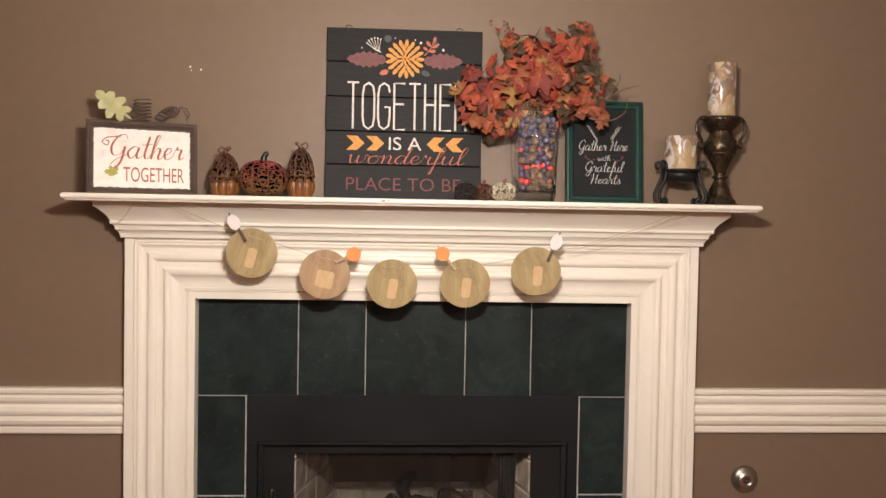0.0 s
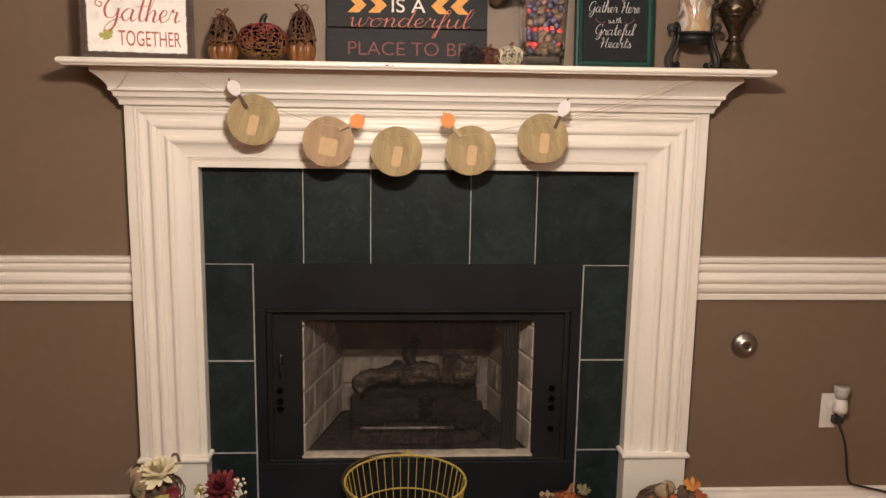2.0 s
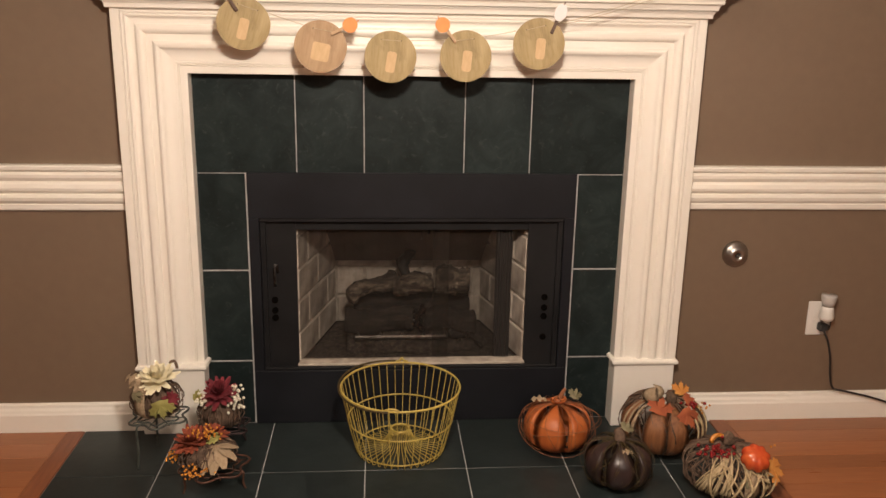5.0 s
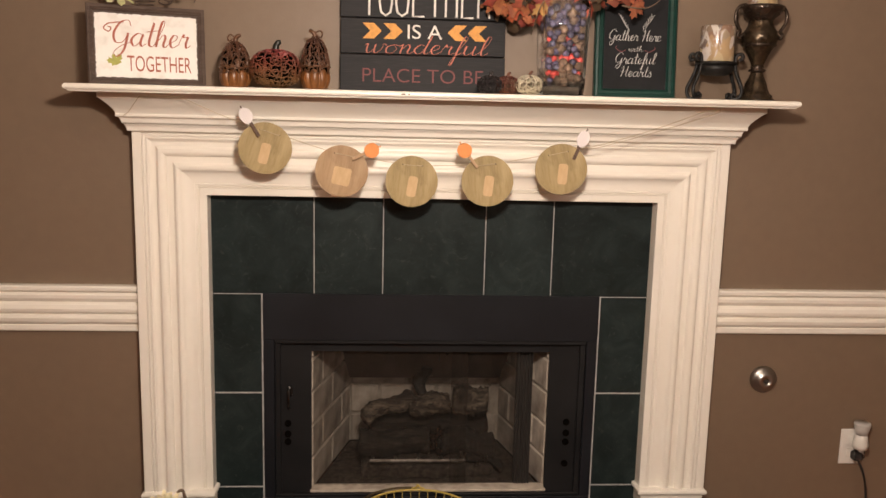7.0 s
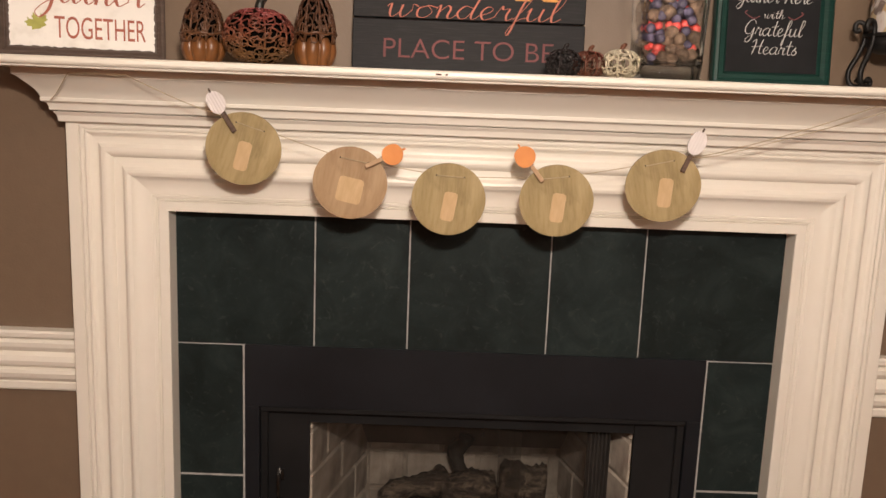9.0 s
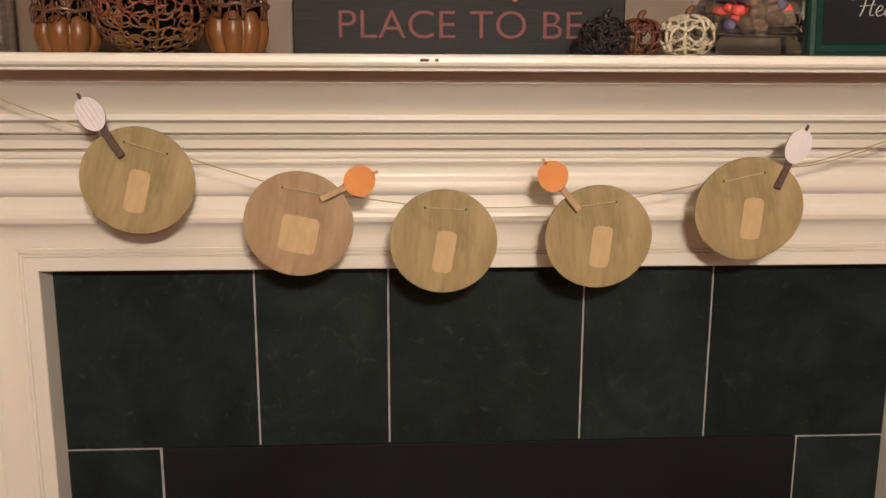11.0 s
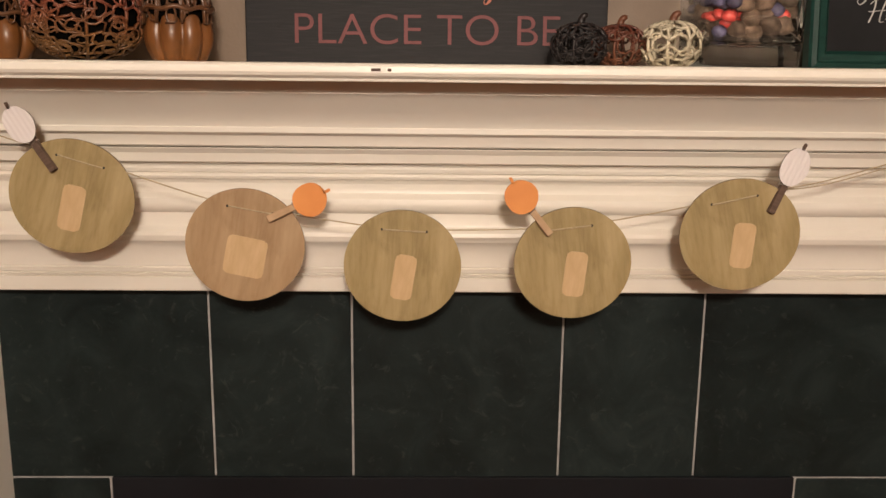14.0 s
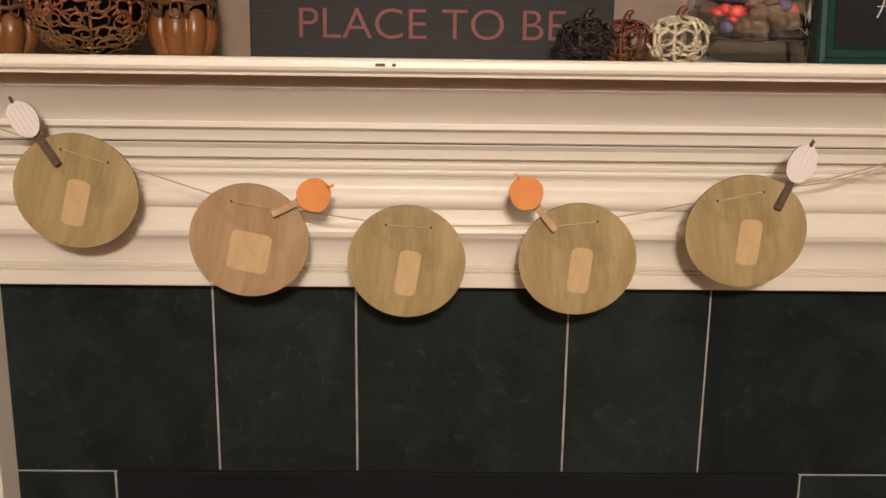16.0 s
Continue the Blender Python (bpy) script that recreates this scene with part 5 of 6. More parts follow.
nz = m.noise(55, 5)
m.colour(m.mix(m.ramp(nz, [(0.4, (0, 0, 0)), (0.7, (0.75,) * 3)]), cr, (0.17, 0.032, 0.020)))
m.bump(m.noise(160, 3), 0.0008)
LEAFCLOTH = m.m
DARKLEAF = two_tone("dark_olive_brown_leaf", (0.035, 0.022, 0.014), (0.095, 0.060, 0.030), 40, 0.8)
STEMWOOD = two_tone("brown_stem", (0.085, 0.055, 0.036), (0.17, 0.118, 0.08), 50, 0.85)
BERRYRED = two_tone("dull_red_berry", (0.22, 0.035, 0.02), (0.33, 0.07, 0.03), 80, 0.4)


def leaf_mesh(name, outline, curl, mat, vein=0.12, oak=None):
    bm = oak_blade(*oak, 0.8) if oak else fan_leaf(outline, curl, vein=vein)
    bmesh.ops.recalc_face_normals(bm, faces=bm.faces[:])
    me = bpy.data.meshes.new(name)
    bm.to_mesh(me)
    bm.free()
    for p in me.polygons:
        p.use_smooth = True
    me.materials.append(mat)
    return me


LEAVES = [leaf_mesh("leaf", maple_outline(0.040, 5, 0.50), 0.55, LEAFCLOTH), leaf_mesh("leaf", maple_outline(0.034, 7, 0.55), -0.6, LEAFCLOTH),
          leaf_mesh("leaf", None, 0, LEAFCLOTH, oak=(0.095, 0.030, 3)), leaf_mesh("leaf", maple_outline(0.028, 5, 0.5), 0.8, LEAFCLOTH)]
GREENS = [leaf_mesh("leaf", maple_outline(0.034, 5, 0.42), 0.3, DARKLEAF), leaf_mesh("leaf", None, 0, DARKLEAF, oak=(0.085, 0.024, 3))]
spray = thing("autumn_leaf_spray", "spray of orange and red fabric maple leaves in the glass vase", "artificial foliage", (VX, VY, SHELF))
rng = random.Random(31)
# lobes of the crown: centre, size, weight
CROWN_LOBES = [((-0.150, -0.015, 0.300), (0.078, 0.060, 0.074), 36), ((-0.055, -0.025, 0.365), (0.090, 0.065, 0.082), 42), ((0.035, -0.015, 0.400), (0.078, 0.060, 0.088), 38), ((0.112, -0.01, 0.452), (0.064, 0.055, 0.074), 34),
               ((0.140, -0.01, 0.345), (0.070, 0.060, 0.072), 34), ((0.030, -0.035, 0.335), (0.092, 0.055, 0.056), 30), ((-0.120, -0.02, 0.235), (0.060, 0.05, 0.046), 16), ((0.105, -0.03, 0.285), (0.066, 0.04, 0.046), 20), ((-0.075, 0.0, 0.460), (0.030, 0.03, 0.040), 6)]
for c, s, n in CROWN_LOBES:
    tip = Vector(c)
    part("stem", tube(bezier([(rng.uniform(-.02, .02), rng.uniform(-.02, .02), 0.20), (tip.x * 0.35, tip.y * 0.5, 0.285), tuple(tip)], 6), 0.0022, 5), STEMWOOD, spray)
    for i in range(int(n * 1.25)):
        u = Vector((rng.gauss(0, .55), rng.gauss(0, .55), rng.gauss(0, .55)))
        if u.length > 1.15:
            u = u.normalized() * 1.1
        p = tip + Vector((u.x * s[0], u.y * s[1], u.z * s[2]))
        p.y = min(p.y, 0.055)
        pool = GREENS if rng.random() < 0.20 else LEAVES
        ob = new("leaf", rng.choice(pool))
        ob.parent = spray
        out = (p - Vector((0.0, 0.05, 0.26))).normalized()
        face = (Vector((0, -1, 0.25)) * 0.9 + out * 0.8 + Vector((rng.uniform(-1.1, 1.1), rng.uniform(-.3, .5), rng.uniform(-1.1, 1.1)))).normalized()
        q = face.to_track_quat("-Y", "Z")
        ob.matrix_basis = Matrix.Translation(p) @ q.to_matrix().to_4x4() @ Matrix.Rotation(rng.uniform(0, 6.28), 4, "Y") @ Matrix.Scale(rng.uniform(0.65, 1.28), 4)
for pts in ([(0.05, -0.04, 0.265), (-0.03, -0.075, 0.285), (-0.075, -0.07, 0.235), (-0.095, -0.05, 0.16)], [(0.12, -0.04, 0.30), (0.20, -0.05, 0.305), (0.25, -0.05, 0.33), (0.30, -0.05, 0.345)], [(0.15, -0.05, 0.245), (0.21, -0.06, 0.238), (0.255, -0.055, 0.265), (0.262, -0.05, 0.305)],
            [(0.20, -0.05, 0.30), (0.235, -0.05, 0.35), (0.24, -0.05, 0.375)], [(-0.05, 0, 0.44), (-0.075, 0, 0.50), (-0.095, 0, 0.53)], [(-0.02, -0.01, 0.46), (0.005, 0, 0.50), (0.012, 0, 0.515)]):
    part("twig", tube(bezier(pts, 6), 0.0026, 5, taper=[1 - 0.6 * i / (6 * (len(pts) - 1)) for i in range(6 * (len(pts) - 1) + 1)]), STEMWOOD, spray, "", True)
berry = bmesh.new()
bmesh.ops.create_icosphere(berry, subdivisions=1, radius=0.0045)
o = part("berry", berry, BERRYRED, spray, "", True)
for c, n, sp in (((-0.095, 0, 0.512), 12, 0.014), ((-0.185, -0.03, 0.37), 14, 0.022), ((0.02, -0.06, 0.315), 14, 0.025), ((0.13, 0, 0.515), 8, 0.014)):
    for i in range(n):
        b = new("berry", o.data)
        b.parent = spray
        b.location = (c[0] + rng.gauss(0, sp), c[1] + rng.gauss(0, sp * .6), c[2] + rng.gauss(0, sp * .7))
bpy.data.objects.remove(o)
ob = new("leaf", LEAVES[0])
ob.parent = spray
ob.matrix_basis = Matrix.Translation((0.185, -0.055, 0.245)) @ Matrix.Rotation(2.2, 4, "Y") @ Matrix.Scale(0.9, 4)

# ---- candles and their holders ----
BRONZE = two_tone("antique_bronze", (0.020, 0.014, 0.011), (0.105, 0.074, 0.043), 45, 0.24, 0.7, depth=0.0012, fine=120)
DARK_BRONZE = two_tone("dark_bronze", (0.030, 0.021, 0.016), (0.065, 0.043, 0.030), 60, 0.25, 0.6)
IRON = two_tone("black_wrought_iron", (0.0065, 0.006, 0.006), (0.012, 0.011, 0.0105), 40, 0.46, 0.0, spec=0.3)


def candle_wax(name, scale):
    m = Mat(name, 0.28)
    m.b.inputs["Subsurface Weight"].default_value = 0.15
    m.b.inputs["Subsurface Radius"].default_value = (0.006, 0.004, 0.002)
    vo = m.t.nodes.new("ShaderNodeTexVoronoi")
    vo.inputs["Scale"].default_value = scale
    nz = m.noise(scale * 0.7, 3)
    m.link(m.mapped((1, 1, 0.7)), vo.inputs["Vector"])
    patch = m.ramp(m.noise(scale * 0.55, 3, (1, 1, 0.6), 0.6, 1.4), [(0.40, (0, 0, 0)), (0.46, (1, 1, 1))])
    tones = m.ramp(vo.outputs["Color"], [(0.2, (0.20, 0.095, 0.045)), (0.42, (0.44, 0.29, 0.13)), (0.60, (0.085, 0.050, 0.045)), (0.80, (0.50, 0.38, 0.21))])
    m.colour(m.mix(0.18, m.mix(patch, (0.56, 0.52, 0.49), tones), (0.50, 0.46, 0.42)))
    m.rough(nz, 0.12, 0.3)
    return m.m


WAX = candle_wax("ivory_wax_with_pressed_leaves", 42)
urn = thing("urn_candle_holder", "antique bronze urn candle holder with scrolled handles", "candle holder", (0.907, 2.500, SHELF))
part("foot", lathe([(0.0, 0), (0.054, 0), (0.054, 0.006), (0.048, 0.010), (0.049, 0.016), (0.040, 0.022), (0.034, 0.034), (0.030, 0.050), (0.022, 0.066), (0.017, 0.078), (0.018, 0.082)], 40, 4, 0.10), BRONZE, urn, "", True)
part("knop", lathe([(0.015, 0.080), (0.023, 0.083), (0.024, 0.088), (0.016, 0.092), (0.020, 0.096), (0.016, 0.100)], 28), DARK_BRONZE, urn, "", True)
bm = bmesh.new()
rows = []
for r, z in ((0.015, 0.094), (0.018, 0.104), (0.025, 0.120), (0.033, 0.136), (0.040, 0.150), (0.045, 0.158), (0.050, 0.168), (0.051, 0.180), (0.047, 0.194), (0.039, 0.205), (0.034, 0.216), (0.034, 0.226)):
    rows.append([(r * (1 - 0.12 * (0.5 - 0.5 * math.cos(12 * (a + z * 16)))) * math.cos(a), r * (1 - 0.12 * (0.5 - 0.5 * math.cos(12 * (a + z * 16)))) * math.sin(a), z) for a in (2 * math.pi * i / 84 for i in range(84))])
part("bowl", strip(rows, True), BRONZE, urn, "swirl-fluted bronze bowl", True)
part("belt", lathe([(0.041, 0.151), (0.047, 0.153), (0.048, 0.157), (0.045, 0.161)], 36), DARK_BRONZE, urn, "", True)
part("rim", lathe([(0.032, 0.222), (0.037, 0.230), (0.050, 0.240), (0.059, 0.252), (0.061, 0.260), (0.056, 0.266), (0.049, 0.267), (0.047, 0.262), (0.0, 0.262)], 40, 16, 0.04), DARK_BRONZE, urn, "", True)
for s in (-1, 1):
    p = bezier([(s * 0.049, 0, 0.186), (s * 0.060, 0, 0.176), (s * 0.065, 0, 0.187), (s * 0.058, 0, 0.195), (s * 0.064, 0, 0.204), (s * 0.074, 0, 0.224), (s * 0.073, 0, 0.248), (s * 0.062, 0, 0.264), (s * 0.046, 0, 0.267)], 6)
    part("handle", tube(p, 0.0048, 8), DARK_BRONZE, urn, "", True)
pillar = thing("pillar_candle", "ivory pillar candle with pressed autumn leaves on a bronze urn", "candle", (0.907, 2.500, SHELF + 0.2665))
part("wax", lathe([(0.0, 0), (0.0395, 0), (0.0405, 0.002), (0.0405, 0.157), (0.0395, 0.160), (0.030, 0.158), (0.0, 0.156)], 40), WAX, pillar, "", True)
part("wick", tube([(0, 0, 0.150), (0.001, 0, 0.160), (0.003, 0, 0.165)], 0.0009), SOOT_AND_HOLES, pillar)

stand = thing("iron_candle_stand", "black wrought-iron candle stand with scrolled legs", "candle stand", (0.781, 2.488, SHELF))
part("plate", lathe([(0.0, 0.098), (0.054, 0.098), (0.057, 0.101), (0.057, 0.105), (0.054, 0.106), (0.0, 0.1055)], 36), IRON, stand, "", True)
part("pan", lathe([(0.050, 0.0975), (0.050, 0.084), (0.044, 0.074), (0.030, 0.068), (0.0, 0.067)], 36), IRON, stand, "", True)
for a in (25, 155, 205, 335):
    ca, sa = math.cos(radians(a)), math.sin(radians(a))
    prof = [(0.066, 0.012), (0.060, 0.018), (0.053, 0.012), (0.057, 0.005), (0.070, 0.0042), (0.081, 0.014), (0.082, 0.035), (0.070, 0.060), (0.060, 0.085), (0.058, 0.108), (0.062, 0.124), (0.074, 0.128), (0.080, 0.120), (0.076, 0.111), (0.068, 0.114)]
    part("leg", tube(bezier([(r * ca * 0.93, r * sa * 0.72, z) for r, z in prof], 5), 0.0050, 8), IRON, stand, "", True)
jar = thing("short_candle", "short ivory candle with pressed leaves on an iron stand", "candle", (0.781, 2.488, SHELF + 0.1065))
part("wax", lathe([(0.0, 0), (0.0465, 0), (0.0475, 0.002), (0.0475, 0.094), (0.046, 0.098), (0.036, 0.095), (0.0, 0.093)], 40), WAX, jar, "", True)
part("wick", tube([(0, 0, 0.088), (0.001, 0, 0.098), (0.003, 0, 0.103)], 0.0009), SOOT_AND_HOLES, jar)

# ---- wall fittings ----
CHROME = two_tone("polished_chrome", (0.40, 0.385, 0.365), (0.52, 0.50, 0.47), 20, 0.33, 1.0)
valve = thing("gas_key_valve", "round polished chrome gas key plate on the wall", "gas valve", (1.045, WALL_Y, 0.583))
bm = lathe([(0.0, 0.014), (0.010, 0.014), (0.010, 0.027), (0.024, 0.026), (0.028, 0.018), (0.036, 0.014), (0.041, 0.008), (0.043, 0.0)], 40)
bmesh.ops.rotate(bm, verts=bm.verts, cent=(0, 0, 0), matrix=Matrix.Rotation(radians(90), 3, "X"))
part("escutcheon", bm, CHROME, valve, "", True)
part("key_socket", box(-0.006, 0.006, -0.0265, -0.016, -0.006, 0.006), SOOT_AND_HOLES, valve)

PLASTIC = two_tone("white_plastic", (0.74, 0.72, 0.68), (0.70, 0.68, 0.63), 12, 0.35)
SMOKE = two_tone("grey_frosted_plastic", (0.42, 0.40, 0.38), (0.52, 0.50, 0.47), 30, 0.4)
CORD = two_tone("black_rubber_cord", (0.012, 0.011, 0.011), (0.022, 0.02, 0.019), 40, 0.5)
outlet = thing("wall_outlet", "white plastic wall outlet plate above the baseboard", "wall outlet", (1.353, WALL_Y, 0.360))
part("cover_plate", box(-0.036, 0.036, -0.006, 0, -0.059, 0.059, 0.003, seg=2), PLASTIC, outlet)
for z in (-0.020, 0.020):
    part("socket", box(-0.0165, 0.0165, -0.0085, -0.0062, z - 0.014, z + 0.014, 0.002), PLASTIC, outlet)
fresh = thing("plug_in_air_freshener", "white plug-in air freshener with a grey cap in the outlet", "air freshener", (1.367, WALL_Y - 0.0088, 0.371))
bm = lathe([(0.0, -0.040), (0.014, -0.040), (0.016, -0.034), (0.016, -0.012), (0.013, -0.006)], 24, at=(0, -0.024, 0))
f = part("oil_bottle", bm, GLASS, fresh, "clear refill bottle", True)
f.visible_shadow = False
part("body", lathe([(0.012, -0.008), (0.021, -0.006), (0.024, 0.006), (0.020, 0.026), (0.018, 0.040), (0.0, 0.041)], 28, at=(0, -0.024, 0)), PLASTIC, fresh, "", True)
part("cap", lathe([(0.018, 0.041), (0.021, 0.055), (0.025, 0.074), (0.024, 0.080), (0.0, 0.078)], 28, at=(0, -0.024, 0)), SMOKE, fresh, "grey flared cap", True)
part("prong_block", box(-0.012, 0.012, -0.012, 0.0, -0.012, 0.014, 0.002), PLASTIC, fresh)
cord = thing("power_cord", "black power cord from the outlet down to the baseboard", "power cord", (0, 0, 0))
part("plug", box(1.350, 1.376, 2.545, 2.5715, 0.322, 0.350, 0.004), CORD, cord)
part("cable", tube(bezier([(1.366, 2.552, 0.326), (1.380, 2.540, 0.290), (1.398, 2.545, 0.235), (1.410, 2.548, 0.165), (1.428, 2.552, 0.118), (1.470, 2.552, 0.104), (1.550, 2.548, 0.086), (1.640, 2.540, 0.060), (1.78, 2.53, 0.012), (1.92, 2.50, 0.001)], 8), 0.0036, 7), CORD, cord, "", True)

# ---- things on the hearth ----
YELLOW = two_tone("yellow_enamelled_wire", (0.40, 0.29, 0.060), (0.54, 0.42, 0.12), 60, 0.40, vary=0.1)
WORN = two_tone("worn_dark_wire", (0.05, 0.035, 0.02), (0.13, 0.09, 0.03), 90, 0.5, 0.3)
basket = thing("wire_egg_basket", "yellow wire egg basket standing on the hearth tiles", "basket", (-0.0445, 2.404, 0.0))
RT, RB, HT = 0.182, 0.136, 0.215
part("rim", tube(ring(RT, HT, 64), 0.0036, 6, closed=True), YELLOW, basket, "", True)
part("middle_hoop", tube(ring(RB + (RT - RB) * 0.56, HT * 0.52, 60), 0.0026, 6, closed=True), YELLOW, basket, "", True)
part("bottom_hoop", tube(ring(RB * 0.97, 0.016, 56), 0.0026, 6, closed=True), YELLOW, basket, "", True)
part("dome_ring", tube(ring(0.028, 0.072, 24), 0.004, 6, closed=True), YELLOW, basket, "", True)
prof = [(RT, HT), (RB + (RT - RB) * 0.56, HT * 0.52), (RB + 0.006, 0.030), (RB - 0.001, 0.008), (RB - 0.010, 0.003), (RB - 0.020, 0.010), (0.085, 0.016), (0.055, 0.022), (0.040, 0.045), (0.029, 0.072)]
bm = tube(bezier([(r, 0, z) for r, z in prof], 3), 0.0014, 5)
wire0 = part("wire", bm, YELLOW, basket, "", True)
for i in range(1, 42):
    w = new("wire", wire0.data)
    w.parent = basket
    w.rotation_euler = (0, 0, 2 * math.pi * i / 42)
for a in (1.52, 4.55):
    c, s = math.cos(a), math.sin(a)
    part("ear", tube(bezier([(RT * c - 0.02 * s, RT * s + 0.02 * c, HT + 0.003), (RT * c - 0.006 * s, RT * s + 0.006 * c, HT + 0.008), (RT * c, RT * s, HT + (0.016 if s > 0 else 0.008)), (RT * c + 0.006 * s, RT * s - 0.006 * c, HT + 0.008), (RT * c + 0.02 * s, RT * s - 0.02 * c, HT + 0.003)], 4), 0.0035, 6), YELLOW, basket, "", True)
part("bail_handle", tube([((RT + 0.007) * math.cos(a), (RT + 0.007) * math.sin(a), HT + 0.003 - 0.006 * math.sin(a * 2)) for a in (1.6 + 2.9 * i / 40 for i in range(41))], 0.0034, 6), WORN, basket, "dark worn bail handle", True)

ORANGE_STRIP = two_tone("orange_painted_strip", (0.40, 0.090, 0.020), (0.52, 0.145, 0.035), 26, 0.5, stretch=(1, 1, 0.4), depth=0.0006)
ORANGE_WIRE = two_tone("rusty_orange_wire", (0.24, 0.085, 0.036), (0.36, 0.14, 0.06), 60, 0.6)
DARK_STRIP = two_tone("dark_brown_lacquer_strip", (0.024, 0.013, 0.012), (0.048, 0.027, 0.024), 30, 0.36, stretch=(1, 1, 0.4))
BROWN_STRIP = two_tone("chestnut_bark_strip", (0.16, 0.056, 0.020), (0.27, 0.115, 0.045), 22, 0.55, stretch=(5, 5, 0.5), depth=0.0012)
TWIG = two_tone("grapevine_twig", (0.080, 0.048, 0.032), (0.19, 0.122, 0.082), 60, 0.85, vary=0.3)
STRAW = two_tone("pale_raffia", (0.34, 0.25, 0.13), (0.52, 0.41, 0.25), 80, 0.8, stretch=(1, 1, 0.3), vary=0.15)
BURLAP = two_tone("tan_burlap", (0.30, 0.215, 0.13), (0.40, 0.30, 0.195), 120, 0.95, depth=0.0016)
SAGE = two_tone("faded_sage_leaf", (0.13, 0.115, 0.06), (0.24, 0.205, 0.12), 40, 0.8)
RUSTLEAF = two_tone("rust_felt_leaf", (0.27, 0.062, 0.024), (0.40, 0.108, 0.040), 40, 0.85)
GOLDLEAF = two_tone("golden_felt_leaf", (0.52, 0.20, 0.04), (0.64, 0.30, 0.075), 40, 0.85)
SHINYRED = two_tone("shiny_red_bead", (0.16, 0.010, 0.014), (0.30, 0.022, 0.02), 60, 0.12)
GOLDBEAD = two_tone("golden_bead", (0.46, 0.155, 0.024), (0.64, 0.28, 0.05), 60, 0.2)


def band(a, R, H, width, lift, e0=-1.42, e1=1.48, n=16, twist=0.0):
    """A strip that bows from the foot of a pumpkin to its top at turn a."""
    rows = []
    for j in range(n + 1):
        e = e0 + (e1 - e0) * j / n
        w = width * (0.35 + 0.65 * max(0.0, math.cos(e)) ** 0.8)
        aa = a + twist * j / n
        rows.append([pumpkin_point(aa + q * w / R, e, R + lift + d, H, 8, 0.0) for q, d in ((-.5, 0), (-.25, .0022), (0, .003), (.25, .0022), (.5, 0), (.3, -.002), (-.3, -.002))])
    return strip(rows, True, True)


def vine(R, H, n, wire, seed, spread=0.5, lift=0.0):
    """Thin twigs bowing round a pumpkin, each with its own wander."""
    rng = random.Random(seed)
    for i in range(n):
        a = 2 * math.pi * i / n + rng.uniform(-.2, .2)
        tw, rr, e0 = rng.uniform(-spread, spread), R + lift + rng.uniform(-0.006, 0.006), rng.uniform(-1.5, -1.2)
        p = [pumpkin_point(a + tw * j / 14 + 0.05 * math.sin(j * 0.9 + i), e0 + (1.5 - e0) * j / 14, rr + 0.003 * math.sin(j * 1.3 + i * 2), H, 8, 0.0) for j in range(15)]
        for q in p:
            q.z = max(q.z, wire)
        yield tube(p, wire, 4)


def set_leaf(parent, mesh, p, face, turn, size, label=""):
    ob = new("leaf", mesh)
    ob.parent = parent
    ob.matrix_basis = Matrix.Translation(p) @ Vector(face).normalized().to_track_quat("-Y", "Z").to_matrix().to_4x4() @ Matrix.Rotation(turn, 4, "Y") @ Matrix.Scale(size, 4)
    if label:
        ob["label"] = label
    return ob


M_SAGE = leaf_mesh("leaf", maple_outline(0.03, 5, 0.5), 0.25, SAGE)
M_RUST = leaf_mesh("leaf", maple_outline(0.04, 5, 0.42), 0.2, RUSTLEAF)
M_GOLD = leaf_mesh("leaf", maple_outline(0.04, 5, 0.42), 0.2, GOLDLEAF)
M_TAN = leaf_mesh("leaf", None, 0, BURLAP, oak=(0.09, 0.026, 3))


def bead_mesh(name, r, mat):
    bm = bmesh.new()
    bmesh.ops.create_icosphere(bm, subdivisions=2, radius=r)
    o = put(name, bm, mat, None, "", True)
    me = o.data
    bpy.data.objects.remove(o)
    return me


B_RED, B_GOLD = bead_mesh("berry", 0.0052, SHINYRED), bead_mesh("berry", 0.0034, GOLDBEAD)


def cluster(parent, mesh, c, n, spread, seed):
    rng = random.Random(seed)
    for i in range(n):
        b = new("berry", mesh)
        b.parent = parent
        b.location = (c[0] + rng.gauss(0, spread[0]), c[1] + rng.gauss(0, spread[1]), c[2] + rng.gauss(0, spread[2]))


# orange strip pumpkin with wire netting
op = thing("strip_pumpkin", "orange strip pumpkin wrapped in rusty wire on the hearth", "decorative pumpkin", (0.449, 2.402, 0.0), "pumpkins on the hearth")
R, H = 0.103, 0.150
for i in range(6):
    part("strip", band(2 * math.pi * i / 6 - 2.0, R, H, 0.100, 0.0), ORANGE_STRIP, op, "", True)
for bm in vine(R, H * 1.03, 22, 0.0008, 4, 1.1, 0.010):
    part("wire", bm, ORANGE_WIRE, op, "", True)
for bm in vine(R * 0.95, H, 14, 0.0010, 41, -1.4, 0.0):
    part("wire", bm, ORANGE_WIRE, op, "", True)
for k in range(3):
    part("wire_loop", tube([((R + 0.018) * math.cos(2 * math.pi * i / 40) + 0.008 * k, (R + 0.012) * math.sin(2 * math.pi * i / 40), H * (0.45 + 0.12 * k) + (0.045 - 0.02 * k) * math.sin(2 * math.pi * i / 40 + k * 2.1)) for i in range(40)], 0.0009, 4, closed=True), ORANGE_WIRE, op, "", True)
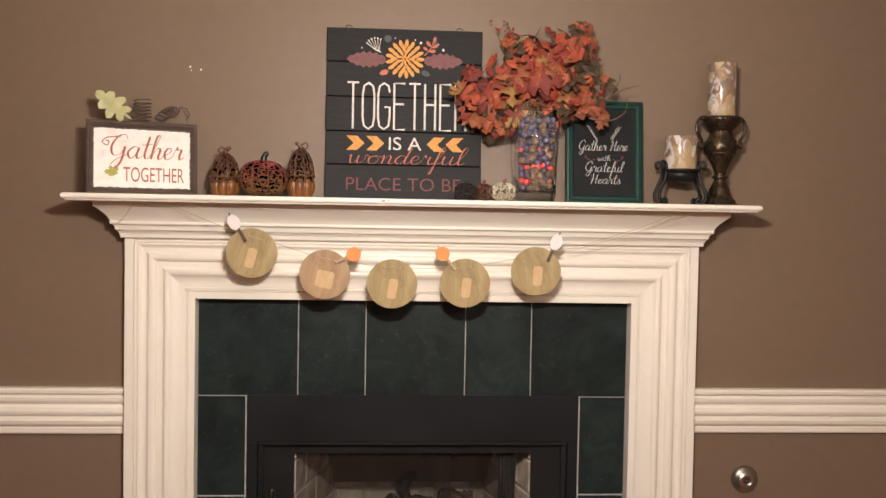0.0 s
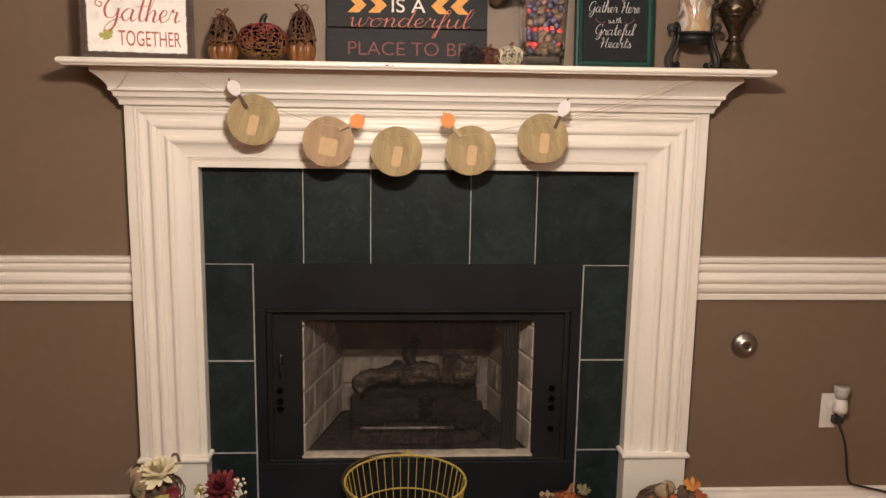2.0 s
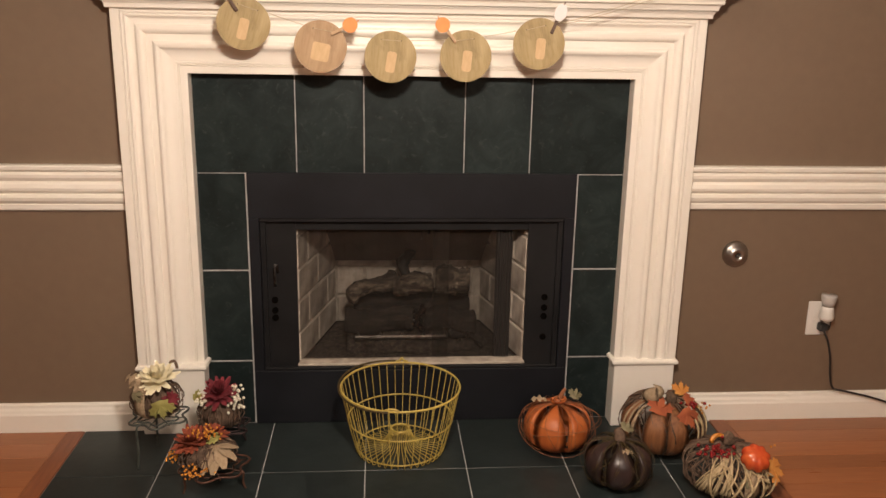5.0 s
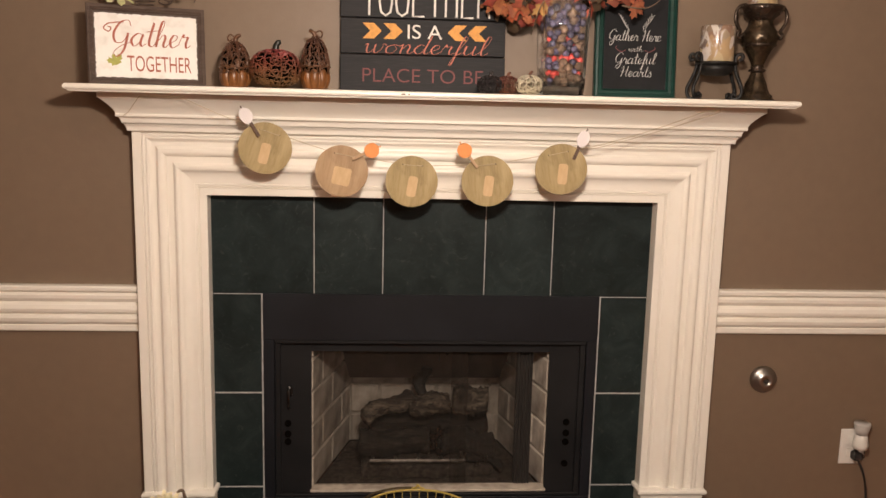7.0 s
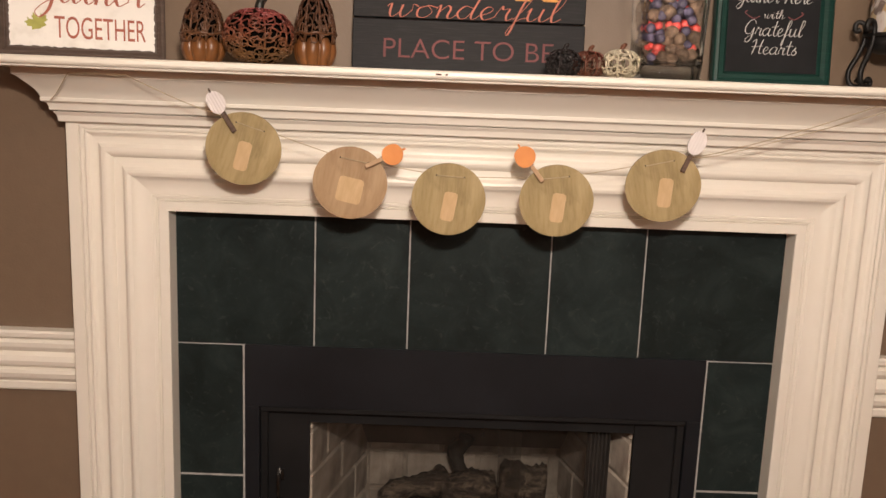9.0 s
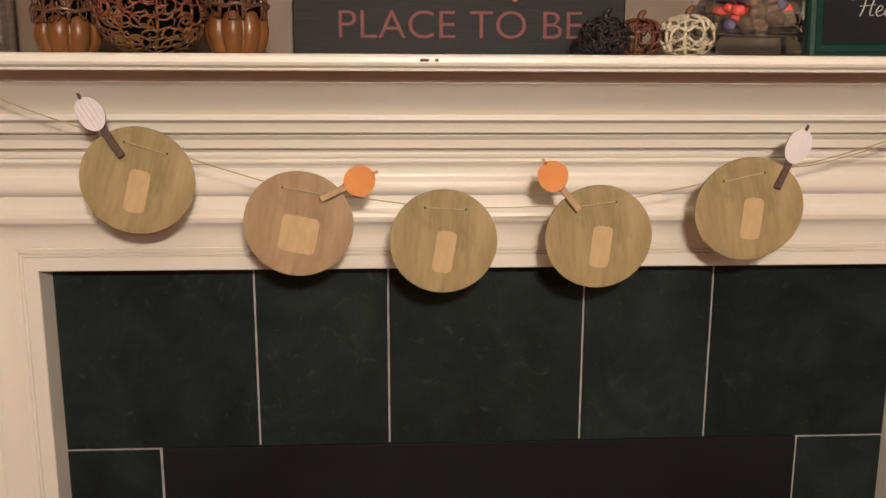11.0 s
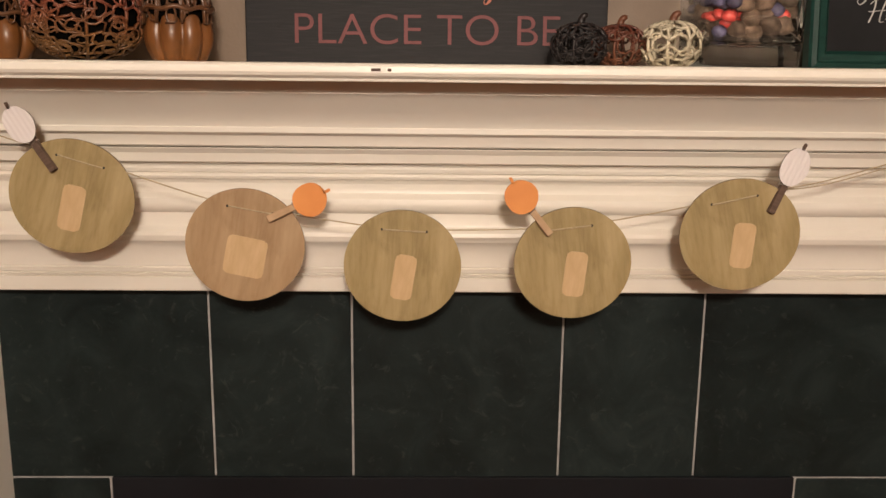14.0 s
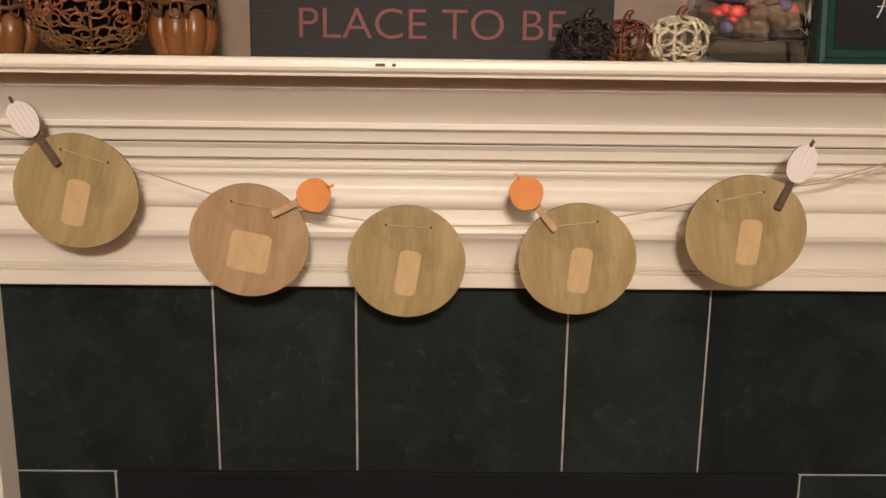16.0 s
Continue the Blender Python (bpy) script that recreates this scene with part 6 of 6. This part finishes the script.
part("stem", tube(bezier([(0, 0, H - 0.01), (0.004, 0, H + 0.018), (0.014, 0, H + 0.040), (0.020, 0, H + 0.048)], 5), 0.008, 8, taper=[1.1 - 0.5 * i / 15 for i in range(16)]), ORANGE_WIRE, op, "", True)
part("knot", tube([(0.022 * math.cos(i * 0.9), 0.014 * math.sin(i * 0.9), H + 0.002 + 0.001 * i) for i in range(16)], 0.004, 5), ORANGE_STRIP, op, "", True)
part("tendril", tube(bezier([(0, -0.01, H), (-0.02, -0.02, H + 0.02), (-0.008, -0.02, H + 0.032), (0.002, -0.02, H + 0.018), (-0.014, -0.02, H + 0.012)], 5), 0.0016, 5), ORANGE_WIRE, op, "", True)
set_leaf(op, M_SAGE, (0.046, -0.02, H + 0.030), (0.1, -1, 0.5), 0.4, 1.0, "faded sage-brown leaf")
set_leaf(op, M_TAN, (-0.060, 0.0, H + 0.018), (0, -0.5, 1), 0.1, 0.6)

# dark brown strip pumpkin
dp = thing("strip_pumpkin", "dark brown lacquered strip pumpkin lying open on the hearth", "decorative pumpkin", (0.582, 2.178, 0.0), "pumpkins on the hearth")
R, H = 0.096, 0.140
for i in range(6):
    part("strip", band(2 * math.pi * i / 6 - 1.75, R, H, 0.086, 0.0), DARK_STRIP, dp, "", True)
for bm in vine(R * 0.94, H, 26, 0.0011, 14, 1.3, 0.0):
    part("wire", bm, WORN, dp, "", True)
for bm in vine(R, H * 1.02, 34, 0.0007, 141, 1.6, 0.006):
    part("wire", bm, WORN, dp, "", True)
part("stem", tube(bezier([(0, 0, H - 0.012), (0.002, 0.004, H + 0.012), (-0.004, 0.010, H + 0.030)], 5), 0.016, 9, taper=[1.2 - 0.4 * i / 10 for i in range(11)]), TWIG, dp, "", True)
set_leaf(dp, M_SAGE, (0.012, -0.012, H + 0.040), (0.0, -0.8, 1), 0.7, 0.95)
set_leaf(dp, M_TAN, (0.006, -0.058, H - 0.006), (0, -0.35, 1), 0.0, 0.5)

# chestnut pumpkin with leaves, in front of the plinth
bp = thing("twig_pumpkin", "chestnut bark and vine pumpkin dressed with felt leaves", "decorative pumpkin", (0.780, 2.386, 0.0), "pumpkins on the hearth")
R, H = 0.130, 0.178
for i, w in ((-2.06, .072), (-1.50, .068), (-0.15, .06), (0.9, .06), (2.1, .06), (-3.0, .06)):
    part("bark_strip", band(i, R, H, w, 0.0), BROWN_STRIP, bp, "", True)
for bm in vine(R, H, 46, 0.0022, 24, 0.5, -0.004):
    part("vine", bm, TWIG, bp, "", True)
for i in range(9):
    part("raffia", band(-0.95 + i * 0.16 + 0.04 * math.sin(i * 5), R, H, 0.011, 0.005, -0.9 + 0.3 * math.sin(i * 3), 1.45, twist=0.25 * math.sin(i * 2.2)), STRAW, bp, "", True)
for i in range(3):
    part("raffia", band(-2.95 + i * 0.16, R, H, 0.013, 0.004, 0.1, 1.45), BURLAP, bp, "", True)
part("burlap_bow", band(-2.5, 0.048, 0.05, 0.060, 0.0), BURLAP, bp, "tan burlap wrap", True).location = (-0.030, -0.02, H - 0.010)
part("burlap_bow", band(-0.7, 0.040, 0.045, 0.050, 0.0), BURLAP, bp, "", True).location = (-0.045, 0.0, H - 0.006)
part("pine_cone", lathe([(0.0, 0), (0.014, 0.004), (0.019, 0.014), (0.016, 0.026), (0.008, 0.036), (0.0, 0.040)], 20, 7, 0.25), CONE, bp, "", True).location = (0.010, -0.035, H - 0.012)
set_leaf(bp, M_RUST, (-0.046, -0.092, H - 0.006), (-0.2, -0.9, 0.9), 0.3, 1.30, "rust-red felt leaf")
set_leaf(bp, M_RUST, (0.036, -0.100, H - 0.014), (0.3, -1, 0.7), 2.7, 1.45, "rust-red felt leaf")
set_leaf(bp, M_RUST, (0.052, -0.062, H + 0.010), (0.2, -0.8, 1), 1.4, 0.9)
set_leaf(bp, M_GOLD, (0.050, -0.010, H + 0.014), (0.1, -1, 0.5), 0.2, 0.95, "golden felt leaf")
cluster(bp, B_RED, (0.070, -0.075, H + 0.006), 10, (0.012, 0.010, 0.008), 2)
cluster(bp, B_GOLD, (0.098, -0.070, H - 0.004), 9, (0.012, 0.010, 0.012), 3)

# raffia and vine pumpkin
sp = thing("raffia_pumpkin", "vine pumpkin tied with pale raffia, berries and a mini pumpkin", "decorative pumpkin", (0.894, 2.140, 0.0), "pumpkins on the hearth")
R, H = 0.124, 0.135
for bm in vine(R, H, 70, 0.0018, 34, 0.9, 0.0):
    part("vine", bm, TWIG, sp, "", True)
for i in range(16):
    part("raffia", band(-2.95 + i * 0.075 + 0.06 * math.sin(i * 7), R, H, 0.0045 + 0.003 * (i % 3), 0.006 + 0.004 * (i % 2), -1.0 + 0.7 * math.sin(i * 3), 1.42, twist=0.9 - 0.06 * i), STRAW, sp, "", True)
for i in range(8):
    part("raffia", band(-1.05 + i * 0.10, R, H, 0.0055, 0.007, -0.2 + 0.3 * math.sin(i * 3), 1.42, twist=-0.4), STRAW, sp, "", True)
for i in range(18):
    part("raffia", band(-2.35 + i * 0.085 + 0.07 * math.sin(i * 5), R, H, 0.004 + 0.002 * (i % 3), 0.012 + 0.005 * (i % 3), -0.1 + 0.5 * math.sin(i * 2.3), 1.35, twist=0.7 * math.sin(i * 1.7)), STRAW, sp, "pale raffia strand", True)
part("burlap_ribbon", band(-1.42, R, H, 0.046, 0.007, -1.2, 1.3), BURLAP, sp, "tan burlap ribbon tail", True)
part("burlap_ribbon", band(-0.55, R, H, 0.040, 0.006, -1.2, 1.2), BURLAP, sp, "", True)
bm = bmesh.new()
rows = []
for j in range(13):
    e = -1.5 + 3.0 * j / 12
    rows.append([pumpkin_point(2 * math.pi * i / 40, e, 0.041, 0.058, 8, 0.30) for i in range(40)])
mp = part("mini_pumpkin", strip(rows, True, True), two_tone("glossy_orange_gourd", (0.50, 0.055, 0.018), (0.60, 0.12, 0.03), 30, 0.22), sp, "glossy orange mini pumpkin", True)
mp.matrix_basis = Matrix.Translation((0.032, -0.080, H - 0.012)) @ Matrix.Rotation(radians(35), 4, "X")
set_leaf(sp, M_GOLD, (0.088, -0.092, H - 0.022), (0.5, -1, 0.9), 2.2, 1.3, "golden felt leaf")
set_leaf(sp, M_SAGE, (0.000, -0.125, H - 0.040), (0, -1, 0.7), 3.0, 0.9)
cluster(sp, B_RED, (-0.050, -0.040, H + 0.004), 40, (0.034, 0.012, 0.008), 6)
cluster(sp, B_GOLD, (0.090, -0.030, H - 0.010), 10, (0.020, 0.02, 0.014), 7)
part("pine_cone", lathe([(0.0, 0), (0.016, 0.004), (0.022, 0.016), (0.018, 0.030), (0.008, 0.042), (0.0, 0.046)], 20, 7, 0.25), CONE, sp, "", True).location = (0.0, 0.015, H - 0.008)
part("dried_slice", tube([(0.020 * math.cos(a), 0.006 * math.sin(a), 0.020 * math.sin(a)) for a in (math.pi * i / 12 for i in range(13))], 0.007, 8), GOLDBEAD, sp, "golden curved slice", True).location = (-0.030, 0.010, H + 0.004)

# three small flower pumpkins on wire stands
STAND_GREY = two_tone("grey_green_wire", (0.055, 0.062, 0.055), (0.10, 0.11, 0.095), 50, 0.45, 0.3)
STAND_BROWN = two_tone("rust_brown_wire", (0.060, 0.026, 0.017), (0.12, 0.055, 0.035), 50, 0.5, 0.3)
STAND_DARK = two_tone("dark_plum_wire", (0.028, 0.016, 0.016), (0.055, 0.033, 0.032), 50, 0.5, 0.3)


def wire_stand(place, r, h, mat, label, turn, wire=0.0035):
    ob = thing("wire_stand", label, "plant stand", place, "wire stands on the hearth")
    ob.rotation_euler = (0, 0, radians(turn))
    pts = [((r + 0.012 * math.cos(6 * a)) * math.cos(a), (r + 0.012 * math.cos(6 * a)) * math.sin(a), h) for a in (2 * math.pi * i / 72 for i in range(72))]
    part("leaf_shaped_hoop", tube(pts, wire, 6, closed=True), mat, ob, "", True)
    part("inner_hoop", tube([(x * 0.72, y * 0.72, z) for x, y, z in pts], wire * 0.8, 5, closed=True), mat, ob, "", True)
    for i in range(4):
        a = math.pi / 4 * i
        part("cross_wire", tube([(r * math.cos(a), r * math.sin(a), h - 0.001), (-r * math.cos(a), -r * math.sin(a), h - 0.001)], wire * 0.6, 5), mat, ob, "", True)
    for i in range(3):
        a = 2 * math.pi * i / 3 + 0.3
        c, s = math.cos(a), math.sin(a)
        part("leg", tube(bezier([(r * 0.9 * c, r * 0.9 * s, h), (r * 1.06 * c, r * 1.06 * s, h * 0.9), (r * 1.04 * c, r * 1.04 * s, h * 0.4), (r * 1.12 * c, r * 1.12 * s, wire)], 5), wire, 6), mat, ob, "", True)
    return ob


wire_stand((-0.765, 2.375, 0.0), 0.078, 0.142, STAND_GREY, "tall grey-green wire plant stand on the hearth", 215)
wire_stand((-0.588, 2.415, 0.0), 0.074, 0.085, STAND_DARK, "low dark plum wire plant stand on the hearth", 30)
wire_stand((-0.580, 2.228, 0.0), 0.088, 0.058, STAND_BROWN, "low rust-brown wire plant stand on the hearth", 200)


def petal(length, width, cup, mat_name="petal"):
    bm = bmesh.new()
    rows = []
    for j in range(7):
        t = j / 6
        w = width * math.sin(math.pi * (0.12 + 0.80 * t)) ** 0.8
        rows.append([(q * w, -length * t, cup * length * t * t + 0.25 * cup * w * abs(q) * 2) for q in (-.5, -.25, 0, .25, .5)])
    return strip(rows, bm=bm)


def flower(parent, name, c, size, layers, mat, label, seed, tilt=(0, 0, 0)):
    rng = random.Random(seed)
    meshes = []
    for L in range(3):
        o = put("petal", petal(size * (1 - 0.20 * L), size * 0.31, 0.16 + 0.24 * L), mat, None, "", True)
        meshes.append(o.data)
        bpy.data.objects.remove(o)
    core = part(name, lathe([(0.0, 0), (size * 0.09, 0.0), (size * 0.11, size * 0.06), (size * 0.06, size * 0.12), (0, size * 0.14)], 14), mat, parent, label, True)
    core.location, core.rotation_euler = c, tilt
    for L in range(layers):
        n = 18 - 2 * L
        for i in range(n):
            o = new("petal", meshes[min(L, 2)])
            o.parent = core
            o.matrix_basis = Matrix.Rotation(2 * math.pi * (i + 0.5 * (L % 2)) / n + rng.uniform(-.2, .2), 4, "Z") @ Matrix.Rotation(0.06 - 0.20 * L + rng.uniform(-.13, .13), 4, "X") @ Matrix.Translation((0, 0, 0.003 * L)) @ Matrix.Scale(rng.uniform(0.8, 1.12), 4)
    return core


CREAM_PETAL = two_tone("cream_fabric_petal", (0.72, 0.64, 0.40), (0.80, 0.75, 0.58), 40, 0.8)
WINE_PETAL = two_tone("burgundy_fabric_petal", (0.115, 0.010, 0.018), (0.20, 0.022, 0.030), 40, 0.8)
RUST_PETAL = two_tone("rust_fabric_petal", (0.17, 0.030, 0.016), (0.29, 0.066, 0.026), 40, 0.8)
OLIVE = two_tone("yellow_olive_leaf", (0.22, 0.20, 0.05), (0.36, 0.33, 0.11), 40, 0.8)
CREAM_BUD = bead_mesh("bud", 0.0046, two_tone("cream_bud", (0.68, 0.63, 0.50), (0.76, 0.72, 0.60), 60, 0.8))
M_OLIVE = leaf_mesh("leaf", maple_outline(0.034, 5, 0.5), 0.25, OLIVE)


def twig_ball(place, R, H, label, seed, n=44, mat=None):
    ob = thing("flower_pumpkin", label, "decorative pumpkin", place, "flower pumpkins on the hearth")
    for bm in vine(R, H, n, 0.0019, seed, 0.45):
        part("vine", bm, mat or TWIG, ob, "", True)
    rows = [[pumpkin_point(2 * math.pi * i / 24, -1.45 + 2.9 * j / 8, R * 0.86, H * 0.94, 8, 0.0) for i in range(24)] for j in range(9)]
    bm = strip(rows, True, True)
    bmesh.ops.translate(bm, verts=bm.verts, vec=(0, 0, H * 0.02))
    part("core", bm, TWIG, ob, "", True)
    return ob


w1 = twig_ball((-0.768, 2.375, 0.1465), 0.070, 0.105, "vine pumpkin with a cream flower and olive leaf on a stand", 51)
flower(w1, "cream_flower", (0.014, -0.026, 0.126), 0.060, 4, CREAM_PETAL, "large cream fabric flower", 1, (radians(24), 0, 0))
flower(w1, "small_flower", (0.052, -0.050, 0.072), 0.026, 2, WINE_PETAL, "small burgundy flower", 2, (radians(70), 0, radians(30)))
set_leaf(w1, M_OLIVE, (0.028, -0.078, 0.068), (0.1, -1, 0.2), 2.9, 1.45, "yellow-olive leaf")
set_leaf(w1, M_SAGE, (-0.048, -0.058, 0.092), (-0.4, -0.8, 0.6), 1.2, 1.1)
set_leaf(w1, M_SAGE, (-0.058, -0.020, 0.118), (-0.3, -0.6, 0.8), 1.5, 1.0)
set_leaf(w1, M_TAN, (-0.040, -0.050, 0.112), (-0.3, -0.8, 0.6), 0.4, 0.9, "tan burlap leaf")
set_leaf(w1, M_TAN, (-0.058, -0.030, 0.132), (-0.3, -0.6, 0.8), 0.1, 0.8)
part("burlap_ribbon", band(-2.05, 0.070, 0.105, 0.034, 0.004, -1.2, 0.9), BURLAP, w1, "pale burlap ribbon tail", True)
part("twig", tube(bezier([(0.035, 0, 0.13), (0.046, 0, 0.165), (0.060, -0.005, 0.172), (0.066, -0.005, 0.150)], 5), 0.0045, 6), STEMWOOD, w1, "", True)
w2 = twig_ball((-0.592, 2.412, 0.0895), 0.066, 0.098, "vine pumpkin with a burgundy flower and cream buds on a stand", 52)
flower(w2, "burgundy_flower", (0.006, -0.026, 0.116), 0.056, 4, WINE_PETAL, "burgundy fabric flower", 3, (radians(30), 0, 0))
for c, n, sd in (((-0.048, -0.044, 0.104), 20, 4), ((0.056, -0.050, 0.092), 24, 5), ((0.058, -0.030, 0.124), 16, 6)):
    cluster(w2, CREAM_BUD, c, n, (0.010, 0.008, 0.012), sd)
set_leaf(w2, M_OLIVE, (-0.070, -0.018, 0.100), (-0.3, -0.8, 0.5), 1.0, 0.85)
w3 = twig_ball((-0.598, 2.226, 0.0625), 0.080, 0.075, "vine pumpkin with rust flower and burlap bow on a stand", 53)
flower(w3, "rust_flower", (-0.038, -0.014, 0.078), 0.056, 3, RUST_PETAL, "rust-red fabric flower", 7, (radians(18), 0, 0))
flower(w3, "rust_flower", (0.018, 0.014, 0.086), 0.040, 3, RUST_PETAL, "rust-red fabric flower", 17, (radians(10), radians(14), 0))
set_leaf(w3, M_OLIVE, (0.030, -0.020, 0.090), (0.2, -0.6, 1), -0.8, 0.9)
for ang, tip, ln in ((200, 48, 0.078), (235, 58, 0.085), (265, 62, 0.080), (300, 50, 0.070), (340, 30, 0.066), (20, 5, 0.060), (150, 20, 0.050)):
    bow = part("burlap_bow", petal(ln, 0.034, -0.22), BURLAP, w3, "tan burlap bow", True)
    bow.matrix_basis = Matrix.Translation((0.036, -0.040, 0.078)) @ Matrix.Rotation(radians(ang + 90), 4, "Z") @ Matrix.Rotation(radians(tip * 0.55), 4, "X")
cluster(w3, B_GOLD, (0.002, -0.030, 0.110), 44, (0.020, 0.012, 0.010), 8)
cluster(w3, B_GOLD, (-0.082, -0.040, 0.050), 26, (0.010, 0.008, 0.010), 9)
cluster(w3, B_GOLD, (-0.020, -0.088, 0.026), 40, (0.022, 0.008, 0.009), 10)

# ---- floor boards beside the hearth ----
rng = random.Random(77)
for xa, xb in ((ROOM_X0, -1.109), (1.067, ROOM_X1)):
    y = 2.559
    while y > 1.2:
        y0 = y - 0.0826
        x = xa
        while x < xb - 0.01:
            x1 = min(xb, x + rng.uniform(0.45, 1.1))
            if xb - x1 < 0.12:
                x1 = xb
            part("plank", box(x + 0.0004, x1 - 0.0004, y0 + 0.0005, y - 0.0005, -0.0055, 0.0005, 0.0007), OAK, floor)
            x = x1
        y = y0

# ---- small marks ----
marks = thing("wall_marks", "two small white specks on the wall", "wall mark", (-0.687, WALL_Y, 1.826))
for x, z, r in ((0, 0.002, 0.0032), (0.003, -0.008, 0.002), (0.031, -0.006, 0.003)):
    bm = lathe([(0.0, 0.0012), (r * 0.7, 0.001), (r, 0.0)], 9)
    bmesh.ops.rotate(bm, verts=bm.verts, cent=(0, 0, 0), matrix=Matrix.Rotation(radians(90), 3, "X"))
    part("speck", bm, WHITE, marks).location = (x, 0, z)
for x, w in ((-0.103, 0.0045), (-0.096, 0.003), (-0.089, 0.0022), (-0.108, 0.0015)):
    part("paint_chip", box(x - w, x + w, 2.3742, 2.3765, 1.4320, 1.4352, 0.0004), PEG_DARK if x != -0.096 else WHITE, mantel, "chipped paint showing dark wood")
